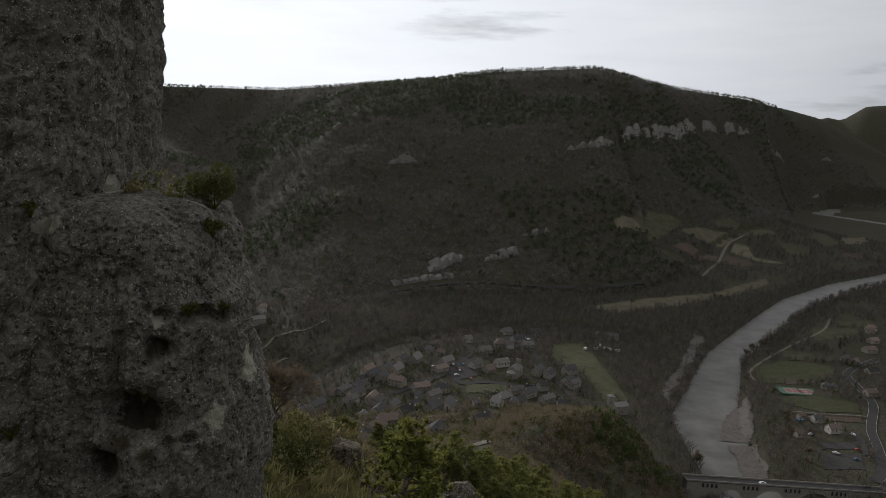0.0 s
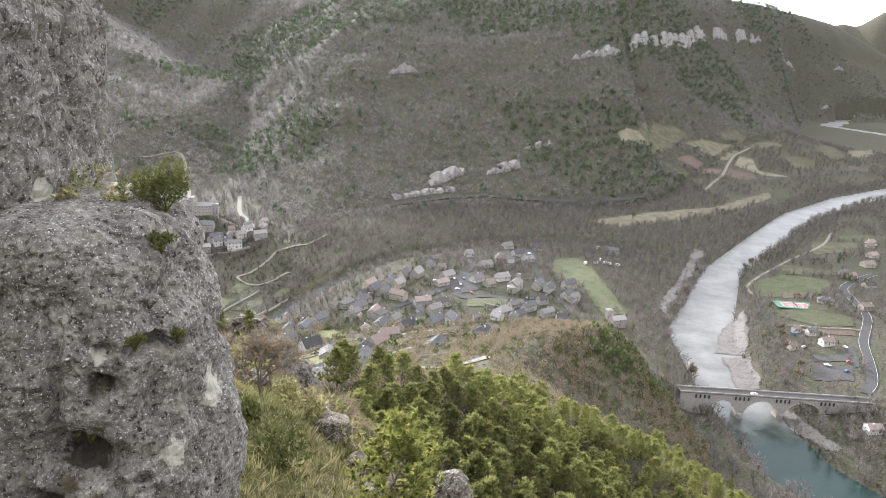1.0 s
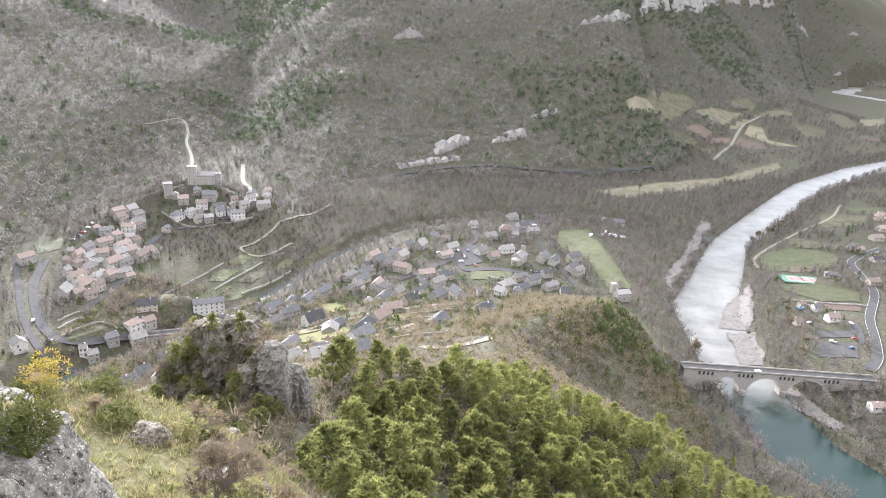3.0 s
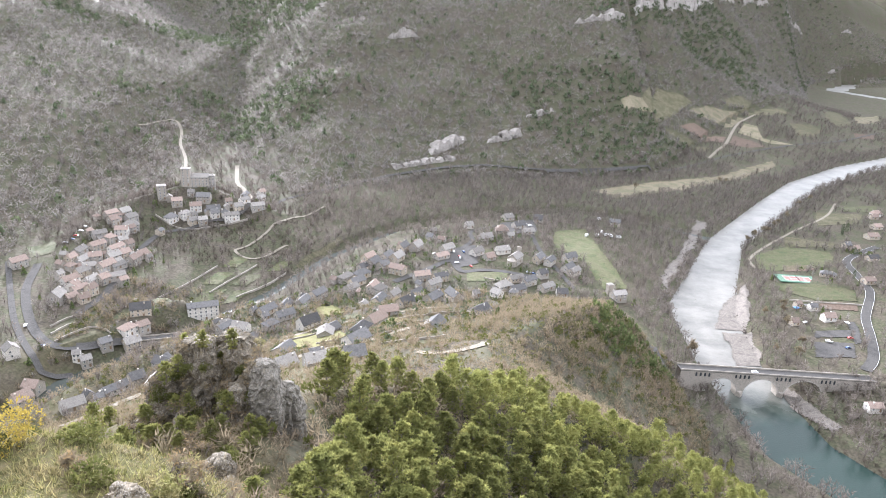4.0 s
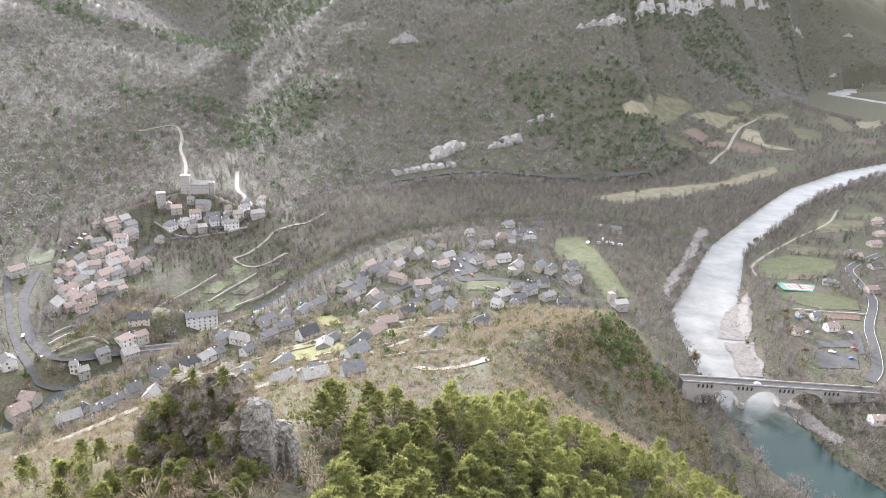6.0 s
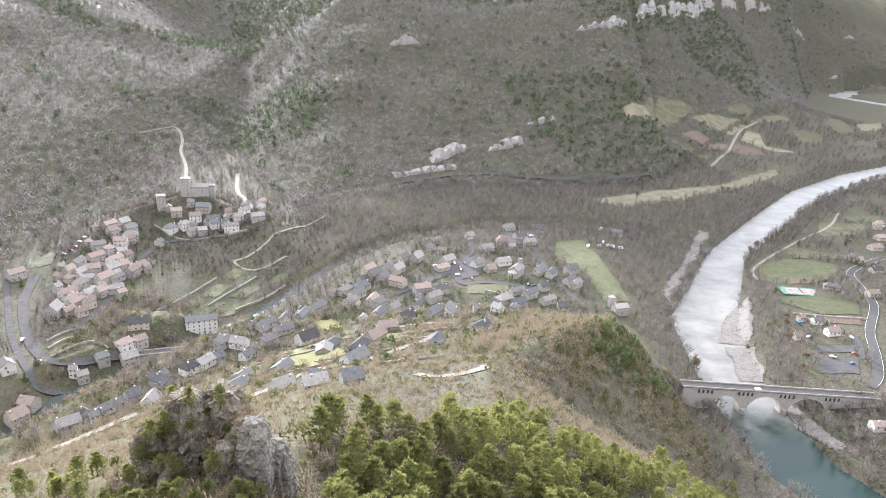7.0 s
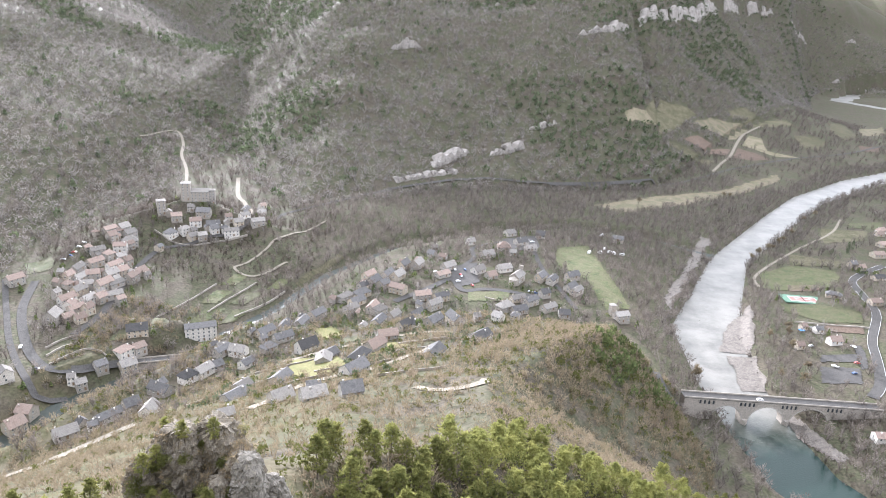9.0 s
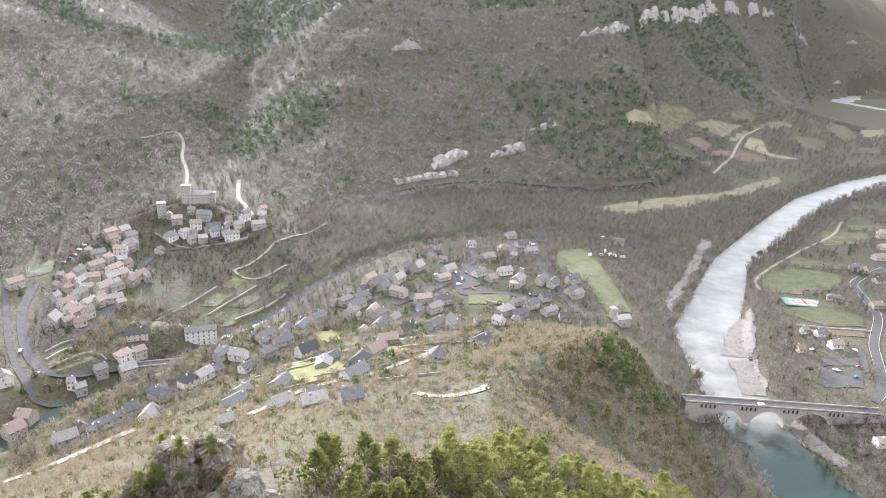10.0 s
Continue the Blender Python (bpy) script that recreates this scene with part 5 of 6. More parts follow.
def tube(p0, p1, r0, r1, k=5):
    d = np.array(p1) - np.array(p0)
    d = d / np.linalg.norm(d)
    a = np.cross(d, [0.3, 0.9, 0.2])
    a /= np.linalg.norm(a)
    b = np.cross(d, a)
    v = [np.array(p) + r * (a * math.cos(2 * math.pi * i / k) + b * math.sin(2 * math.pi * i / k)) for p, r in ((p0, r0), (p1, r1)) for i in range(k)]
    f = [(i, (i + 1) % k, k + (i + 1) % k, k + i) for i in range(k)]
    return v, f


def pine_meshes(seed, h, spread, branches=34, tufts=4, blades=9, tuft=.62, low=.22, fat=.17, mat=None):
    rg = np.random.default_rng(seed)
    trunk_pts = [np.array([0, 0, -.5])]
    for i in range(1, 7):
        trunk_pts.append(np.array([rg.normal() * .10 * i ** .5, rg.normal() * .10 * i ** .5, h * i / 6]))
    pieces = [tube(trunk_pts[i], trunk_pts[i + 1], .17 * h / 8 * (1 - i / 6.6), .17 * h / 8 * (1 - (i + 1) / 6.6)) for i in range(6)]
    tris = []
    for i in range(branches):
        t = low + (1 - low) * (i / branches) ** .85
        z = t * h
        c = np.array([np.interp(z, [p[2] for p in trunk_pts], [p[k] for p in trunk_pts]) for k in (0, 1)] + [z])
        reach = spread * (1 - t ** 1.8) ** .75 * rg.uniform(.7, 1.15) * min(1, .55 + 1.6 * (t - low)) + .25
        ang = i * 2.4 + rg.normal() * .35
        tip = c + np.array([math.cos(ang) * reach, math.sin(ang) * reach, reach * rg.uniform(.15, .5)])
        if reach > .8:
            pieces.append(tube(c, c + (tip - c) * .8, .045, .02, 3))
        for j in range(tufts):
            q = c + (tip - c) * (1 - .75 * (j / tufts) ** 1.1) + rg.normal(size=3) * np.array([.28, .28, .14]) * (.6 + .25 * reach)
            for _ in range(blades):
                dr = rg.normal(size=3)
                dr[2] = abs(dr[2]) * .9 + .15
                dr /= np.linalg.norm(dr)
                ln = tuft * rg.uniform(.6, 1.15)
                tris.append(blade(q - dr * ln * .3, q + dr * ln, ln * fat, rg))
    tv = np.array(tris).reshape(-1, 3)
    tf = np.arange(len(tv)).reshape(-1, 3)
    return mesh_from("trunk", *joined(*pieces), M_BARK), big_mesh("crown", tv, tf, mat or M_PINE)


def branch_tree(seed, h, spread, levels=4, twig=.5, leaves=0, leafmat=None, stem=.13, first=.34, keep=(.58, .82)):
    """A bare tree: limbs that fork into twigs."""
    rg = np.random.default_rng(seed)
    limbs, tris, lf = [], [], []

    def grow(p, d, ln, r, lev):
        q = p + d * ln
        limbs.append(tube(p, q, r, r * .62, 5 if lev > 1 else 3))
        if lev == 0:
            for _ in range(10):
                e = d + rg.normal(size=3) * .75
                e /= np.linalg.norm(e)
                b = p + d * ln * rg.uniform(.1, 1)
                tris.append(blade(b, b + e * twig * rg.uniform(.7, 1.5), .006 + .0016 * h, rg))
                if leaves and rg.random() < leaves:
                    c = b + e * twig * rg.uniform(.4, 1.2)
                    lf.append(blade(c, c + rg.normal(size=3) * .12, .06, rg))
            return
        for _ in range(3 if lev > 1 else 4):
            e = d * .75 + rg.normal(size=3) * spread + np.array([0, 0, .22])
            e /= np.linalg.norm(e)
            grow(p + d * ln * rg.uniform(.5, 1), e, ln * rg.uniform(*keep), r * .55, lev - 1)
    grow(np.array([0, 0, -.3]), np.array([rg.normal() * .06, rg.normal() * .06, 1.0]), h * first, stem * h / 5, levels)
    trunk = mesh_from("trunk", *joined(*limbs), M_BARK)
    tv = np.array(tris).reshape(-1, 3)
    crown = big_mesh("crown", tv, np.arange(len(tv)).reshape(-1, 3), M_TWIG)
    lm = None
    if lf:
        lv = np.array(lf).reshape(-1, 3)
        lm = big_mesh("dry_leaves", lv, np.arange(len(lv)).reshape(-1, 3), leafmat or M_RUSSET)
    return trunk, crown, lm


def bush_mesh(seed, r, h, mat, n=420, size=.11):
    rg = np.random.default_rng(seed)
    lobes = rg.normal(size=(9, 3)) * np.array([r * .45, r * .45, h * .22]) + np.array([0, 0, h * .5])
    tris = []
    for _ in range(n):
        c = lobes[rg.integers(9)]
        d = rg.normal(size=3)
        d /= np.linalg.norm(d)
        p = c + d * np.array([r * .5, r * .5, h * .36]) * rg.uniform(.75, 1.05)
        p[2] = max(p[2], .03)
        out = d + rg.normal(size=3) * .5 + np.array([0, 0, .35])
        out /= np.linalg.norm(out)
        tris.append(blade(p - out * size * .5, p + out * size * rg.uniform(1, 2), size * .55, rg))
    for _ in range(14):
        d = rg.normal(size=3)
        tris.append(blade(np.array([0, 0, -.2]), lobes[rg.integers(9)] + d * r * .2, .03, rg))
    v = np.array(tris).reshape(-1, 3)
    return big_mesh("bush", v, np.arange(len(v)).reshape(-1, 3), mat)


def blocked(x, y, roads=True, pad=1.5):
    dt, _, (wt,) = along(TARN, x, y)
    dj, _, (wj,) = along(JONTE, x, y)
    b = (dt < wt * .5 + 2) | (dj < wj * .5 + 2)
    for poly in GREEN + GARDENS + PASTURE + STUBBLE + EARTH + LAWN + PARKING + GRAVELBANK:
        b |= inside(poly, x, y)
    for fine, w in ROADS:
        d, _, _ = along([tuple(p) for p in fine[::3]] + [tuple(fine[-1])], x, y)
        b |= d < w * .5 + pad
    for hx, hy, r in PLACED:
        b |= (x - hx) ** 2 + (y - hy) ** 2 < (r + 1.0) ** 2
    return b


def jitter_grid(x0, x1, y0, y1, step, seed):
    rg = np.random.default_rng(seed)
    gx, gy = np.meshgrid(np.arange(x0, x1, step), np.arange(y0, y1, step))
    return gx.ravel() + rg.uniform(-.48, .48, gx.size) * step, gy.ravel() + rg.uniform(-.48, .48, gx.size) * step, rg


def in_view(x, y, margin=3.0):
    a = np.degrees(np.arctan2(x - 3.5, y - 15))
    return np.abs(a) < 35 + margin


def bare_template(rg, twigs, wide=.22, thick=.008, length=.18, low=.3, stems=4):
    """A small bare tree of unit height: a few stems, and fine twigs filling an egg-shaped crown."""
    t = [blade(np.zeros(3), np.array([rg.normal() * .03, rg.normal() * .03, .75]), .012, rg)]
    for _ in range(stems):
        e = np.array([rg.normal() * wide * .6, rg.normal() * wide * .6, rg.uniform(.6, .95)])
        t.append(blade(np.array([0, 0, rg.uniform(.0, low)]), e, thick * 1.3, rg))
    for _ in range(twigs):
        d = rg.normal(size=3)
        d *= rg.random() ** .4 / np.linalg.norm(d)
        mid = (1 + low) / 2
        c = np.array([d[0] * wide, d[1] * wide, mid + d[2] * (1 - low) / 2 * .95])
        e = np.array([d[0] * .9, d[1] * .9, .55 + .3 * d[2]]) + rg.normal(size=3) * .3
        e *= length * rg.uniform(.6, 1.2) / np.linalg.norm(e)
        t.append(blade(c - e * .5, c + e * .5, thick, rg))
    return np.array(t)


def cone_template(rg, blades):
    t = []
    for i in range(blades):
        z = (i + .5) / blades
        a = i * 2.4 + rg.normal() * .3
        r = .26 * (1 - z) ** .8 + .03
        b = np.array([math.cos(a) * r, math.sin(a) * r, z * .9])
        tip = np.array([0, 0, min(1.0, z + .22)])
        side = np.array([-math.sin(a), math.cos(a), 0]) * (r * .85 + .03)
        t.append([b - side, b + side, tip])
    return np.array(t)


def round_template(rg, blades):
    t = []
    for i in range(blades):
        d = rg.normal(size=3)
        d /= np.linalg.norm(d)
        c = np.array([0, 0, .58]) + d * np.array([.26, .26, .34])
        t.append(blade(c - np.array([0, 0, .06]), c + d * .16 + np.array([0, 0, .14]), .13, rg))
    return np.array(t)


def wood(name, x, y, h, templates, mat, label, category, seed, width=1.0):
    rg = np.random.default_rng(seed)
    z = land(x, y) - .2
    out = []
    which = rg.integers(len(templates), size=len(x))
    ang = rg.uniform(0, 2 * np.pi, len(x))
    for k, t in enumerate(templates):
        m = which == k
        if not m.any():
            continue
        c, s = np.cos(ang[m]), np.sin(ang[m])
        p = t.reshape(-1, 3)
        hw = (h[m] * width * rg.uniform(.8, 1.2, m.sum()))[:, None]
        X = (p[None, :, 0] * c[:, None] - p[None, :, 1] * s[:, None]) * hw + x[m][:, None]
        Y = (p[None, :, 0] * s[:, None] + p[None, :, 1] * c[:, None]) * hw + y[m][:, None]
        Z = p[None, :, 2] * h[m][:, None] + z[m][:, None]
        out.append(np.stack([X, Y, Z], -1).reshape(-1, 3))
    v = np.concatenate(out)
    ob = new(name, big_mesh(name, v, np.arange(len(v)).reshape(-1, 3), mat))
    return tagged(ob, label, category, kind="stuff")


# far slopes
trg = np.random.default_rng(3)
BARE_FAR = [bare_template(trg, 19, .42, .045, .28, .12, 1) for _ in range(6)]
BARE_MID = [bare_template(trg, 42, .32, .021, .23, .14) for _ in range(6)]
SCRUB = [bare_template(trg, 32, .42, .026, .27, .03) for _ in range(6)]
CONE = [cone_template(trg, 18) for _ in range(4)]
ROUND = [round_template(trg, 26) for _ in range(4)]


def slope_u(x, y):
    foot, top = np.interp(x, FOOT_X, FOOT_Y), np.interp(x, TOP_X, TOP_Y)
    return (y - foot) / (top - foot)


x, y, rg = jitter_grid(-1500, 1900, 430, 3200, 9.8, 21)
keep = in_view(x, y) & (rg.random(len(x)) < np.clip(1.35 - y / 4200, .45, 1))
x, y = x[keep], y[keep]
u = slope_u(x, y)
d_k, _, _ = along(KNOLL, x, y)
keep = ((u > -.02) & (u < 1.04)) | ((x < -315) & (u < .9) & (d_k > 45))
keep &= ~blocked(x, y)
x, y, u = x[keep], y[keep], u[keep]
con = fbm(x, y, 240, 4, 12.0) + .3 * (u - .5) > .08
con &= rg.random(len(x)) < .55
con |= rg.random(len(x)) < .05
h = prng.uniform(6, 11, len(x))
wood("far_bare_wood", x[~con], y[~con], h[~con], BARE_FAR, M_TWIG_FAR, "leafless grey-brown winter woodland on the far slopes", "woodland", 31, 1.5)
wood("far_pine_wood", x[con], y[con], h[con], ROUND + CONE[:1], M_PINE_FAR, "dark green pine woodland on the far slopes", "woodland", 32, 1.25)

# valley floor: riverside and hedgerow trees
x, y, rg = jitter_grid(-420, 1100, 300, 1750, 6.8, 22)
u = slope_u(x, y)
dt, st, (wt,) = along(TARN, x, y)
dj, sj, (wj,) = along(JONTE, x, y)
d_spur, s_spur, _ = along(SPUR, x, y)
river = (dt < wt * .5 + 34 + 14 * fbm(x, y, 60, 2, 2.0))
stream = (dj < 26 + 10 * fbm(x, y, 50, 2, 4.0)) & (y > 500)
plain = (fbm(x, y, 55, 3, 9.0) > -.05) & (u < 0) & (dt > wt * .5 + 20)
delta = (x > 100) & (x < 300) & (y > 560) & (dt > wt * .5) & (x < 250 + (y - 600) * .4)
valley_mid = (y > 690 - .25 * (x + 150)) & (x > -150) & (x < 430) & (u < 0)
dens = np.where(river, .9, 0) + np.where((x > 222) & (y < 428), 1.0, 0) + np.where(stream, .8, 0) + np.where(valley_mid, .72, 0) + np.where(delta, .5, 0) + np.where(plain, np.where(x < -90, .5, np.where(x > 400, .6, .34)), np.where(x < -90, .2, np.where(x > 400, .16, .05)))
keep = in_view(x, y) & (u < .02) & (rg.random(len(x)) < dens) & ~((d_spur < 150) & (y < 470) & (x < 152))
x, y = x[keep], y[keep]
keep = ~blocked(x, y)
x, y = x[keep], y[keep]
h = prng.uniform(6, 12.5, len(x))
wood("valley_trees", x, y, h, BARE_MID, M_RIVERWOOD, "tall leafless riverside trees with grey-brown crowns", "woodland", 33)

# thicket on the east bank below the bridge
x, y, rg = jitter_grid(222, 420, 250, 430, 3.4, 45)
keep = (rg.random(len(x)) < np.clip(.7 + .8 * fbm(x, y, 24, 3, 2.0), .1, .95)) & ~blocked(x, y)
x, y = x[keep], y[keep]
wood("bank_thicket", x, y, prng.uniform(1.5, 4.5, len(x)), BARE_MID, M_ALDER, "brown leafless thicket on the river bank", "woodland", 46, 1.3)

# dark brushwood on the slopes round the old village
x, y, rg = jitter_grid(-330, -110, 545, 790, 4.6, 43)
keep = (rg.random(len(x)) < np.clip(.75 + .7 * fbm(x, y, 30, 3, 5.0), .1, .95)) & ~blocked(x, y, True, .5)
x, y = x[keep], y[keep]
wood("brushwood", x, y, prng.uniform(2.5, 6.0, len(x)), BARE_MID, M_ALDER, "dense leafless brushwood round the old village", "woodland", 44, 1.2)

# scrub on the near spur
x, y, rg = jitter_grid(-230, 215, 96, 500, 2.4, 23)
d, s, _ = along(SPUR, x, y)
zz = land(x, y)
grassy = (s > 0) & (y < 170)
dens = np.where(s < 0, .95, np.where(y > 250, .6, .45)) * np.where(grassy, .6, 1) * np.clip(.75 + .9 * fbm(x, y, 26, 3, 3.0), .05, 1)
dens = np.where((s > 0) & (d > 30) & (y > 270), dens * .85, dens)
keep = in_view(x, y) & (rg.random(len(x)) < dens) & (zz > 9)
keep0 = keep
x, y = x[keep], y[keep]
keep = ~blocked(x, y)
x, y = x[keep], y[keep]
h = prng.uniform(1.6, 4.6, len(x)) * np.interp(y, [260, 340], [1, 1.45])
kind = rg.random(len(x)) + .25 * fbm(x, y, 22, 3, 13.0) + np.where((s[keep0][keep] < 0) & (y > 340), .14, 0)
wood("scrub", x[kind < .8], y[kind < .8], h[kind < .8], SCRUB, M_TWIG, "leafless beige scrub on the near spur", "scrub", 34, 1.2)
g = kind > .82
wood("evergreen_scrub", x[g], y[g], h[g] * .6, ROUND, M_BUSH, "low evergreen shrubs among dry scrub", "scrub", 35, 1.2)

# bare brambles and saplings between the grassy ledge and the outcrop
x, y, rg = jitter_grid(-86, -2, 63, 135, 1.7, 26)
keep = rg.random(len(x)) < np.clip(np.interp(y, [63, 80], [.2, .75]) + .9 * fbm(x, y, 9, 3, 3.0), 0.02, .95)
x, y = x[keep], y[keep]
wood("brambles", x, y, prng.uniform(.8, 2.6, len(x)), BARE_MID, M_TWIG, "leafless brambles and saplings below the outcrop", "scrub", 38, 1.2)

# undergrowth beneath the pines
PINE_AREA = [(9, 52), (1, 62), (-6, 72), (-12, 92), (-14, 104), (-12, 124), (-17, 139), (-19, 150), (-8, 158), (4, 164), (16, 180), (24, 208), (32, 212), (42, 204), (60, 212), (76, 202), (98, 194), (62, 120), (30, 62), (16, 48)]
x, y, rg = jitter_grid(-32, 165, 46, 262, 2.6, 27)
keep = inside(PINE_AREA, x, y) & (rg.random(len(x)) < .75)
x, y = x[keep], y[keep]
wood("undergrowth", x, y, prng.uniform(.7, 1.9, len(x)), ROUND, M_BUSH, "green undergrowth beneath the pines", "scrub", 36, 1.5)

# pines on the spur
PINES = []
for i, (ph, sp) in enumerate(((8.6, 3.0), (9.4, 3.2), (7.8, 2.9), (9.8, 3.2), (6.0, 2.5), (8.6, 2.8))):
    tr, cr = pine_meshes(40 + i, ph, sp, 46, 7, 5, .72, .12, .24)
    ob = tagged(new("pine_tree"), "young pine with dense yellow-green needles on the spur", "tree", "pines on the spur")
    part("trunk", tr, ob)
    part("crown", cr, ob, "clumped needles lit from behind")
    PINES.append(ob)
NEAR_PINES = []
for i, (ph, sp) in enumerate(((8.2, 2.9), (9.0, 3.1), (7.4, 2.9))):
    tr, cr = pine_meshes(50 + i, ph, sp, 54, 8, 7, .52, .12, .24)
    ob = tagged(new("pine_tree"), "young pine with dense yellow-green needles on the spur", "tree", "pines on the spur")
    part("trunk", tr, ob)
    part("crown", cr, ob, "clumped needles lit from behind")
    NEAR_PINES.append(ob)
GROVE = [(88, 374), (104, 356), (128, 366), (150, 396), (150, 446), (116, 436), (98, 408)]
FLANK = [(60, 212), (76, 202), (98, 194), (134, 226), (176, 310), (152, 326), (112, 275), (80, 235)]
x, y, rg = jitter_grid(-40, 216, 44, 460, 4.8, 24)
keep = (inside(PINE_AREA, x, y) & (rg.random(len(x)) < np.where(x > 60, .8, .95))) | (inside(FLANK, x, y) & (rg.random(len(x)) < .5))
keep &= ~(np.hypot(x + 26, y - 117) < 12)
x, y = x[keep], y[keep]
order = np.argsort(y)
placed_first = set()
rest_v = []
for num, i in enumerate(order):
    k = int(rg.integers(len(PINES)))
    kin, slot = (NEAR_PINES, k % 3 + 10) if y[i] < 106 else (PINES, k)
    k = slot % 10
    sc = float(rg.uniform(.72, 1.15)) * float(np.interp(y[i], [44, 60, 80, 190, 215, 330], [.45, .7, .95, .95, .8, .7]))
    m = pose(float(x[i]), float(y[i]), gz(x[i], y[i]), float(rg.normal() * 2), float(rg.normal() * 2), float(rg.uniform(0, 360))) @ Matrix.Scale(sc, 4)
    if num >= 290:
        me = [c for c in PINES[k].children if c.name.startswith("crown")][0].data
        co = np.empty(len(me.vertices) * 3, np.float32)
        me.vertices.foreach_get("co", co)
        mm = np.array(m)
        rest_v.append(co.reshape(-1, 3) @ mm[:3, :3].T + mm[:3, 3])
    elif slot not in placed_first:
        kin[k].matrix_basis = m
        placed_first.add(slot)
    else:
        c = copy_thing(kin[k], m)
        c.matrix_basis = m
rest_v = np.concatenate(rest_v).reshape(-1, 3, 3)
rest_v = rest_v[rg.random(len(rest_v)) < .6].reshape(-1, 3)
tagged(new("pine_wood", big_mesh("pine_wood", rest_v, np.arange(len(rest_v)).reshape(-1, 3), M_PINE)), "dense young pine wood lower on the spur", "woodland", kind="stuff")

# dark evergreen oaks and bare trees on the spur's last knob
x, y, rg = jitter_grid(70, 156, 345, 462, 3.4, 29)
d, s, _ = along(SPUR, x, y)
dens = np.where(inside(GROVE, x, y), .8, np.where((s < 0) & (d < 45), .3, .12)) * np.clip(.8 + 1.0 * fbm(x, y, 14, 3, 7.0), .1, 1)
keep = (rg.random(len(x)) < dens) & ~blocked(x, y)
x, y = x[keep], y[keep]
oak = (rg.random(len(x)) < .68) & inside(GROVE, x, y)
wood("evergreen_oaks", x[oak], y[oak], prng.uniform(3.5, 7.5, oak.sum()), ROUND, M_OAK, "dark evergreen oaks on the end of the spur", "woodland", 39, .95)
wood("bare_knob_trees", x[~oak], y[~oak], prng.uniform(3.5, 7.0, (~oak).sum()), BARE_MID, M_TWIG, "leafless trees on the end of the spur", "woodland", 40, 1.1)

# boulders along the river's edge
def stone(rg):
    v = np.array([(1, 0, 0), (-1, 0, 0), (0, 1, 0), (0, -1, 0), (0, 0, 1), (0, 0, -.6)], float) * rg.uniform(.5, 1.1, (6, 1)) + rg.normal(size=(6, 3)) * .12
    f = [(0, 2, 4), (2, 1, 4), (1, 3, 4), (3, 0, 4), (2, 0, 5), (1, 2, 5), (3, 1, 5), (0, 3, 5)]
    return np.array([[v[i] for i in t] for t in f])


STONES = [stone(trg) for _ in range(6)]
x, y, rg = jitter_grid(180, 330, 440, 760, 2.6, 41)
dt, st, (wt,) = along(TARN, x, y)
edge = np.abs(dt - wt * .5 - 1)
shore = np.where((st > 0) & (y > 520) & (y < 720), 22, 9)
keep = (edge < shore * np.clip(.5 + 1.2 * fbm(x, y, 40, 2, 3.0), 0, 1)) & (rg.random(len(x)) < .75) & (np.abs(y - 432) > 10)
x, y = x[keep], y[keep]
wood("river_boulders", x, y, prng.uniform(.7, 2.4, len(x)), STONES, M_GRAVEL, "brown-grey boulders along the river's edge", "boulders", 42)

# evergreen shrubs and hedges in the village gardens
x, y, rg = jitter_grid(-130, 130, 310, 680, 5.5, 28)
d, s, _ = along(SPUR, x, y)
near = np.zeros(len(x), bool)
for hx, hy, r in PLACED:
    near |= np.hypot(x - hx, y - hy) < r + 14
keep = near & (rg.random(len(x)) < .62) & ~blocked(x, y, True, .5)
x, y = x[keep], y[keep]
wood("garden_shrubs", x, y, prng.uniform(1.2, 4.0, len(x)), ROUND, M_PINE_FAR, "evergreen shrubs and hedges in village gardens", "shrub", 37, 1.3)
x, y, rg = jitter_grid(-330, 460, 370, 780, 6.5, 47)
near = np.zeros(len(x), bool)
for hx, hy, r in PLACED:
    near |= np.hypot(x - hx, y - hy) < r + 10
keep = near & (rg.random(len(x)) < .5) & ~blocked(x, y, True, .5)
x, y = x[keep], y[keep]
dark = rg.random(len(x)) < .34
wood("garden_trees", x[~dark], y[~dark], prng.uniform(3, 8, (~dark).sum()), BARE_MID, M_TWIG_FAR, "leafless garden trees between the village houses", "tree", 48, 1.1)
wood("garden_evergreens", x[dark], y[dark], prng.uniform(2.5, 7, dark.sum()), ROUND + CONE, M_OAK, "dark evergreen trees between the village houses", "tree", 49, 1.0)
# low hedges and rough herbage on the open slope below the houses
x, y, rg = jitter_grid(-190, 60, 240, 470, 3.1, 50)
keep = (rg.random(len(x)) < np.clip(.3 + .9 * fbm(x, y, 22, 3, 6.0), 0, .8)) & ~blocked(x, y, True, .5) & in_view(x, y)
x, y = x[keep], y[keep]
wood("slope_herbage", x, y, prng.uniform(.5, 1.8, len(x)), ROUND, M_HERB, "low olive-green herbage on the garden slope", "scrub", 51, 1.8)
# ---------------------------------------------------------------- plants near the camera's way
def stand(name, label, category, meshes, x, y, z=None, yaw=0, group=""):
    ob = tagged(new(name), label, category, group)
    ob.matrix_basis = pose(x, y, gz(x, y) if z is None else z, 0, 0, yaw)
    for nm, me in meshes:
        if me is not None:
            part(nm, me, ob)
    return ob


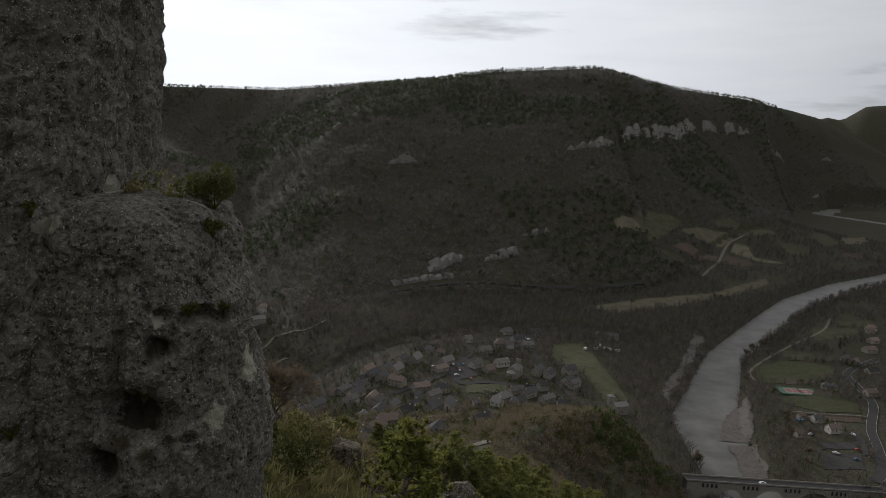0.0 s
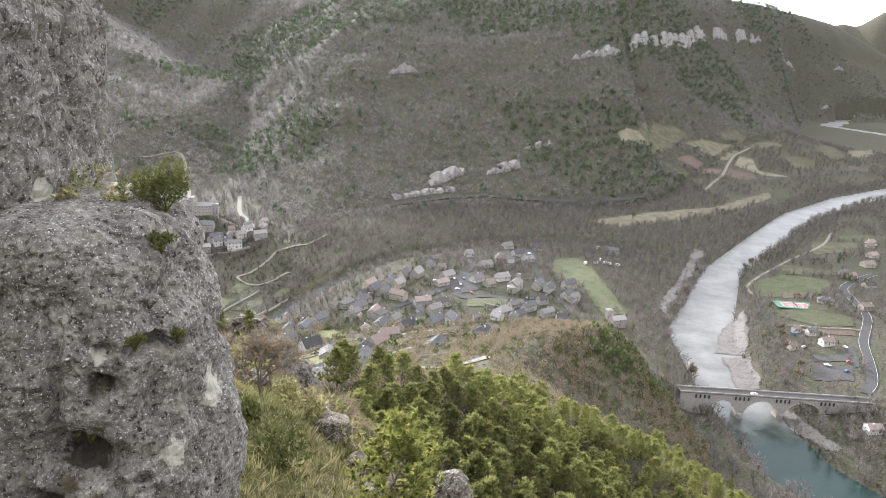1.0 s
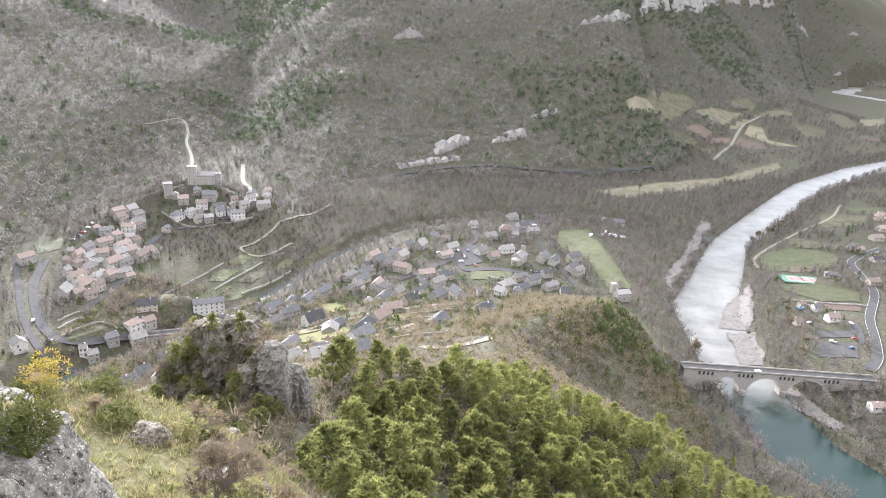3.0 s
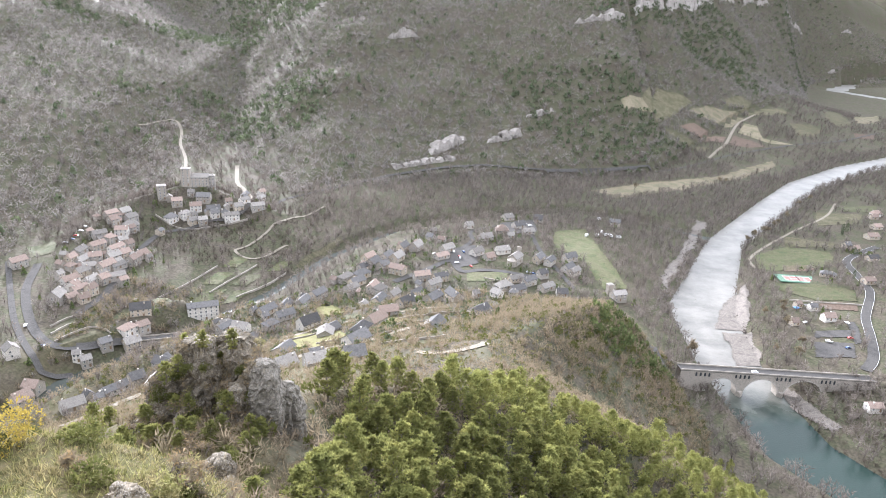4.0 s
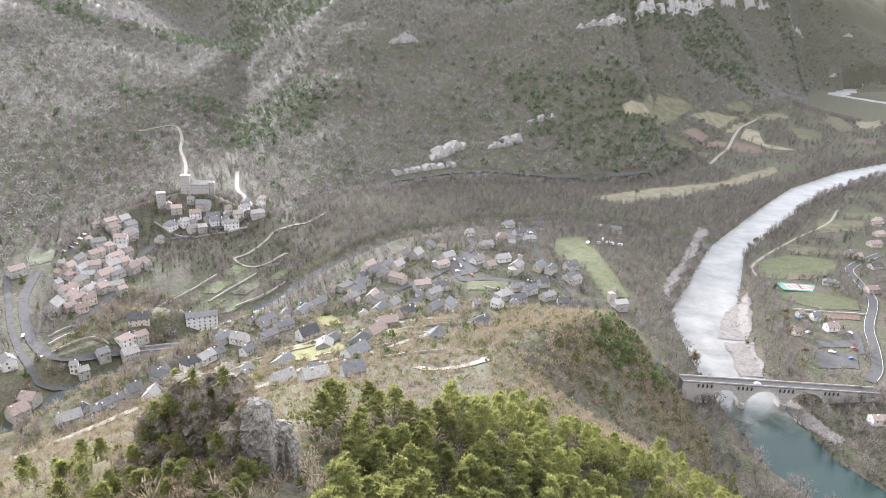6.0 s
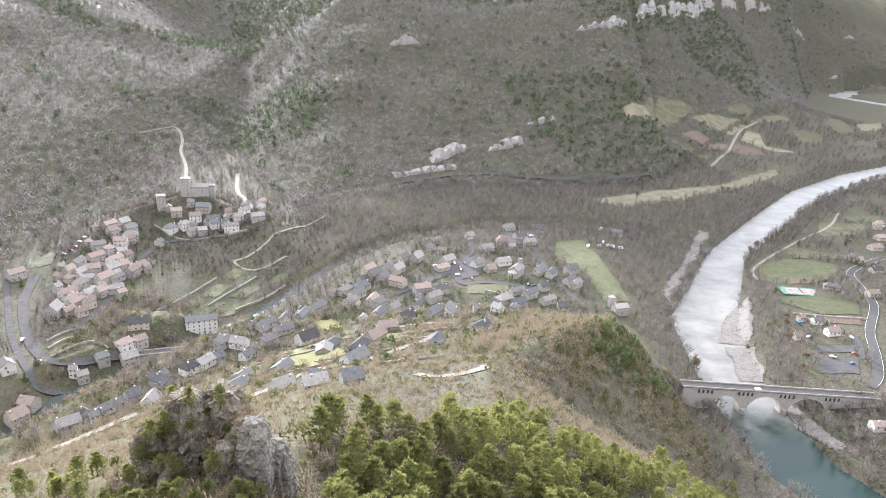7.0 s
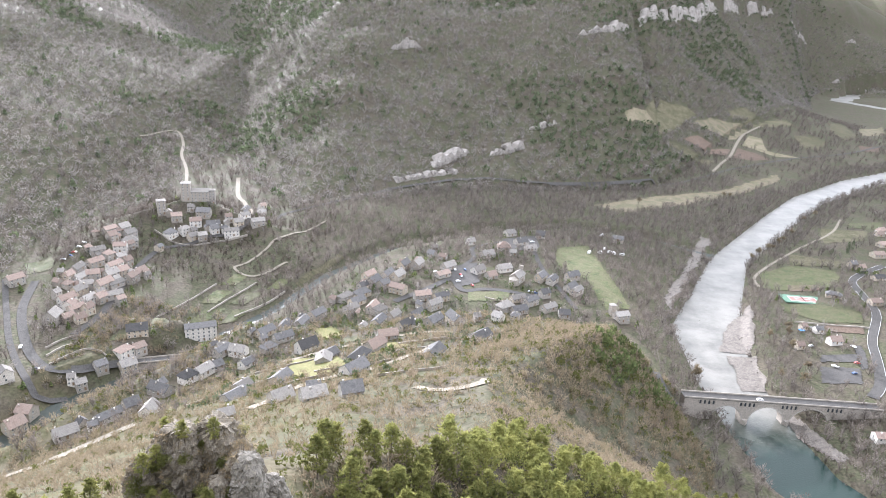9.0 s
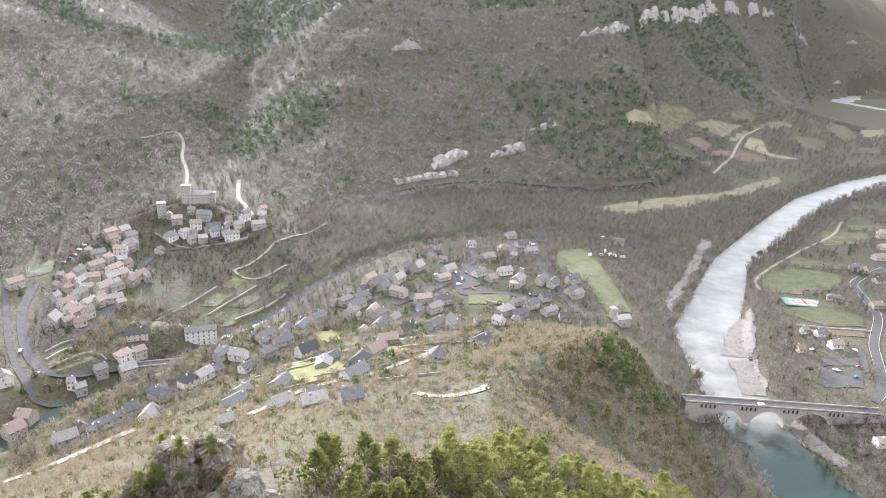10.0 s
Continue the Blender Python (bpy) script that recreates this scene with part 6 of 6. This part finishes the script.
me = crag("boulder", M_OUTCROP, 4.0, 40.6, .8, .8, gz(4.0, 40.6) - .6, [(0, 1.4, 0), (204.2 - gz(4.0, 40.6), 1.1, 0), (205.0 - gz(4.0, 40.6), .7, 0), (205.3 - gz(4.0, 40.6), .02, 0)], 21.0, 60, 60, .3, 2.8, 30, 1.2)
tagged(new("boulder", me), "dark brown limestone knob at the slope's edge", "rock", "boulders on the slope")
tr, cr = pine_meshes(90, 5.0, 1.6, 44, 7, 16, .32, .08, .17, M_PINE_YOUNG)
stand("pine_tree", "bright yellow-green young pine beside the grassy ledge", "tree", (("trunk", tr), ("crown", cr)), 1.8, 39.4, 202.4)
tr, cr, lf = branch_tree(5, 5.6, .55, 5, .34, .05, None, .11, .2, (.72, .95))
stand("bare_tree", "small leafless oak with a few dry leaves on the grass", "tree", (("trunk", tr), ("crown", cr), ("dry_leaves", lf)), -5.4, 48.2)
for sd, x, y, hh in ((6, -3.2, 52, 3.2), (7, -1.0, 57, 3.5), (8, -9.5, 60, 3.0), (9, 2.5, 50, 2.6)):
    tr, cr, lf = branch_tree(sd, hh, .5, 4, .35, .2)
    stand("bare_shrub", "leafless shrub with russet leaf remains", "shrub", (("trunk", tr), ("crown", cr), ("dry_leaves", lf)), x, y, group="bare shrubs")
for sd, x, y, r, hh in ((1, -2.5, 40.4, 1.5, 1.7), (2, -4.6, 43.5, .9, .8), (3, -1.2, 51, .9, 1.0), (4, -13, 64, 1.4, 1.2), (5, -9, 57, .8, .7), (6, .3, 47, .9, 1.2), (7, -20, 70, 1.3, 1.1)):
    stand("juniper_bush", "dense green-brown juniper bush on dry grass", "shrub", (("foliage", bush_mesh(sd, r, hh, M_BUSH, 900, .10)),), x, y, group="juniper bushes")
stand("gorse_bush", "yellow-green gorse bush at the edge of the grass", "shrub", (("foliage", bush_mesh(31, 1.6, 1.9, M_GORSE, 1100, .09)),), -19.6, 59.6, gz(-19.6, 59.6) - .1)
tr, cr, lf = branch_tree(33, 2.6, .5, 4, .3, .05, None, .11, .2, (.7, .95))
stand("bare_tree", "small leafless bush oak at the edge of the grass", "tree", (("trunk", tr), ("crown", cr), ("dry_leaves", lf)), -15.2, 56.6)
me = crag("boulder", M_OUTCROP, -11.3, 54.2, .9, .8, gz(-11.3, 54.2) - .8, [(0, 1.2, 0), (1.0, 1.0, 0), (1.5, .7, 0), (1.75, .02, 0)], 24.0, 44, 40, .34, 2.8, 60, 1.2)
tagged(new("boulder", me), "dark hollowed limestone boulder in dry grass", "rock", "boulders on the slope")
stand("ledge_bush", "round evergreen bush on the rock ledge", "shrub", (("foliage", bush_mesh(11, .75, 1.0, M_BUSH, 2400, .045)),), -3.85, 34.9, float(LEDGE_POINTS[np.hypot(LEDGE_POINTS[:, 0] + 3.85, LEDGE_POINTS[:, 1] - 34.9) < .4][:, 2].max()) - .1)

# shrubs and small pines on the outcrop and the slope before it
SHRUBS = [branch_tree(60 + i, 2.6 + .3 * i, .6, 3, .55, .12) for i in range(4)]
srng = random.Random(5)


def rest(x, y):
    """The top of whatever rock or ground stands there."""
    z = gz(x, y)
    for pts in ROCK_POINTS:
        near = np.hypot(pts[:, 0] - x, pts[:, 1] - y) < .45
        if near.any():
            z = max(z, float(pts[near, 2].max()) - .15)
    return z


for i in range(120):
    x, y = (srng.uniform(-46, -22), srng.uniform(100, 120)) if i < 70 else (srng.uniform(-36, -8), srng.uniform(66, 106))
    tr, cr, lf = SHRUBS[i % 4]
    stand("bare_shrub", "leafless shrub with russet leaf remains", "shrub", (("trunk", tr), ("crown", cr), ("dry_leaves", lf)), x, y, rest(x, y), srng.uniform(0, 360), "bare shrubs")
for i in range(24):
    x, y = (srng.uniform(-42, -24), srng.uniform(106, 126)) if i < 12 else (srng.uniform(-44, -6), srng.uniform(75, 110))
    k = srng.randrange(len(PINES))
    m = pose(x, y, rest(x, y) - .2, 0, 0, srng.uniform(0, 360)) @ Matrix.Scale(srng.uniform(.3, .5), 4)
    copy_thing(PINES[k], m).matrix_basis = m
for i in range(22):
    x, y = srng.uniform(-40, -20), srng.uniform(101, 114)
    k = srng.randrange(len(PINES))
    m = pose(x, y, rest(x, y) - .2, 0, 0, srng.uniform(0, 360)) @ Matrix.Scale(srng.uniform(.3, .52), 4)
    copy_thing(PINES[k], m).matrix_basis = m
for i in range(24):
    x, y = srng.uniform(-84, -38), srng.uniform(84, 160)
    k = srng.randrange(len(PINES))
    m = pose(x, y, gz(x, y) - .2, 0, 0, srng.uniform(0, 360)) @ Matrix.Scale(srng.uniform(.35, .8), 4)
    copy_thing(PINES[k], m).matrix_basis = m
GORSE = [bush_mesh(80 + i, .9, 1.3, M_DRY, 380, .12) for i in range(2)]


def on_rock(low, high):
    """A spot on the sunny or shaded side of one of the outcrop's rocks."""
    pts = ROCK_POINTS[srng.choice((0, 1, 2, 3, 6, 6, 7, 7, 8, 8, 9))]
    top = float(pts[:, 2].max())
    foot = float(np.percentile(pts[:, 2], 2))
    for _ in range(40):
        p = pts[srng.randrange(len(pts))]
        if low < (p[2] - foot) / (top - foot) < high and p[1] < pts[:, 1].mean() + 1:
            break
    return [float(q) for q in p]


for i in range(96):
    x, y, z = on_rock(.3, .95)
    if i % 9 == 0:
        k = srng.randrange(len(PINES))
        m = pose(x, y + .4, z - .4, 0, 0, srng.uniform(0, 360)) @ Matrix.Scale(srng.uniform(.2, .4), 4)
        copy_thing(PINES[k], m).matrix_basis = m
    elif i % 5 < 3:
        tr, cr, lf = SHRUBS[i % 4]
        ob = stand("bare_shrub", "leafless shrub with russet leaf remains", "shrub", (("trunk", tr), ("crown", cr), ("dry_leaves", lf)), x, y + .4, z - .5, srng.uniform(0, 360), "bare shrubs")
    else:
        stand("dry_bush", "dry yellow-brown bush rooted in a rock cleft", "shrub", (("foliage", GORSE[i % 2]),), x, y + .3, z - .5, srng.uniform(0, 360), "dry bushes")
# the broken edge of the grassy ledge: small rocks, gorse and bare shrubs above the pines
for i in range(34):
    f = i / 33
    x, y = -11 + 14 * f + srng.uniform(-1.0, 1.0), 59 - 18 * f + srng.uniform(-1.5, 1.5)
    if i % 3 == 0:
        r = srng.uniform(.45, 1.0)
        me = crag("boulder", M_OUTCROP, x, y, r, r, gz(x, y) - .8, [(0, 1.2, 0), (.9, 1.0, 0), (1.3 + r * .5, .6, 0), (1.5 + r * .5, .02, 0)], 3.0 + i, 30, 26, .3, 2.8, i * 40, 1.2)
        tagged(new("boulder", me), "small brown limestone boulder in dry grass", "rock", "boulders on the slope")
    elif i % 3 == 1:
        tr, cr, lf = SHRUBS[i % 4]
        stand("bare_shrub", "leafless shrub with russet leaf remains", "shrub", (("trunk", tr), ("crown", cr), ("dry_leaves", lf)), x + 1, y, None, srng.uniform(0, 360), "bare shrubs")
    else:
        stand("dry_bush", "dry yellow-brown bush at the slope's edge", "shrub", (("foliage", GORSE[i % 2]),), x, y, None, srng.uniform(0, 360), "dry bushes")
BUSHES = [bush_mesh(70 + i, 1.1, 1.1, M_BUSH, 420, .13) for i in range(3)]
for i in range(135):
    x, y = (srng.uniform(-46, -23), srng.uniform(100, 120)) if i < 50 else (srng.uniform(-42, 6), srng.uniform(50, 108))
    stand("evergreen_bush", "low evergreen bush among rocks and grass", "shrub", (("foliage", BUSHES[i % 3]),), x, y, rest(x, y) - .15, srng.uniform(0, 360), "evergreen bushes")

# dry grass tufts on the open slope and the ledge
grg = np.random.default_rng(17)
TUFT = [np.array([blade(np.zeros(3), np.array([grg.normal() * .33, grg.normal() * .33, grg.uniform(.4, 1.0)]), .05, grg) for _ in range(13)]) for _ in range(6)]
gx, gy = [], []
for x0, x1, y0, y1, step, sd in ((-30, 8, 36, 78, .33, 61), (-9, 7, 35, 56, .3, 65), (-55, 10, 78, 112, .75, 63), (-55, -30, 50, 78, .6, 64)):
    x, y, rg = jitter_grid(x0, x1, y0, y1, step, sd)
    d, s, _ = along(SPUR, x, y)
    keep = (rg.random(len(x)) < np.clip(.8 + 1.4 * fbm(x, y, 5, 3, 1.0), 0.15, 1)) & ((s > 0) | (d < 14)) & (land(x, y) > 191)
    gx.append(x[keep])
    gy.append(y[keep])
x, y = np.concatenate(gx), np.concatenate(gy)
wood("grass_tufts", x, y, prng.uniform(.3, .85, len(x)), TUFT, M_DRY, "tussocks of dry yellow-green winter grass", "grass", 62, 1.2)
for i, (x, y, z, r) in enumerate(((-2.7, 33.0, 215.75, .3), (-3.1, 33.4, 216.0, .22), (-2.7, 31.75, 213.7, .16), (-2.3, 31.9, 213.65, .14), (-4.7, 31.4, 211.0, .4), (-5.0, 34.6, 216.3, .35), (-4.6, 35.6, 216.4, .4), (-5.5, 33.8, 216.1, .3), (-5.9, 35.2, 216.4, .45))):
    part("moss_tuft", bush_mesh(100 + i, r, r * .9, M_BUSH if i < 5 else M_DRY, 160, .06), ledge, "green-brown tuft growing from the rock", pose(*[float(q) for q in LEDGE_POINTS[np.argmin(((LEDGE_POINTS - np.array([x, y, z])) ** 2).sum(1))]]))
for i, (x, y, z) in enumerate(((-5.0, 31.3, 210.6), (-4.6, 31.4, 209.9), (-4.3, 31.7, 212.6))):
    _, twigs, _ = branch_tree(97 + i, .8, .6, 3, .22)
    part("dead_twigs", twigs, ledge, "dry leafless twigs in a rock hollow", pose(*[float(q) for q in LEDGE_POINTS[np.argmin(((LEDGE_POINTS - np.array([x, y, z])) ** 2).sum(1))]], 50, 0, 40 * i))
for i, (x, y, z, r) in enumerate(((-6.8, 31.2, 216.2, .2), (-8.6, 30.4, 213.4, .25), (-7.4, 30.8, 210.6, .3), (-9.8, 30.2, 218.0, .2))):
    part("moss_tuft", bush_mesh(120 + i, r, r * .9, M_BUSH, 120, .06), tower, "green-brown tuft growing from the rock", pose(*[float(q) for q in TOWER_POINTS[np.argmin(((TOWER_POINTS - np.array([x, y, z])) ** 2).sum(1))]]))
# ---------------------------------------------------------------- vehicles
def car_meshes(paint):
    prof = [(-2.1, .35), (-2.1, .85), (-1.75, .95), (-1.25, 1.42), (.5, 1.45), (1.15, .98), (1.95, .82), (2.1, .6), (2.1, .35)]
    v = [(x, sy * (.84 if z < 1.2 else .66), z) for sy in (-1, 1) for x, z in prof]
    n = len(prof)
    f = [tuple(range(n))[::-1], tuple(range(n, 2 * n))] + [(i, (i + 1) % n, n + (i + 1) % n, n + i) for i in range(n)]
    body = mesh_from("body", v, [q[::-1] for q in f], paint)
    glass = mesh_from("glass", *joined(box(-1.15, -.8, 1.0, .5, .8, 1.36)), M_GLASSDARK)
    th = [2 * math.pi * i / 10 for i in range(10)]
    wv = [(.32 * math.cos(t), s, .32 * math.sin(t)) for s in (-.1, .1) for t in th]
    wheel = mesh_from("wheel", wv, [tuple(range(10)), tuple(range(19, 9, -1))] + [(i, 10 + i, 10 + (i + 1) % 10, (i + 1) % 10) for i in range(10)], M_BLACK)
    return body, glass, wheel


RIM = mesh_from("rim", *joined(box(-.17, -.115, -.17, .17, .115, .17)), M_CARGREY)
CARS = {}
for paint, word in ((M_WHITE, "white"), (M_CARGREY, "silver"), (M_CARBLUE, "dark blue"), (M_CARRED, "red")):
    CARS[word] = car_meshes(paint)


def car(x, y, yaw, word, z=None, tail="parked on the asphalt"):
    ob = tagged(new("car"), f"{word} hatchback {tail}", "car", "parked cars")
    ob.matrix_basis = pose(x, y, (gz(x, y) + .48) if z is None else z, 0, 0, yaw)
    b, g, w = CARS[word]
    part("body", b, ob)
    part("glass", g, ob)
    for sx in (-1.3, 1.3):
        for sy in (-.76, .76):
            wheel = part("wheel", w, ob, "", pose(sx, sy, .32))
            part("rim", RIM, wheel, "silver wheel rim")


crng = random.Random(9)
CAR_SPOTS = [(20, 599), (21, 595), (-2, 599), (5, 598), (30, 576), (80, 576), (84, 574), (-234, 391), (-259, 417), (-303, 582), (-302, 572), (-300, 560), (-300, 554), (-304, 550), (291, 514), (322, 512), (78, 717), (86, 715), (92, 716), (96, 713), (15, 610), (24, 612), (18, 582), (300, 470), (310, 485)]
CARAVANS = [(164, 697, 20), (171, 710, 70), (174, 701, 30), (178, 698, 110), (186, 696, 10), (152, 693, 60), (191, 745, 0), (178, 758, 40)]
CYPRESSES = [(60, 647), (80, 653), (-24, 726), (57, 641), (81, 665), (-52, 483), (-56, 478), (-69, 468), (-62, 467), (383, 613), (426, 745), (457, 761), (420, 679), (425, 681), (450, 757), (445, 748)]
POPLARS = [(179, 451), (182, 453), (186, 457), (384, 952), (395, 962), (250, 888), (327, 715), (335, 722), (343, 732), (352, 738), (361, 746), (374, 760), (386, 775), (406, 798), (454, 870), (478, 890), (242, 456), (267, 497), (283, 536), (252, 448), (262, 520), (275, 520), (265, 470)]
WALL_LINES = [[(-230, 398), (-226, 410), (-218, 420), (-204, 416)], [(-238, 408), (-234, 421), (-226, 428)], [(-244, 418), (-240, 430), (-232, 438)], [(-24, 319), (-6, 321), (8, 327)], [(-24, 375), (-9, 384), (6, 383)],
              [(-60, 350), (-40, 352), (-20, 356)], [(-75, 330), (-50, 336)], [(-150, 500), (-135, 525), (-125, 555)], [(-170, 500), (-160, 530), (-150, 560)], [(-185, 520), (-178, 545)], [(-200, 480), (-190, 505), (-185, 520)],
              [(-100, 380), (-80, 384), (-60, 388)], [(40, 552), (62, 546)], [(-20, 402), (10, 404), (30, 402)], [(300, 560), (330, 552), (355, 548)], [(-262, 628), (-235, 618), (-205, 626), (-180, 640)], [(-120, 330), (-100, 340), (-84, 352)]]
for i, (x, y) in enumerate(CAR_SPOTS):
    car(x, y, crng.choice((0, 20, 90, 110)), crng.choice(("white", "white", "silver", "dark blue", "red")))
car(206.5, 411.3, 3, "white", 15.75, "crossing the stone bridge")


def caravan(x, y, yaw):
    ob = tagged(new("caravan"), "white caravan parked on the camping meadow", "caravan", "caravans")
    ob.matrix_basis = pose(x, y, gz(x, y) + .4, 0, 0, yaw)
    v = [(sx, sy, z) for sy in (-1.1, 1.1) for sx, z in ((-2.6, .5), (2.4, .5), (2.7, 1.4), (2.2, 2.6), (-2.4, 2.6), (-2.7, 1.6))]
    f = [(5, 4, 3, 2, 1, 0), (6, 7, 8, 9, 10, 11)] + [(i, (i + 1) % 6, 6 + (i + 1) % 6, 6 + i) for i in range(6)]
    part("body", mesh_from("body", v, [q[::-1] for q in f], M_WHITE), ob)
    part("window", mesh_from("window", *box(-1.2, -1.13, 1.4, 1.0, -1.08, 2.1), M_GLASSDARK), ob)
    for sy in (-.95, .95):
        part("wheel", CARS["white"][2], ob, "", pose(0, sy, .32))


for x, y, a in CARAVANS:
    caravan(x, y, a)


# ---------------------------------------------------------------- court, walls, poles and shelters
def tennis_court():
    ob = tagged(new("tennis_court"), "red hard court with green surround and white lines", "court")
    ob.matrix_basis = pose(330, 609, gz(330, 609) + .75, 0, 0, -4)
    part("surround", mesh_from("surround", *box(-18, -9, -.8, 18, 9, 0), M_COURT_G), ob, "green hard surround")
    part("playing_area", mesh_from("playing_area", *box(-12, -5.5, 0, 12, 5.5, .02), M_COURT_R), ob, "red playing area")
    for x0, y0, x1, y1 in ((-12, -5.5, 12, -5.3), (-12, 5.3, 12, 5.5), (-12, -5.5, -11.8, 5.5), (11.8, -5.5, 12, 5.5), (-6.4, -4.1, -6.2, 4.1), (6.2, -4.1, 6.4, 4.1), (-6.4, -.08, 6.4, .08), (-12, -4.2, 12, -4.05), (-12, 4.05, 12, 4.2)):
        part("line", mesh_from("line", *box(x0, y0, .02, x1, y1, .04), M_WHITE), ob)
    part("net", mesh_from("net", *box(-.03, -6, .02, .03, 6, 1.0), M_GLASSDARK), ob)
    for i in range(9):
        for sy in (-9, 9):
            part("fence_post", mesh_from("fence_post", *box(-18 + i * 4.5 - .05, sy - .05, -.4, -18 + i * 4.5 + .05, sy + .05, 2.6), M_COURT_G), ob)


tennis_court()


def garden_wall(line, h=1.3, w=.5):
    v, f, fine = ribbon(line, w, 0, 3.0, 2)
    n = len(fine)
    top = [(p[0], p[1], p[2] + h + .12 * math.sin(i * 1.7)) for i, p in enumerate(v)]
    low = [(p[0], p[1], p[2] - .6) for p in v]
    vv = low + top
    k = len(low)
    ff = []
    for i in range(n - 1):
        a, b, c, d = 2 * i, 2 * i + 1, 2 * i + 3, 2 * i + 2
        ff += [(k + a, k + b, k + c, k + d), (a, d, k + d, k + a), (b, k + b, k + c, c)]
    ob = new("garden_wall", mesh_from("garden_wall", vv, ff, M_STONEWALL))
    tagged(ob, "dry-stone garden terrace wall of grey rubble", "wall", "garden walls")


for line in WALL_LINES:
    garden_wall(line)


def pole(x, y, h=8):
    ob = tagged(new("utility_pole"), "weathered wooden utility pole with a crossbar", "pole", "utility poles")
    ob.matrix_basis = pose(x, y, gz(x, y))
    part("post", mesh_from("post", *tube((0, 0, -.5), (0, 0, h), .13, .09, 8), M_WOOD), ob)
    part("crossbar", mesh_from("crossbar", *box(-.8, -.06, h - .8, .8, .06, h - .65), M_WOOD), ob)


for x, y in ((-45, 330), (30, 330), (-62, 232), (-90, 420), (-20, 402), (15, 350), (-130, 300)):
    pole(x, y)


def cypress(x, y, h, mesh):
    stand("cypress_tree", "dark narrow cypress in a village garden", "tree", (("crown", mesh),), x, y, gz(x, y) - .3, crng.uniform(0, 360), "cypresses")


def cypress_mesh(seed, h, r):
    rg = np.random.default_rng(seed)
    tris = []
    for i in range(420):
        t = rg.random()
        a = rg.uniform(0, 6.28)
        rr = r * (math.sin(math.pi * min(1, t * .9 + .12)) ** .6) * rg.uniform(.75, 1.05)
        p = np.array([math.cos(a) * rr, math.sin(a) * rr, t * h])
        tris.append(blade(p, p + np.array([math.cos(a) * .12, math.sin(a) * .12, .9]) * h * .07, h * .022, rg))
    v = np.array(tris).reshape(-1, 3)
    return big_mesh("crown", v, np.arange(len(v)).reshape(-1, 3), M_PINE_FAR)


CYP = [cypress_mesh(80, 9, 1.3), cypress_mesh(81, 7, 1.7), cypress_mesh(82, 11, 1.9)]
for i, (x, y) in enumerate(CYPRESSES):
    cypress(x, y, 9, CYP[i % 3])
POPLAR = [branch_tree(85 + i, 13 + 2 * i, .24, 5, .9, 0, None, .09) for i in range(2)]
for i, (x, y) in enumerate(POPLARS):
    tr, cr, _ = POPLAR[i % 2]
    stand("poplar_tree", "tall leafless poplar on the river bank", "tree", (("trunk", tr), ("crown", cr)), x, y, None, crng.uniform(0, 360), "poplars")
for i, (x, y) in enumerate(((307, 545), (296, 540), (303, 551))):
    ob = tagged(new("open_shed"), "small timber shed with a metal roof", "shed", "sheds")
    ob.matrix_basis = pose(x, y, gz(x, y), 0, 0, 20 * i)
    for sx in (-1.8, 1.8):
        for sy in (-1.3, 1.3):
            part("post", mesh_from("post", *box(sx - .08, sy - .08, -.5, sx + .08, sy + .08, 2.2), M_WOOD), ob)
    part("roof", mesh_from("roof", *box(-2.2, -1.7, 2.2, 2.2, 1.7, 2.32), M_BLUE if i == 1 else M_SLATE), ob)
ob = tagged(new("boat"), "white boat laid up on the car park", "boat")
ob.matrix_basis = pose(291.5, 480, gz(291.5, 480) + .9, 0, 0, -25)
hull = [(-2.5, -.9, .7), (1.5, -.9, .7), (3, 0, .85), (1.5, .9, .7), (-2.5, .9, .7), (-2.3, -.5, 0), (1.3, -.5, 0), (2.3, 0, .1), (1.3, .5, 0), (-2.3, .5, 0)]
part("hull", mesh_from("hull", hull, [(0, 1, 2, 3, 4)[::-1], (0, 5, 6, 1), (1, 6, 7, 2), (2, 7, 8, 3), (3, 8, 9, 4), (4, 9, 5, 0), (5, 9, 8, 7, 6)], M_WHITE), ob)
part("cabin", mesh_from("cabin", *box(-1.2, -.6, .7, .6, .6, 1.4), M_WHITE), ob)
